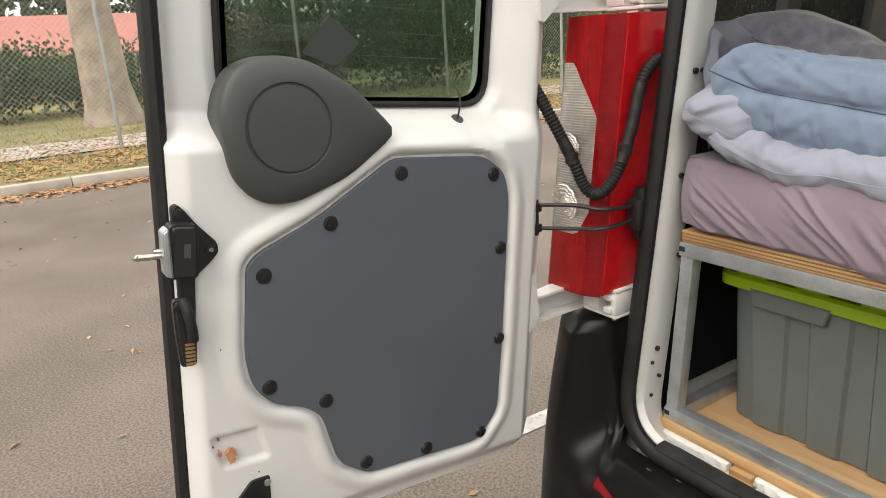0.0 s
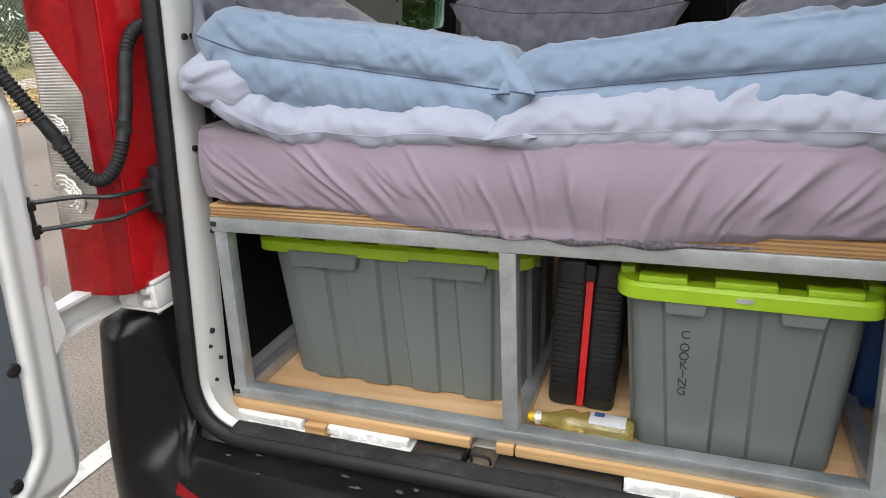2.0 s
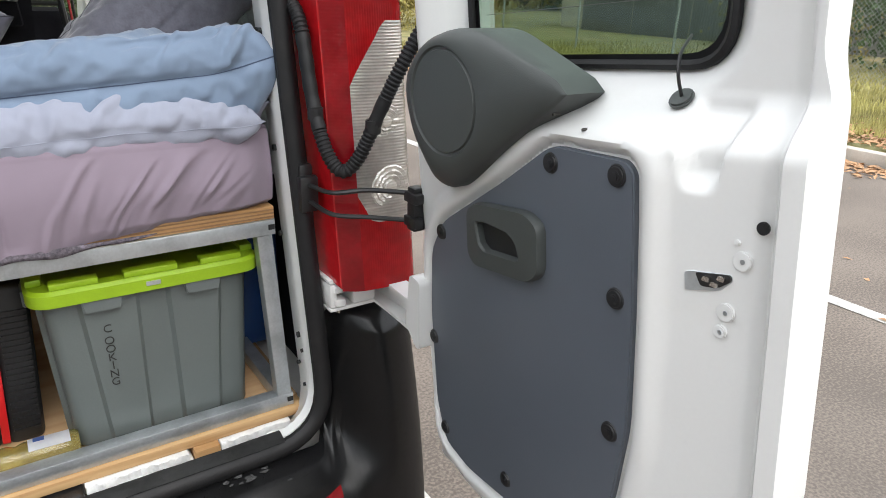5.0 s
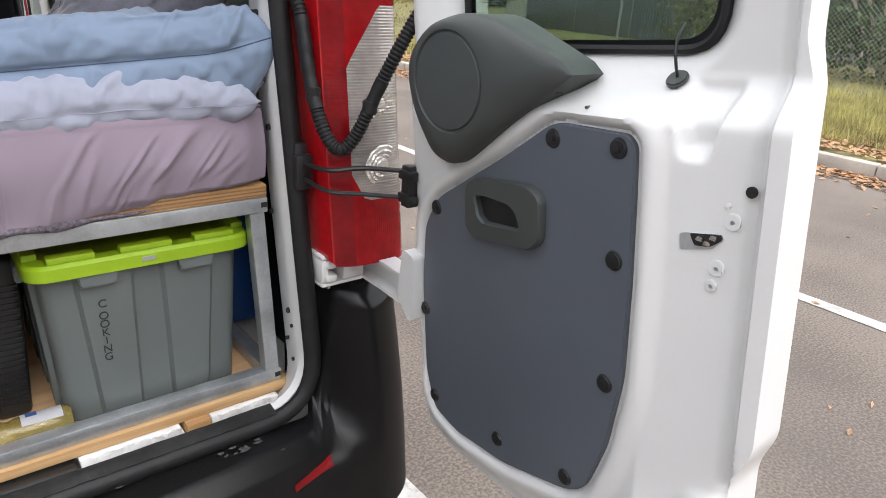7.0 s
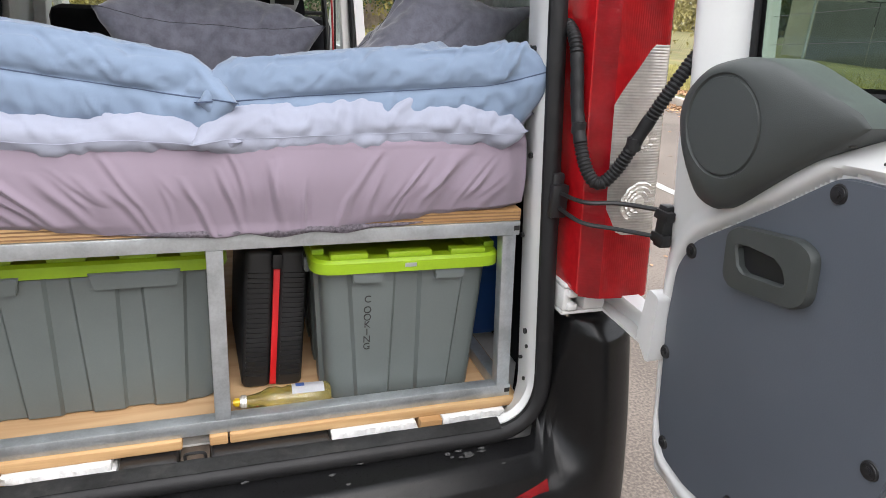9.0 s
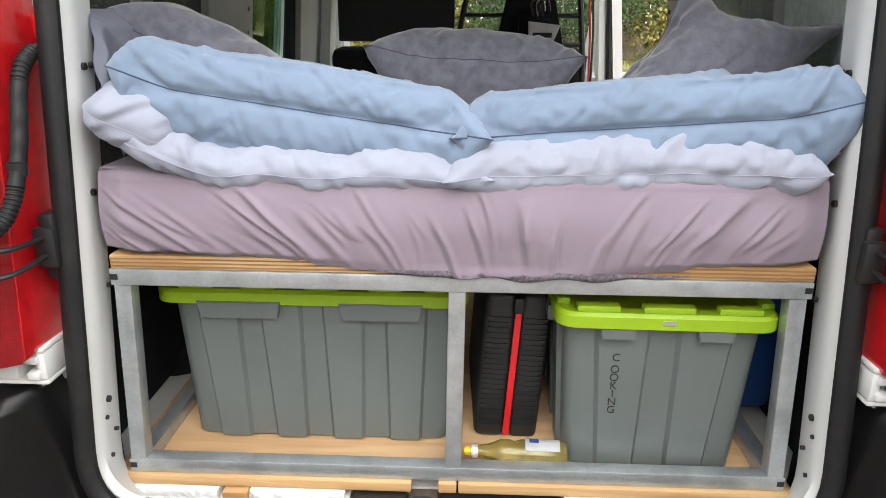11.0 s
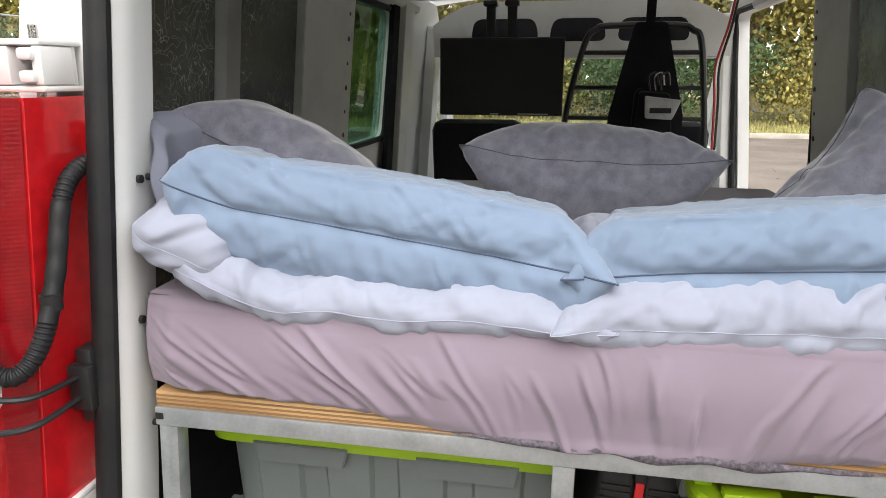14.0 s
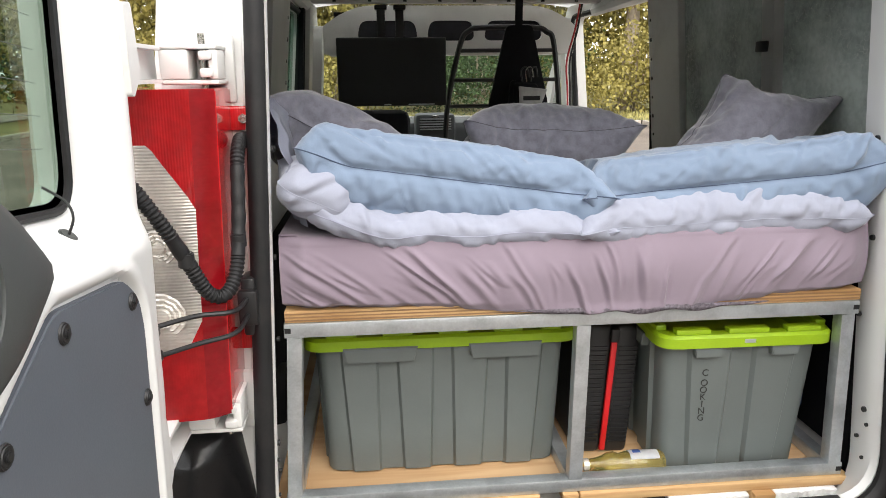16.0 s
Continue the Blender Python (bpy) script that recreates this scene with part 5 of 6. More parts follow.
for s, spans in ((-1, ((0.13, 0.50), (0.60, 0.92))), (1, ((0.13, 0.585), (0.685, 1.20)))):
    for y0, y1 in spans:
        wall_panel(s, y0, y1, 1.06, 1.78, FILM if s < 0 else BACKLITFILM, "wall_lining", "dark crazed film on the wall panel, right side lightened for daylight")
    # black sheets below the bed, along the wall and across the rear corner
    wall_panel(s, 0.06, 1.60, 0.585, 1.02, MATTBLACK, "lower_sheet", "black sheet below the bed", 0.06, 0.02)
    part("corner_sheet", boxes((min(s * 0.665, s * 0.775), max(s * 0.665, s * 0.775), 0.035, 0.062, 0.585, 1.03)), MATTBLACK, walls[s], "black sheet below the bed")
    # ribs between the panels and the posts in front of them
    ry = (spans[0][1] + 0.008, spans[1][0] - 0.008)
    bm = bmesh.new()
    for k, (a, c) in enumerate(((ry[0], ry[1]),)):
        prof = [(a, 0.004), (a + 0.012, 0.03), (c - 0.012, 0.03), (c, 0.004)]
        loops = [[Vector((s * (side_x(z) - w), y, z)) for y, w in prof] for z in (0.60, 1.0, 1.3, 1.6, 1.83)]
        loft(bm, loops, closed=False)
    bmesh.ops.solidify(bm, geom=bm.faces[:], thickness=0.003)
    part("wall_rib", bm, INNER, walls[s], "pale painted body rib")
    wall_panel(s, spans[1][1] + 0.02, 1.35 if s < 0 else 1.50, 1.05, 1.80, INNER, "wall_post", "pale painted body post", 0.004, 0.025, 0.02)
    for k in range(7):
        z = 1.25 + k * 0.075
        bm = bmesh.new()
        y = 1.30 if s < 0 else 1.475
        cyl(bm, (s * (side_x(z) - 0.028), y, z), (-s, 0, 0), 0.006 + 0.002 * (k % 2), 0.003, 10)
        part("hole", bm, BLACK, walls[s])
part("clip", boxes((0.690, 0.705, 0.612, 0.660, 1.555, 1.585), bevel=0.004), BLACK, walls[1])

# seals and pillars further forward
bm = bmesh.new()
sweep(bm, [Vector((side_x(p.y) - 0.004, p.x, p.y)) for p in rrect(1.51, 2.65, 0.60, 1.80, 0.06)], circle(0.014, 8), closed=True, up=Vector((1, 0, 0)))
part("side_door_seal", bm, RUBBER, walls[1], "black rubber seal of the open side door")
wall_panel(-1, 1.84, 1.93, 0.7, 1.80, MATTBLACK, "pillar_trim", "black pillar trim", 0.005, 0.02, 0.02)
wall_panel(-1, 1.95, 2.10, 0.7, 1.80, INNER, "pillar", "pale painted pillar", 0.004, 0.04, 0.02)
wall_panel(-1, 2.55, 2.70, 0.7, 1.75, INNER, "pillar", "pale painted pillar", 0.004, 0.05, 0.02)
wall_panel(1, 2.665, 2.76, 0.6, 1.80, WHITE, "pillar", "white painted pillar", 0.004, 0.05, 0.02)

# ceiling lining with cross bars
bm = slab(lambda a, b: Vector(((b * 2 - 1) * 0.71, 0.08 + 2.05 * a, 1.845 + 0.018 * (1 - (b * 2 - 1) ** 2) + 0.004 * fbm((a * 8, b * 6, 2)))), 40, 30, 0.004)
ceiling = tagged(part("ceiling", bm, FOIL, van), "shiny silver foil roof lining")
for y in (0.75, 1.45, 2.13):
    part("roof_bar", boxes((-0.70, 0.70, y - 0.03, y + 0.03, 1.822, 1.846), bevel=0.006), INNER, ceiling, "pale painted roof bar with holes")
for k in range(8):
    part("hole", boxes((-0.58 + k * 0.165 - 0.008, -0.58 + k * 0.165 + 0.008, 2.096, 2.10, 1.828, 1.838)), BLACK, ceiling)
for s in (-1, 1):
    part("roof_edge", tube([(s * 0.70, 0.15, 1.80), (s * 0.705, 1.2, 1.815), (s * 0.705, 2.2, 1.80)], 0.03, 8), INNER, ceiling, "pale painted roof edge rail")

# overhead shelf above the cab
shelf_o = round_poly([(-0.66, 1.60), (0.66, 1.60), (0.60, 1.80), (0.40, 1.83), (-0.40, 1.83), (-0.60, 1.80)], 0.06, 5)
shelf_holes = [round_poly([(x0, 1.665), (x1, 1.665), (x1 - 0.02, 1.765), (x0 + 0.02, 1.765)], 0.04, 4) for x0, x1 in ((-0.49, -0.17), (-0.13, 0.13), (0.17, 0.49))]


def shelf_edge(u, v):
    x, z = -0.66 + 1.32 * u, 1.60 + 0.235 * v
    k = max(0, abs(x) - 0.40) / 0.26
    return x, min(z, 1.835 - 0.10 * k * k) if v > 0 else z


bm = sheet(np.linspace(0, 1, 80), np.linspace(0, 1, 22), lambda x, z: Vector((x, 2.42 - 0.25 * (z - 1.6), z)), lambda x, z: Vector((x, 2.45 - 0.25 * (z - 1.6), z)), shelf_holes, shelf_edge)
shelf = part("overhead_shelf", bm, INNER, van, "pale overhead cab shelf with three openings")
part("shelf_back", boxes((-0.62, 0.62, 2.70, 2.72, 1.60, 1.83)), MATTBLACK, shelf)
part("shelf_base", boxes((-0.64, 0.64, 2.44, 2.72, 1.595, 1.605)), INNER, shelf)

# cab: seats, dashboard, steering wheel
def seat(x, w, label):
    t = thing("front_seat", label, "seat", (x, 2.45, 0.58), group="front seats")
    part("cushion", boxes((-w / 2, w / 2, 0.0, 0.5, 0.25, 0.42), bevel=0.05), MATTBLACK, t)
    bm = boxes((-w / 2, w / 2, -0.10, 0.06, 0.36, 0.735), bevel=0.05)
    for v in bm.verts:
        v.co.y -= (v.co.z - 0.36) * 0.18
    part("backrest", bm, MATTBLACK, t)
    part("base", boxes((-w / 2 + 0.04, w / 2 - 0.04, 0.02, 0.46, 0.0, 0.25), bevel=0.01), BLACK, t)
    return t


seat(-0.44, 0.43, "black fabric passenger seat seen from behind")
seat(0.36, 0.46, "black fabric driver seat seen from behind")
bm = boxes((-0.72, 0.72, 3.20, 3.62, 0.78, 1.20), bevel=0.06)
dash = part("dashboard", bm, DASH, van, "dark grey dashboard with round vents")
part("centre_console", boxes((-0.16, 0.10, 3.08, 3.24, 0.70, 1.25), bevel=0.03), DASH, dash)
for k in range(5):
    part("vent_slat", boxes((-0.13, 0.07, 3.068, 3.082, 1.15 + k * 0.016, 1.157 + k * 0.016)), STEEL, dash)
part("badge", boxes((-0.05, -0.01, 3.064, 3.08, 1.225, 1.24), bevel=0.003), CHROME, dash)
bm = bmesh.new()
sweep(bm, [Vector((0.36 + 0.185 * math.cos(k * math.pi / 20), 3.02 + 0.07 * math.sin(k * math.pi / 20), 1.06 + 0.17 * math.sin(k * math.pi / 20))) for k in range(40)], circle(0.015, 8), closed=True, up=Vector((0, 1, 0.3)))
wheel = part("steering_wheel", bm, BLACK, van, "black steering wheel")
part("hub", boxes((0.28, 0.44, 3.0, 3.06, 1.0, 1.09), bevel=0.02), BLACK, wheel)
for a in ((0.19, 1.06), (0.53, 1.06), (0.36, 0.90)):
    part("spoke", tube([(0.36, 3.03, 1.05), (a[0], 3.02 + (a[1] - 1.06) * 0.4, a[1])], 0.014, 8, 0), BLACK, wheel)

# wall screen hanging from the roof bar
tv = thing("hanging_screen", "flat black television hanging from two roof arms", "television", (0, 2.17, 0))
part("screen_case", boxes((-0.585, -0.05, 0.0, 0.03, 1.345, 1.672), bevel=0.006), BLACK, tv)
part("screen_glass", boxes((-0.575, -0.06, -0.003, -0.0005, 1.365, 1.662)), mat("black_screen_glass", (0.006, 0.006, 0.009), 0.5, var=0.1), tv, "switched-off black screen")
for x0, x1 in ((-0.36, -0.325), (-0.24, -0.11)):
    part("print_bar", boxes((x0, x1, -0.0035, -0.0005, 1.350, 1.355)), STEEL, tv)
for x in (-0.365, -0.275):
    part("arm", boxes((x - 0.02, x + 0.02, 0.005, 0.03, 1.672, 1.80), bevel=0.004), BLACK, tv)
    part("clamp", boxes((x - 0.03, x + 0.03, -0.03, 0.03, 1.797, 1.82), bevel=0.006), BLACK, tv)

# black tube ladder behind the driver seat
lad = thing("tube_ladder", "black steel tube ladder standing behind the driver seat", "ladder", (0, 2.25, 0))
part("ladder_frame", tube([(-0.055, 0, 1.05), (-0.034, 0, 1.353), (0.03, 0, 1.64), (0.075, 0, 1.705), (0.14, 0, 1.72), (0.40, 0, 1.72), (0.47, 0, 1.70), (0.51, 0, 1.64), (0.55, 0, 1.30), (0.56, 0, 1.05)], 0.014, 8), BLACK, lad)
for z, x0, x1 in ((1.61, 0.03, 0.515), (1.465, -0.005, 0.53), (1.335, -0.035, 0.545)):
    part("rung", tube([(x0, 0, z), (x1, 0, z)], 0.010, 8, 0), BLACK, lad)
part("leg", tube([(-0.055, 0, 0.60), (-0.055, 0, 1.07)], 0.014, 8, 0), BLACK, lad)
part("leg", tube([(0.56, 0, 0.60), (0.56, 0, 1.07)], 0.014, 8, 0), BLACK, lad)

# black organiser bag on a strap
bag = thing("hanging_organiser", "black fabric organiser hanging on a roof strap", "organiser", (0, 1.98, 0))
org = round_poly([(0.215, 1.715), (0.335, 1.715), (0.42, 1.36), (0.41, 1.20), (0.13, 1.20), (0.135, 1.36)], 0.02, 3)
part("back_panel", prism(org, lambda u, v, h: Vector((u, h, v)), 0.0, 0.03, 0.01), MATTBLACK, bag)
part("strap", boxes((0.255, 0.29, 0.005, 0.012, 1.70, 1.85)), MATTBLACK, bag)
part("pocket", prism(round_poly([(0.23, 1.47), (0.37, 1.46), (0.39, 1.25), (0.22, 1.25)], 0.03, 4), lambda u, v, h: Vector((u, -h, v)), 0.0, 0.05, 0.015), MATTBLACK, bag)
for k in range(3):
    part("carabiner", tube([(0.285 + k * 0.02, -0.045, 1.46), (0.275 + k * 0.022, -0.055, 1.51), (0.30 + k * 0.022, -0.055, 1.525), (0.315 + k * 0.02, -0.05, 1.48)], 0.004, 6), CHROME if k == 1 else BLACK, bag)
pouch = part("pouch", prism(round_poly([(0.265, 1.44), (0.40, 1.425), (0.385, 1.385), (0.37, 1.35), (0.27, 1.355)], 0.006, 2), lambda u, v, h: Vector((u, -0.055 - h, v)), 0.0, 0.012, 0.003), mat("silver_packaging", (0.5, 0.5, 0.5), 0.35, var=0.15, scale=20), bag, "small silver and white packet")
part("print_bar", boxes((0.285, 0.365, -0.0685, -0.0675, 1.375, 1.395)), BLACK, bag)
# red and black cable by the side door
cab_ = tube([(0.60, 2.12, 1.82), (0.585, 2.14, 1.70), (0.555, 2.16, 1.55), (0.565, 2.16, 1.40), (0.575, 2.16, 1.15)], 0.005, 6)
solo("red_cable", cab_, mat("red_cable_sheath", (0.4, 0.02, 0.025), 0.5), "thin red cable hanging from the roof", "cable")
solo("black_cable", tube([(0.61, 2.12, 1.82), (0.597, 2.14, 1.70), (0.572, 2.165, 1.55), (0.58, 2.165, 1.40), (0.585, 2.165, 1.15)], 0.005, 6), BLACK, "thin black cable hanging from the roof", "cable")


# ---- inside the van: floor, bed frame and storage ----
def rail(a, b, w=0.03):
    bm = bmesh.new()
    h = w / 2
    pts = round_poly([(-h, -h), (h, -h), (h, h), (-h, h)], 0.003, 2)
    return sweep(bm, [a, b], [(p.x, p.y) for p in pts])


bed_base = thing("bed_base", "welded galvanised steel bed base on the van floor", "bed base")
ZB, ZT = 0.637, 1.022
for nm, a, b in (("bottom_rail", (-0.610, 0, ZB), (0.618, 0, ZB)), ("top_rail", (-0.590, 0, ZT), (0.601, 0, ZT)), ("post", (-0.592, 0, ZB + 0.015), (-0.571, 0, ZT - 0.015)), ("post", (0.600, 0, ZB + 0.015), (0.580, 0, ZT - 0.015)), ("post", (0.006, 0, ZB + 0.015), (0.009, 0, ZT - 0.015)),
                 ("side_rail", (-0.594, 0.016, ZB), (-0.594, 1.25, ZB)), ("side_rail", (0.602, 0.016, ZB), (0.602, 1.25, ZB)), ("side_rail", (-0.574, 0.016, ZT), (-0.574, 1.25, ZT)), ("side_rail", (0.585, 0.016, ZT), (0.585, 1.25, ZT)), ("middle_rail", (0.006, 0.016, ZB), (0.006, 1.25, ZB)),
                 ("post", (-0.594, 1.25, ZB), (-0.574, 1.25, ZT)), ("post", (0.602, 1.25, ZB), (0.585, 1.25, ZT)), ("back_rail", (-0.59, 1.27, ZB), (0.6, 1.27, ZB)), ("back_rail", (-0.58, 1.27, ZT), (0.59, 1.27, ZT))):
    part(nm, rail(Vector(a), Vector(b)), STEEL, bed_base)
for x, z in ((-0.583, ZT), (0.594, ZT), (-0.603, ZB), (0.611, ZB)):
    s = 1 if x > 0 else -1
    bm = boxes((x - 0.006, x + 0.006, -0.0165, -0.014, z - 0.004, z + 0.006))
    part("open_end", bm, BLACK, bed_base)

bed_board = solo("bed_board", boxes((-0.588, 0.602, -0.012, 1.30, 1.0375, 1.062), bevel=0.002), PINE, "plywood bed board lying on the steel frame", "board")
PLYDARK = wood("dark_ply_layer", (0.30, 0.17, 0.08), (0.2, 0.11, 0.05), "X", 3.0, 20)
for z in (1.0425, 1.0492, 1.0560):
    part("ply_layer", boxes((-0.587, 0.601, -0.0132, -0.011, z - 0.0013, z + 0.0013)), PLYDARK, bed_board, "darker plywood layer")
# floor sheet and its front battens
solo("floor_sheet", boxes((-0.64, 0.64, 0.02, 1.60, 0.602, 0.6215), bevel=0.001), PLY, "plywood floor sheet with knots", "floor sheet")
for x0, x1, in ((-0.632, -0.072), (-0.022, 0.013), (0.016, 0.638)):
    solo("floor_batten", boxes((x0, x1, -0.024, 0.019, 0.601, 0.6215), bevel=0.003), PINE, "pale pine batten along the door sill", "batten", "sill battens")
for x0, x1 in ((-0.605, -0.43), (-0.38, -0.19), (0.215, 0.405), (0.456, 0.61)):
    for k in range(2):
        z = 0.6005 - 0.0185 * (k + 1)
        bm = boxes((x0 + 0.006 * k, x1 - 0.008 * (1 - k), -0.034 - 0.006 * k, 0.02, z, z + 0.0178), bevel=0.002)
        bmesh.ops.subdivide_edges(bm, edges=[e for e in bm.edges if abs(e.verts[0].co.x - e.verts[1].co.x) > 0.05], cuts=40)
        for v in bm.verts:
            v.co += Vector((fbm(v.co * 90) * 0.002, fbm(v.co * 80 + Vector((3, 1, 2))) * 0.006 + 0.006 * noise.noise(v.co * 17), 0.0022 * noise.noise(v.co * 55)))
        solo("foam_strip", bm, FOAM, "broken white foam board strip under the batten", "foam strip", "sill foam")
for x in (-0.405, 0.43):
    solo("timber_block", boxes((x - 0.024, x + 0.024, -0.040, 0.02, 0.562, 0.6005), bevel=0.002), PINE, "short pine block under the batten", "timber block", "sill blocks")
sill = tagged(part("sill_cover", boxes((-0.185, -0.08, -0.075, 0.01, 0.566, 0.598), (-0.02, 0.212, -0.075, 0.01, 0.566, 0.598), bevel=0.008), BUMPER, van), "worn dark plastic sill cover")
bm = boxes((-0.078, -0.022, -0.07, 0.018, 0.566, 0.578), bevel=0.003)
striker = part("striker", bm, mat("rusty_steel", (0.25, 0.2, 0.16), 0.6, 0.5, var=0.3, scale=30), van, "worn metal lock striker")
part("striker_loop", tube([(-0.068, -0.03, 0.578), (-0.068, -0.03, 0.592), (-0.058, -0.03, 0.595), (-0.034, -0.03, 0.593), (-0.03, -0.03, 0.578)], 0.003, 8), BLACK, striker)


def tote(loc, rot, label):
    """A ribbed grey storage tote with a lime green lid: 0.60 x 0.40 x 0.36 m."""
    t = thing("storage_tote", label, "storage tote", loc, rot, "storage totes")
    LX, LY, H = 0.545, 0.355, 0.319

    def ringat(z, grow, flute):
        k = z / H
        hx, hy = LX / 2 - 0.010 * (1 - k) + grow, LY / 2 - 0.017 * (1 - k) + grow
        pts = []

        def side(ax, ay, bx, by, n, nx, ny):
            # n raised bands with slanting flanks
            for i in range(n):
                m0, m1 = (i + 0.20) / n, (i + 0.80) / n
                e = 0.05 / n
                tap = 0.06 / n * (1 - k)
                for f, up in ((m0 - e + tap, 0.0), (m0 + tap, 1.0), (m1 - tap, 1.0), (m1 + e - tap, 0.0)):
                    pts.append((ax + (bx - ax) * f + nx * 0.009 * up * flute, ay + (by - ay) * f + ny * 0.009 * up * flute))
        r = 0.03
        side(-hx + r, -hy, hx - r, -hy, 4, 0, -1)
        pts.extend((hx - r + r * math.sin(a), -hy + r - r * math.cos(a)) for a in (0.3, 0.78, 1.27))
        side(hx, -hy + r, hx, hy - r, 2, 1, 0)
        pts.extend((hx - r + r * math.cos(a), hy - r + r * math.sin(a)) for a in (0.3, 0.78, 1.27))
        side(hx - r, hy, -hx + r, hy, 4, 0, 1)
        pts.extend((-hx + r - r * math.sin(a), hy - r + r * math.cos(a)) for a in (0.3, 0.78, 1.27))
        side(-hx, hy - r, -hx, -hy + r, 2, -1, 0)
        pts.extend((-hx + r - r * math.cos(a), -hy + r - r * math.sin(a)) for a in (0.3, 0.78, 1.27))
        return [Vector((x, y, z)) for x, y in pts]
    bm = bmesh.new()
    rows = loft(bm, [ringat(0.0, -0.006, 0.6), ringat(0.006, 0, 1), ringat(0.10, 0, 1), ringat(0.22, 0, 1), ringat(H - 0.012, 0, 1), ringat(H - 0.008, 0.004, 0), ringat(H, 0.008, 0), ringat(H, 0.0, 0), ringat(0.02, -0.01, 0)])
    bm.faces.new(rows[0][::-1])
    bm.faces.new(rows[-1])
    bmesh.ops.recalc_face_normals(bm, faces=bm.faces)
    part("tub", bm, TOTE, t, "ribbed grey plastic tub")
    # moulded grips under the rim
    for sx, sy, ax in [(x, y, 0) for x in (-0.135, 0.135) for y in (-1, 1)] + [(x, y, 1) for x in (-1, 1) for y in (-0.085, 0.085)]:
        hw = 0.08 if ax == 0 else 0.035
        if ax == 0:
            yy = sy * (LY / 2)
            pr = [(sx - hw, H), (sx + hw, H), (sx + hw * 0.9, H - 0.034), (sx - hw * 0.9, H - 0.034)]
            bm = prism(pr, lambda u, v, h: Vector((u, yy + sy * h, v)), -0.006, 0.024, 0.002)
        else:
            xx = sx * (LX / 2)
            pr = [(sy - hw, H), (sy + hw, H), (sy + hw * 0.8, H - 0.03), (sy - hw * 0.8, H - 0.03)]
            bm = prism(pr, lambda u, v, h: Vector((xx + sx * h, u, v)), -0.006, 0.024, 0.002)
        part("grip", bm, TOTE, t)
    # lid: lip, recessed top, raised blocks
    ox, oy = 0.30, 0.197
    lid_loops = []
    for gx, z, r in ((-0.006, H - 0.008, 0.04), (0.0, H - 0.006, 0.045), (0.0, H + 0.016, 0.045), (-0.006, H + 0.022, 0.04), (-0.030, H + 0.022, 0.03), (-0.036, H - 0.028, 0.028), (-0.20, H - 0.030, 0.0)):
        hx, hy = ox + gx, max(0.01, oy + gx)
        lid_loops.append([Vector((p.x, p.y, z)) for p in round_poly([(-hx, -hy), (hx, -hy), (hx, hy), (-hx, hy)], r + 0.001, 6)])
    bm = bmesh.new()
    rows = loft(bm, lid_loops)
    bm.faces.new(rows[-1])
    bm.faces.new(rows[0][::-1])
    bmesh.ops.recalc_face_normals(bm, faces=bm.faces)
    lid = part("lid", bm, LIME, t, "lime green lid")
    for x0, x1 in ((-0.25, -0.185), (-0.13, -0.065), (-0.01, 0.055), (0.11, 0.175), (0.215, 0.26)):
        for sy in (-1, 1):
            part("lid_block", boxes((x0, x1, sy * 0.180 - 0.012, sy * 0.180 + 0.012, H + 0.0215, H + 0.034), bevel=0.003), LIME, lid)
    for y0, y1 in ((-0.16, -0.085), (-0.045, 0.045), (0.085, 0.16)):
        for sx in (-1, 1):
            part("lid_block", boxes((sx * 0.282 - 0.012, sx * 0.282 + 0.012, y0, y1, H + 0.0215, H + 0.034), bevel=0.003), LIME, lid)
    for sx in (-1, 1):
        part("lid_slot", boxes((sx * 0.3 - 0.002, sx * 0.3 + 0.002, -0.012, 0.012, H + 0.004, H + 0.012)), STEEL, lid)
    return t


tote_a = tote((-0.270, 0.275, 0.622), (0, 0, 0), "grey plastic tote with lime lid, long side out")
tote_b = tote((0.385, 0.305, 0.622), (0, 0, -91), "grey plastic tote with lime lid, marked COOKING")
# handwritten word down the end of the second tote
INK = mat("black_marker_ink", (0.02, 0.02, 0.02), 0.7)
for i, ch in enumerate("COOKING"):
    cu = bpy.data.curves.new("letter", "FONT")
    cu.body, cu.size, cu.extrude, cu.align_x, cu.offset = ch, 0.0215, 0.0005, "CENTER", -0.0001
    ob = new("letter", cu)
    dg = bpy.context.evaluated_depsgraph_get()
    me = bpy.data.meshes.new_from_object(ob.evaluated_get(dg))
    bpy.data.objects.remove(ob)
    lt = new("letter", me)
    me.materials.append(INK)
    lt.parent = tote_b
    z = 0.240 - i * 0.0172 - (0.007 if i else 0)
    lt.matrix_local = pose(0.2815 - 0.010 * (1 - z / 0.319) + 0.0016, -0.082, z, 88, 0, 90)


def tool_case():
    c = thing("tool_case", "black plastic tool case with a red stripe, standing upright", "tool case", (0.104, 0.30, 0.6215), (0, 3.5, 2))
    for sx in (-1, 1):
        bm = bmesh.new()
        box(bm, sx * 0.034 - 0.031, sx * 0.034 + 0.031, -0.17, 0.17, 0.0, 0.325, 0.014, 3)
        half = part("case_half", bm, BLACK, c, "ribbed black case half")
        for k in range(22):
            z = 0.03 + k * 0.0115
            part("rib", boxes((sx * 0.036 - 0.022, sx * 0.036 + 0.022, -0.1735, -0.168, z, z + 0.004)), BLACK, half)
    part("red_stripe", boxes((-0.0065, 0.0065, -0.176, -0.168, 0.012, 0.285), bevel=0.001), mat("red_plastic", (0.55, 0.012, 0.015), 0.4), c, "bright red plastic stripe")
    part("latch", boxes((-0.010, 0.010, -0.178, -0.166, 0.286, 0.318), bevel=0.003), BLACK, c)


tool_case()


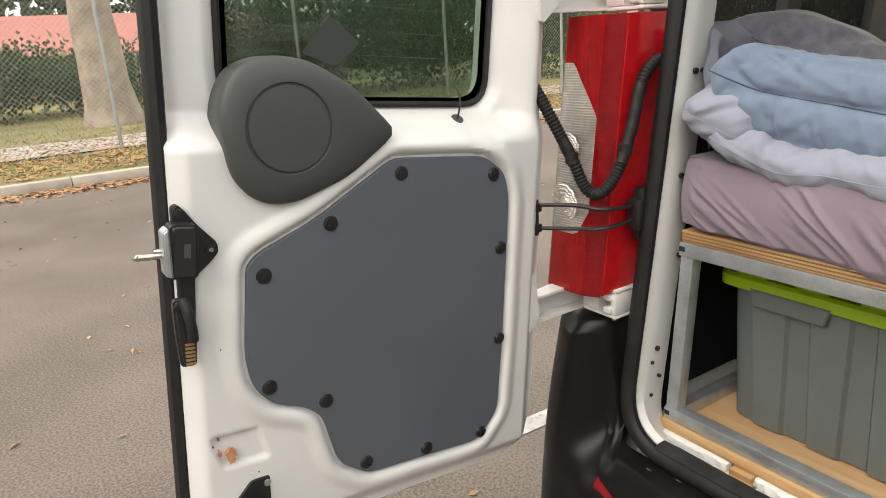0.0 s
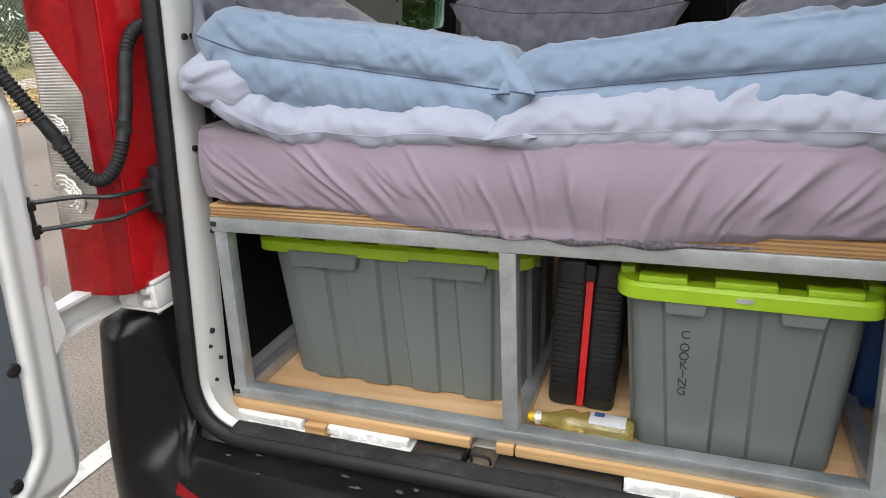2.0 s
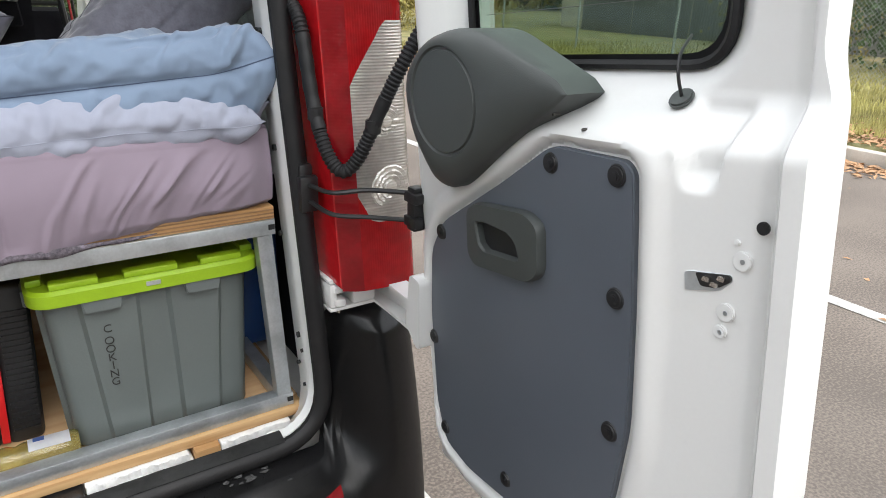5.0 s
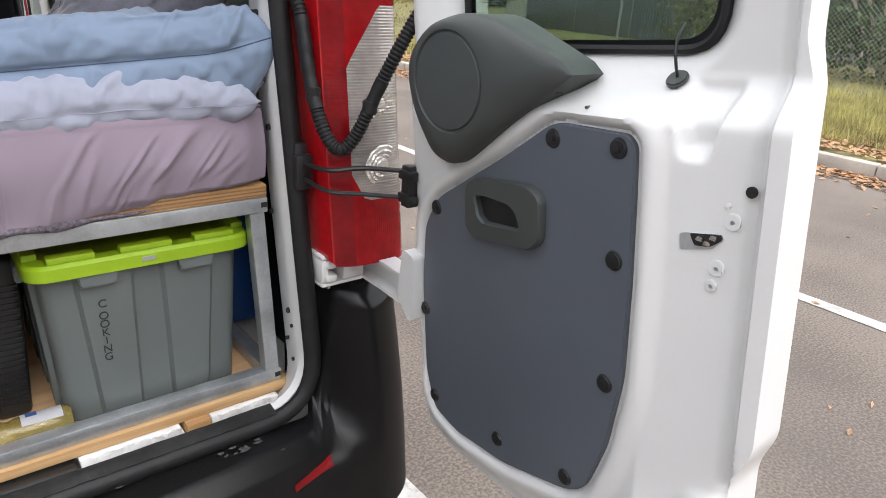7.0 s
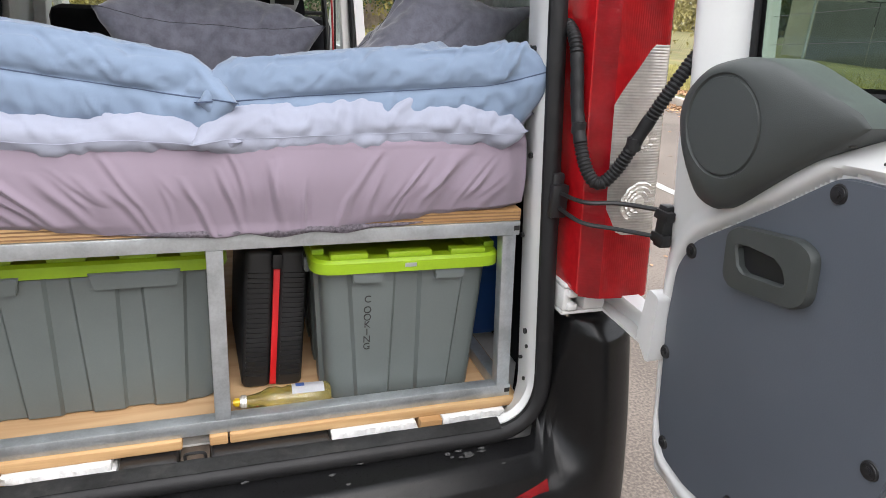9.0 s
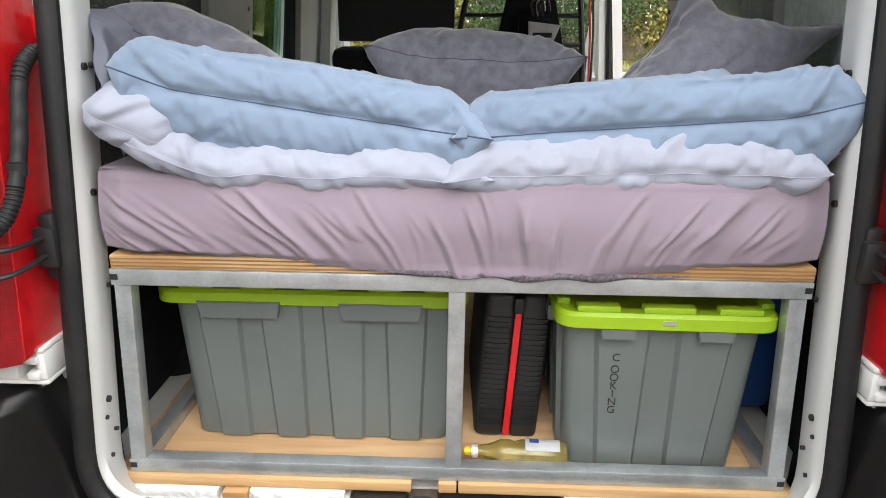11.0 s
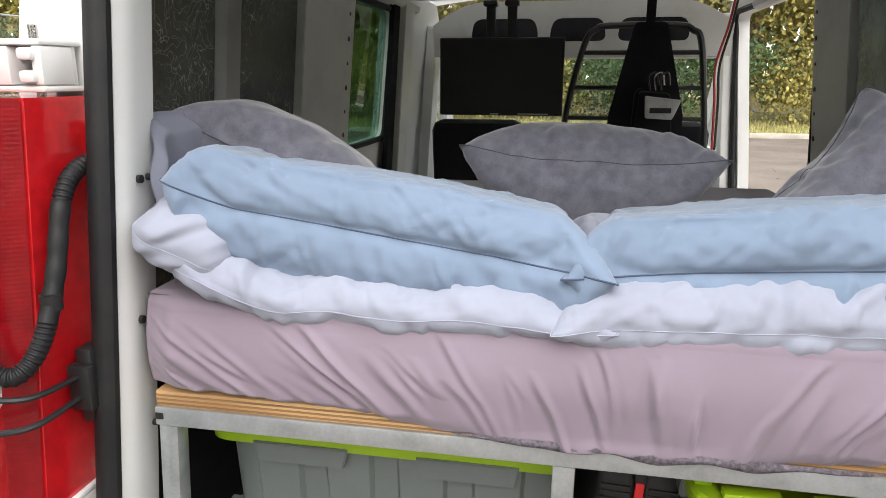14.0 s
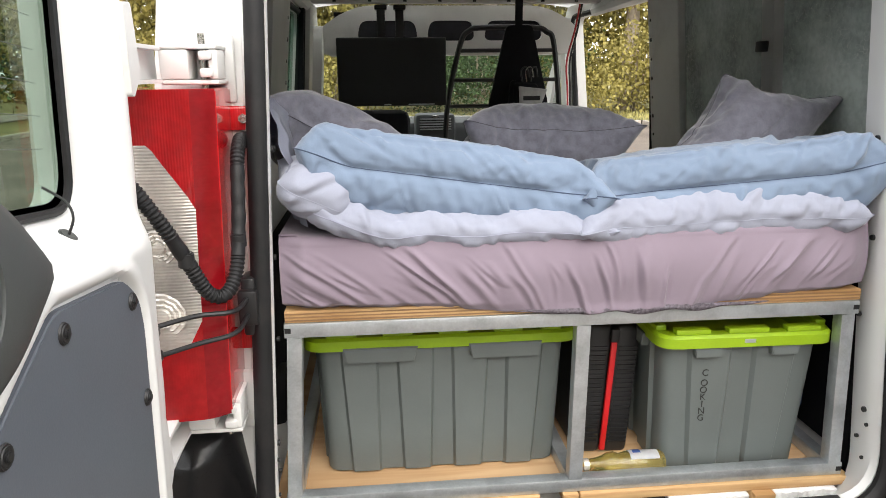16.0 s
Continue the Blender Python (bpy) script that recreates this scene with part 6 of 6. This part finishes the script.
def bottle():
    b = thing("oil_bottle", "clear bottle of yellow oil with a yellow cap, lying down", "bottle", (0.052, 0.045, 0.6485), (0, 90, -2))
    prof = [(0.0, 0.0), (0.012, 0.001), (0.014, 0.016), (0.018, 0.03), (0.025, 0.045), (0.026, 0.06), (0.022, 0.072), (0.026, 0.085), (0.027, 0.165), (0.022, 0.172), (0.0, 0.172)]
    bm = surface(lambda a, c: (lambda r, z: Vector((r * math.cos(2 * math.pi * a), r * math.sin(2 * math.pi * a), z)))(*prof[round(c * (len(prof) - 1))]), 24, len(prof), True)
    bmesh.ops.remove_doubles(bm, verts=bm.verts, dist=1e-5)
    bmesh.ops.recalc_face_normals(bm, faces=bm.faces)
    m = mat("yellow_oil_in_plastic", (0.62, 0.56, 0.20), 0.06, var=0.15, scale=30, bump=0.0)
    m.node_tree.nodes["Principled BSDF"].inputs["Transmission Weight"].default_value = 0.85
    part("bottle_body", bm, m, b)
    bm = bmesh.new()
    cyl(bm, (0, 0, -0.012), (0, 0, 1), 0.014, 0.014, 18, bevel=0.002)
    part("collar", bm, CLEARLENS, b, "clear cap collar")
    bm = bmesh.new()
    cyl(bm, (0, 0, -0.026), (0, 0, 1), 0.009, 0.015, 18, bevel=0.003)
    part("cap", bm, mat("yellow_plastic", (0.75, 0.5, 0.01), 0.35), b, "yellow cap")
    bm = surface(lambda a, c: Vector((0.0277 * math.cos(1.9 + 2.0 * a), 0.0277 * math.sin(1.9 + 2.0 * a), 0.092 + 0.066 * c)), 16, 2)
    bmesh.ops.solidify(bm, geom=bm.faces[:], thickness=0.0004)
    lb = part("bottle_label", bm, mat("white_label", (0.75, 0.76, 0.8), 0.5), b, "white label")
    bm = surface(lambda a, c: Vector((0.0284 * math.cos(2.5 + 0.8 * a), 0.0284 * math.sin(2.5 + 0.8 * a), 0.10 + 0.018 * c)), 8, 2)
    bmesh.ops.solidify(bm, geom=bm.faces[:], thickness=0.0003)
    part("print_bar", bm, mat("blue_print", (0.08, 0.15, 0.45), 0.5), b)


bottle()
bb = thing("water_container", "blue plastic water container beside the tote", "container", (0.655, 0.42, 0.622))
BLUEP = mat("blue_plastic", (0.012, 0.055, 0.19), 0.45)
part("container_body", boxes((-0.055, 0.055, -0.16, 0.2, 0.0, 0.335), bevel=0.025), BLUEP, bb)
part("print_label", boxes((-0.057, -0.054, -0.1, -0.02, 0.10, 0.16)), FOAM, bb, "white printed label")


# ---- bedding ----
def pull(P, a, b, rest, k, shrink=1.0):
    """Moves two sets of points of a cloth towards their rest distance."""
    d = P[b] - P[a]
    n = np.sqrt((d * d).sum(-1)) + 1e-9
    c = (np.where(n > rest, k, k * shrink) * 0.5 * (1 - rest / n))[..., None] * d
    P[a] += c
    P[b] -= c


def stuffed(L, W, H, nx, ny, seed, rounds=(130, 70), bend=0.06, fill=0.62, ease=0.05, slant=0.6, up=1.0, down=1.0):
    """Two sheets of cloth sewn round the edge and filled until they reach a volume: (2, nx, ny, 3) points."""
    rng = np.random.default_rng(seed)
    P = None
    S = slice
    for lev, it in enumerate(rounds):
        mx, my = (nx, ny) if lev == len(rounds) - 1 else (nx // 3, ny // 3)
        dx, dy = L / (mx - 1), W / (my - 1)
        if P is None:
            U, V = np.meshgrid(np.linspace(-1, 1, mx), np.linspace(-1, 1, my), indexing="ij")
            z = 0.12 * H * (1 - U ** 4) * (1 - V ** 4)
            P = np.stack([np.stack([U * L / 2, V * W / 2, s * z], -1) for s in (1, -1)])
        else:
            ox, oy = P.shape[1:3]
            iu, iv = np.linspace(0, ox - 1, mx), np.linspace(0, oy - 1, my)
            a, b = np.minimum(iu.astype(int), ox - 2), np.minimum(iv.astype(int), oy - 2)
            fu, fv = (iu - a)[None, :, None, None], (iv - b)[None, None, :, None]
            P = (P[:, a][:, :, b] * (1 - fu) * (1 - fv) + P[:, a + 1][:, :, b] * fu * (1 - fv) + P[:, a][:, :, b + 1] * (1 - fu) * fv + P[:, a + 1][:, :, b + 1] * fu * fv)
        P[..., 2] += rng.normal(0, 0.05 * dx, P.shape[:3])
        diag = math.hypot(dx, dy) * (1 + 0.7 * ease)
        edge = lambda m: 1 + ease * np.clip(np.minimum(np.arange(m), np.arange(m)[::-1]) / (0.06 * m), 0, 1)
        rest = {1: dx * edge(my)[None, None, :], 2: dy * edge(mx)[None, :, None]}
        if lev:
            # the first slack gathers along slanting lines
            wave = np.array([[noise.noise(Vector((P[0, i, j, 0] * 16 + slant * P[0, i, j, 1] * 22 + seed, P[0, i, j, 1] * 5 - slant * P[0, i, j, 0] * 4, 0))) for j in range(my)] for i in range(mx)])
            inner = np.minimum(1, 8 * (1 - np.abs(np.linspace(-1, 1, mx)))[:, None]) * np.minimum(1, 8 * (1 - np.abs(np.linspace(-1, 1, my)))[None, :])
            P[0, ..., 2] += 0.003 * wave * inner
            P[1, ..., 2] += 0.003 * wave[::-1] * inner
        Q = P.copy()
        goal = fill * H * L * W
        for k in range(it):
            move = (P - Q) * 0.86
            Q = P.copy()
            n = np.cross(np.gradient(P, dx, axis=1), np.gradient(P, dy, axis=2))
            n[1] *= -1
            thick = P[0, ..., 2] - P[1, ..., 2]
            vol = float((thick * n[0, ..., 2]).sum()) * dx * dy
            p = 0.22 * dx * max(-0.3, min(1.0, 6 * (1 - vol / goal)))
            P += move + p * n
            for _ in range(2):
                for ax in (1, 2):
                    m = P.shape[ax]
                    for o in (0, 1):
                        lo, hi = [S(None)] * 3, [S(None)] * 3
                        lo[ax], hi[ax] = S(o, m - 1, 2), S(o + 1, m, 2)
                        pull(P, tuple(lo), tuple(hi), rest[ax], 0.95)
                for o in (0, 1):
                    pull(P, (S(None), S(o, mx - 1, 2), S(0, -1)), (S(None), S(o + 1, mx, 2), S(1, None)), diag, 0.35)
                    pull(P, (S(None), S(o, mx - 1, 2), S(1, None)), (S(None), S(o + 1, mx, 2), S(0, -1)), diag, 0.35)
                st = 3
                for o in range(st):
                    pull(P, (S(None), S(o, mx - st, 2 * st)), (S(None), S(o + st, mx, 2 * st)), st * dx, bend * 0.4, 2.0)
                    pull(P, (S(None), S(None), S(o, my - st, 2 * st)), (S(None), S(None), S(o + st, my, 2 * st)), st * dy, bend * 0.4, 2.0)
            for e in ((S(None), 0), (S(None), -1), (S(None), S(None), 0), (S(None), S(None), -1)):
                P[e] = P[e].mean(0, keepdims=True)
            gap = np.maximum(0, 0.002 - (P[0, ..., 2] - P[1, ..., 2]))
            gap[0] = gap[-1] = 0
            gap[:, 0] = gap[:, -1] = 0
            P[0, ..., 2] += gap / 2
            P[1, ..., 2] -= gap / 2
    # a light smoothing takes the single-cell jitter out
    for _ in range(1):
        A = P.copy()
        A[:, 1:-1, 1:-1] = 0.5 * P[:, 1:-1, 1:-1] + 0.125 * (P[:, 2:, 1:-1] + P[:, :-2, 1:-1] + P[:, 1:-1, 2:] + P[:, 1:-1, :-2])
        P = A
    P[0, ..., 2] *= up
    P[1, ..., 2] *= down
    return P


def creased(P, L, W, seed, count, size, height, slant, front=0.6):
    """Folds laid over both sheets: ridges with a hollow beside them, thickest near the front seam."""
    rng = random.Random(seed)
    nx, ny = P.shape[1:3]
    U, V = np.meshgrid(np.linspace(-L / 2, L / 2, nx), np.linspace(-W / 2, W / 2, ny), indexing="ij")
    N = np.cross(np.gradient(P, axis=1), np.gradient(P, axis=2))
    N /= np.linalg.norm(N, axis=-1, keepdims=True) + 1e-9
    N[1] *= -1
    rim = np.minimum(np.minimum(U + L / 2, L / 2 - U), np.minimum(V + W / 2, W / 2 - V))
    rim = np.clip(rim / 0.012, 0, 1)
    out = P.copy()
    for s in (0, 1):
        F = np.zeros_like(U)
        for k in range(count):
            near = rng.random() < front
            cx = rng.uniform(-0.5, 0.5) * L
            cy = -W / 2 + (rng.uniform(0.0, 0.09) if near else rng.uniform(0.05, 0.9) * W)
            g = slant * (1 if s == 0 else -1) * rng.uniform(0.5, 1.4) + rng.uniform(-0.35, 0.35)
            dx, dy = math.sin(g), math.cos(g)
            w = size * rng.uniform(0.5, 1.5)
            l = rng.uniform(4, 10) * size * (1 if near else 1.5)
            a = height * rng.uniform(0.3, 1.0)
            t = (U - cx) * dx + (V - cy) * dy
            d = (U - cx) * dy - (V - cy) * dx + rng.uniform(-2.0, 2.0) * t * t
            h = rng.choice((-1, 1))
            F += a * np.exp(-(t / l) ** 4) * (np.exp(-(d / w) ** 2) - 0.55 * np.exp(-((d + h * 1.5 * w) / (1.1 * w)) ** 2) + 0.3 * np.exp(-((d - h * 3 * w) / (2.4 * w)) ** 2))
        out[s] += N[s] * (F * rim)[..., None]
    return out


def bag(L, W, H, nx, ny, seed, count, size, height, slant, front=0.6, **more):
    return creased(stuffed(L, W, H, nx, ny, seed, slant=slant, **more), L, W, seed, count, size, height, slant, front)


def sewn(name, P, material, seam, label, cat, loc, rot, group="", warp=None, bead=0.0011, parent=None):
    """A stuffed cover as one mesh, with its stitched seam."""
    nx, ny = P.shape[1:3]
    if parent is None:
        t = thing(name, label, cat, loc, rot if len(rot) == 3 else (0, 0, 0), group)
        M = Matrix.Identity(4)
    else:
        t, M = parent, pose(*loc, *rot)
    if len(rot) == 2:
        ex, ey = Vector(rot[0]).normalized(), Vector(rot[1]).normalized()
        M = Matrix((ex, ey, ex.cross(ey).normalized())).transposed().to_4x4()
    if warp:
        P = warp(P)
    R = np.array(M)
    P = P @ R[:3, :3].T + R[:3, 3]
    top = np.arange(nx * ny).reshape(nx, ny)
    low = top.copy()
    low[1:-1, 1:-1] = nx * ny + np.arange((nx - 2) * (ny - 2)).reshape(nx - 2, ny - 2)
    quads = []
    for g, flip in ((top, False), (low, True)):
        q = np.stack([g[:-1, :-1], g[1:, :-1], g[1:, 1:], g[:-1, 1:]], -1).reshape(-1, 4)
        quads.append(q[:, ::-1] if flip else q)
    me = bpy.data.meshes.new(name)
    me.from_pydata(np.concatenate([P[0].reshape(-1, 3), P[1, 1:-1, 1:-1].reshape(-1, 3)]).tolist(), [], np.concatenate(quads).tolist())
    me.materials.append(material)
    me.shade_smooth()
    cover = new("cover" if parent is None else name, me)
    cover.parent = t
    rim = [P[0, i, 0] for i in range(nx)] + [P[0, -1, j] for j in range(1, ny)] + [P[0, i, -1] for i in range(nx - 2, -1, -1)] + [P[0, 0, j] for j in range(ny - 2, 0, -1)]
    bm = bmesh.new()
    sweep(bm, [Vector(q) for q in rim], circle(bead, 5), closed=True)
    part("seam", bm, seam, t if parent is None else cover, "stitched edge seam")
    return t


def blunt(L, amount, side=0):
    """A warp that draws the ends of a cover's front edge back, so that its corners are round."""
    def fn(P):
        end = min(0.075, L / 3)
        k = np.clip(((np.abs(P[..., 0]) if side == 0 else side * P[..., 0]) - (L / 2 - end)) / end, 0, 1)
        Q = P.copy()
        Q[..., 1] += amount * k * k * np.clip(-P[..., 1] / (0.3 * L if L < 0.3 else 0.12), 0, 1)
        Q[..., 0] -= np.sign(P[..., 0]) * 0.25 * amount * k * k
        return Q
    return fn


def rumpled(x0, x1, amount, seed, side, back):
    """A warp that raises one end of a cover and lets its edges wander."""
    up, ends = lift(x0, x1, amount), blunt(0.62, back, side)

    def fn(P):
        Q = up(ends(P))
        n = np.array([[(noise.noise(Vector((x * 10 + seed, y * 5, 1))), noise.noise(Vector((x * 19 + seed, y * 7, 5))), noise.noise(Vector((x * 9 + seed, 0, 8)))) for x, y in row] for row in P[0, :, :, :2].tolist()])
        Q[..., 2] += (0.005 * n[..., 0] + 0.0015 * n[..., 1])[None]
        Q[..., 1] += (0.007 * n[..., 2] + 0.002 * n[..., 1])[None]
        return Q
    return fn


def lift(x0, x1, amount):
    """A warp that raises a cover from x0 towards x1."""
    def fn(P):
        k = np.clip((P[..., 0] - x0) / (x1 - x0), 0, 1)
        P = P.copy()
        P[..., 2] += amount * k * k * (3 - 2 * k)
        return P
    return fn


def fitted_sheet():
    """The front and top of the mattress cover, with folds drawn down towards the middle of its lower edge."""
    nx, nt, nf = 560, 24, 120
    zt, zb, yf, r = 1.210, 1.064, -0.022, 0.020
    x = np.linspace(-0.590, 0.602, nx)[:, None]
    rows = []
    for b in np.linspace(0, 1, nt):
        rows.append((0.60 + (yf + r - 0.60) * b, zt, 0, 1, 0.0))
    for q in np.linspace(0, math.pi / 2, 9)[1:]:
        rows.append((yf + r - r * math.sin(q), zt - r + r * math.cos(q), -math.sin(q), math.cos(q), 0.0))
    for q in np.linspace(0, 1, nf)[1:]:
        rows.append((yf - 0.011 * math.sin(q * math.pi), zt - r + (zb - zt + r) * q, -1, 0, q))
    Y, Z, NY, NZ, Q = (np.array(c)[None, :] for c in zip(*rows))
    X = x + 0 * Y
    h = Z - zb
    rng = random.Random(12)
    F = np.zeros_like(X)
    for k in range(50):
        xb = -0.62 + 1.12 * (k + rng.uniform(-0.6, 1.6)) / 50
        s = float(np.interp(xb, [-0.62, -0.35, -0.10, 0.08, 0.20, 0.46], [-1.9, -1.55, -0.8, -0.15, 0.45, 1.0])) + rng.uniform(-0.22, 0.22)
        mid = math.exp(-((xb - 0.08) / 0.28) ** 2)
        w, a = rng.uniform(0.003, 0.009) * (1.2 - 0.3 * mid), rng.uniform(0.0025, 0.0075)
        h0, h1 = rng.uniform(-0.04, 0.03 + 0.02 * mid), rng.uniform(0.05, 0.13)
        if k % 7 == 3:
            a, w, h1 = a * 1.2, w * 1.5, 0.155
        bow = rng.uniform(-2.5, 2.5)
        d = (X - (xb + s * h + bow * (h - 0.07) ** 2)) / math.sqrt(1 + s * s)
        side = 1 if s < 0 else -1
        fade = np.clip((h - h0) / 0.03, 0, 1) * np.clip((h1 - h) / 0.05, 0, 1)
        F += a * fade * (np.exp(-(d / w) ** 2) - 0.55 * np.exp(-((d + side * 1.5 * w) / (1.1 * w)) ** 2) + 0.35 * np.exp(-((d - side * 3.0 * w) / (2.4 * w)) ** 2))
    low = np.array([[noise.noise(Vector((u * 5, v * 6, 3))) for v in h[0, ::6]] for u in x[::8, 0]])
    iu, iv = np.minimum(np.arange(nx) // 8, low.shape[0] - 1), np.minimum(np.arange(h.shape[1]) // 6, low.shape[1] - 1)
    big = low[iu][:, iv]
    for _ in range(12):
        big[1:-1] = (big[:-2] + big[2:] + 2 * big[1:-1]) / 4
        big[:, 1:-1] = (big[:, :-2] + big[:, 2:] + 2 * big[:, 1:-1]) / 4
    ends = np.clip((X + 0.590) / 0.05, 0, 1) * np.clip((0.602 - X) / 0.05, 0, 1)
    ends = ends * ends * (3 - 2 * ends)
    F = F * np.where(Q > 0, np.clip(Q / 0.12, 0, 1), 0) * (0.25 + 0.75 * ends) * np.clip((0.60 - X) / 0.10, 0.15, 1) + 0.004 * big
    sag = np.clip((Q - 0.7) / 0.3, 0, 1)
    sag = sag * sag * (3 - 2 * sag)
    tuck = np.clip((Q - 0.88) / 0.12, 0, 1)
    wave = np.array([noise.noise(Vector((u * 22, 0, 0))) for u in x[:, 0]])[:, None]
    Y = Y + NY * F + 0.018 * (1 - ends) * (NY != 0) + tuck * tuck * (3 - 2 * tuck) * (0.026 - 0.032 * np.exp(-((X - 0.07) / 0.36) ** 2))
    Z = Z + NZ * F - sag * (0.024 * np.exp(-((X - 0.07) / 0.34) ** 2) + 0.006 * wave * ends)
    V = np.stack([X, Y, Z], -1)
    g = np.arange(V.shape[0] * V.shape[1]).reshape(V.shape[:2])
    me = bpy.data.meshes.new("fitted_sheet")
    me.from_pydata(V.reshape(-1, 3).tolist(), [], np.stack([g[:-1, :-1], g[:-1, 1:], g[1:, 1:], g[1:, :-1]], -1).reshape(-1, 4).tolist())
    me.materials.append(SHEET)
    me.shade_smooth()
    ob = new("fitted_sheet", me)
    ob.parent = mattress
    tagged(ob, "creased mauve fitted sheet")


mattress = thing("mattress", "mattress in a creased mauve fitted sheet on the bed board", "mattress")
fitted_sheet()
part("mattress_core", boxes((-0.560, 0.58, 0.012, 1.27, 1.0625, 1.196), bevel=0.02), SHEET, mattress)
HEM = mat("dark_woven_underlay", (0.2, 0.175, 0.205), 0.9, var=0.5, scale=160, bump=0.3, bscale=500)
bm = surface(lambda a, b: Vector((-0.14 + 0.53 * a, -0.026 - 0.004 * math.sin(b * 3), 1.050 - b * (0.020 * math.sin(math.pi * a) ** 0.6 * (0.75 + 0.35 * noise.noise(Vector((a * 9, 1, 2))))))), 80, 6)
bmesh.ops.solidify(bm, geom=bm.faces[:], thickness=0.003)
part("underlay_hem", bm, HEM, mattress, "dark patterned underlay hem")

# two blue pillows
sewn("pillow", bag(0.645, 0.44, 0.150, 150, 100, 3, 56, 0.0085, 0.0042, -0.7, up=0.95, down=1.2), BLUE, THREAD, "plump pale blue pillow on the duvet", "pillow", (-0.262, 0.165, 1.284), (-9, 8.5, 2), "blue pillows", lambda P: lift(-0.18, -0.32, 0.022)(blunt(0.64, 0.05, -1)(P)), 0.0013)
sewn("pillow", bag(0.665, 0.44, 0.150, 150, 100, 8, 56, 0.0085, 0.0042, 0.7, up=0.95, down=1.2), BLUE, THREAD, "plump pale blue pillow on the duvet", "pillow", (0.330, 0.165, 1.266), (-8, -4.5, -3), "blue pillows", lambda P: lift(0.18, 0.33, 0.022)(blunt(0.66, 0.03, 1)(P)), 0.0013)


def propped(corner, ex, ey, L, W):
    """Where a cushion's middle lies when its upper left corner is at a place."""
    a, b = Vector(ex).normalized(), Vector(ey).normalized()
    return Vector(corner) + a * L / 2 - b * W / 2


sewn("cushion", bag(0.41, 0.40, 0.14, 80, 80, 1, 14, 0.014, 0.004, 0.5), GREY, GREYTHREAD, "soft grey velvet cushion leaning on the side wall", "cushion", (-0.485, 0.33, 1.328), (-14, 27, 4), "grey cushions")
sewn("cushion", bag(0.475, 0.40, 0.16, 90, 76, 5, 14, 0.014, 0.004, 0.5), GREY, GREYTHREAD, "soft grey velvet cushion standing behind the pillows", "cushion", (0.022, 0.51, 1.298), (-28, 2.5, 3), "grey cushions")
REX, REY = (0.92, 0.10, -0.14), (0.64, 0.22, 0.66)
sewn("cushion", bag(0.37, 0.35, 0.13, 76, 72, 9, 14, 0.014, 0.004, 0.5), GREY, GREYTHREAD, "soft grey velvet cushion propped against the side wall", "cushion", propped((0.428, 0.32, 1.505), REX, REY, 0.37, 0.35), (REX, REY), "grey cushions")

# duvet: two folded halves, a fold at the far end, a crumpled corner and the end pushed up beside the opening
duvet = thing("duvet", "folded pale lilac duvet rumpled along the mattress edge", "duvet")
LILACSEAM = cloth("grey_lilac_hem", (0.30, 0.31, 0.40))
sewn("folded_half", bag(0.645, 0.43, 0.050, 170, 90, 4, 38, 0.011, 0.0042, -0.6, 0.7, ease=0.05), DUVET, LILACSEAM, "", "", (-0.262, 0.166, 1.228), (6, 0, 0.5), warp=rumpled(-0.10, -0.30, 0.058, 3.0, -1, 0.07), bead=0.0008, parent=duvet)
sewn("folded_half", bag(0.61, 0.43, 0.062, 170, 90, 6, 38, 0.011, 0.0045, 0.6, 0.7, ease=0.05), DUVET, DUVET, "", "", (0.288, 0.160, 1.236), (6, -1.5, 0), warp=rumpled(5.0, 6.0, 0.0, 9.0, 1, 0.02), bead=0.0008, parent=duvet)
sewn("end_fold", bag(0.18, 0.40, 0.07, 50, 90, 7, 14, 0.011, 0.0045, 0.5, 0.7, ease=0.05), DUVET, DUVET, "", "", (0.530, 0.19, 1.246), (0, -4, 0), bead=0.0008, parent=duvet)
sewn("crumpled_corner", bag(0.17, 0.17, 0.085, 70, 70, 11, 9, 0.011, 0.0045, 0.6, 0.4, ease=0.06), DUVET, DUVET, "", "", (-0.520, 0.024, 1.294), (12, 26, 12), warp=blunt(0.17, 0.045), bead=0.0008, parent=duvet)


def crest(x, y, z, sharp=2.0):
    """Sharp-crested noise: 1 on thin lines, falling away on both sides."""
    return max(0.0, 1 - sharp * abs(noise.noise(Vector((x, y, z)))))


def raised_at(a, b):
    """The duvet's end, pushed up against the side of the opening."""
    y = -0.02 + 0.34 * a
    top = 1.335 + 0.125 * smooth01(0.0, 0.30, a) - 0.03 * smooth01(0.6, 1.0, a)
    z = 1.23 + (top - 1.23) * b
    x = -0.545 - 0.035 * smooth01(0.0, 0.35, a) - 0.05 * (z - 1.3) + 0.012 * noise.noise(Vector((y * 8, z * 5, 4))) + 0.010 * crest(y * 14 + z * 6, z * 5, 3, 2.2) - 0.02 * smooth01(0.85, 1.0, b)
    return Vector((x, y, z))


bm = surface(raised_at, 90, 60)
bmesh.ops.solidify(bm, geom=bm.faces[:], thickness=0.016)
part("raised_edge", bm, DUVET, duvet)
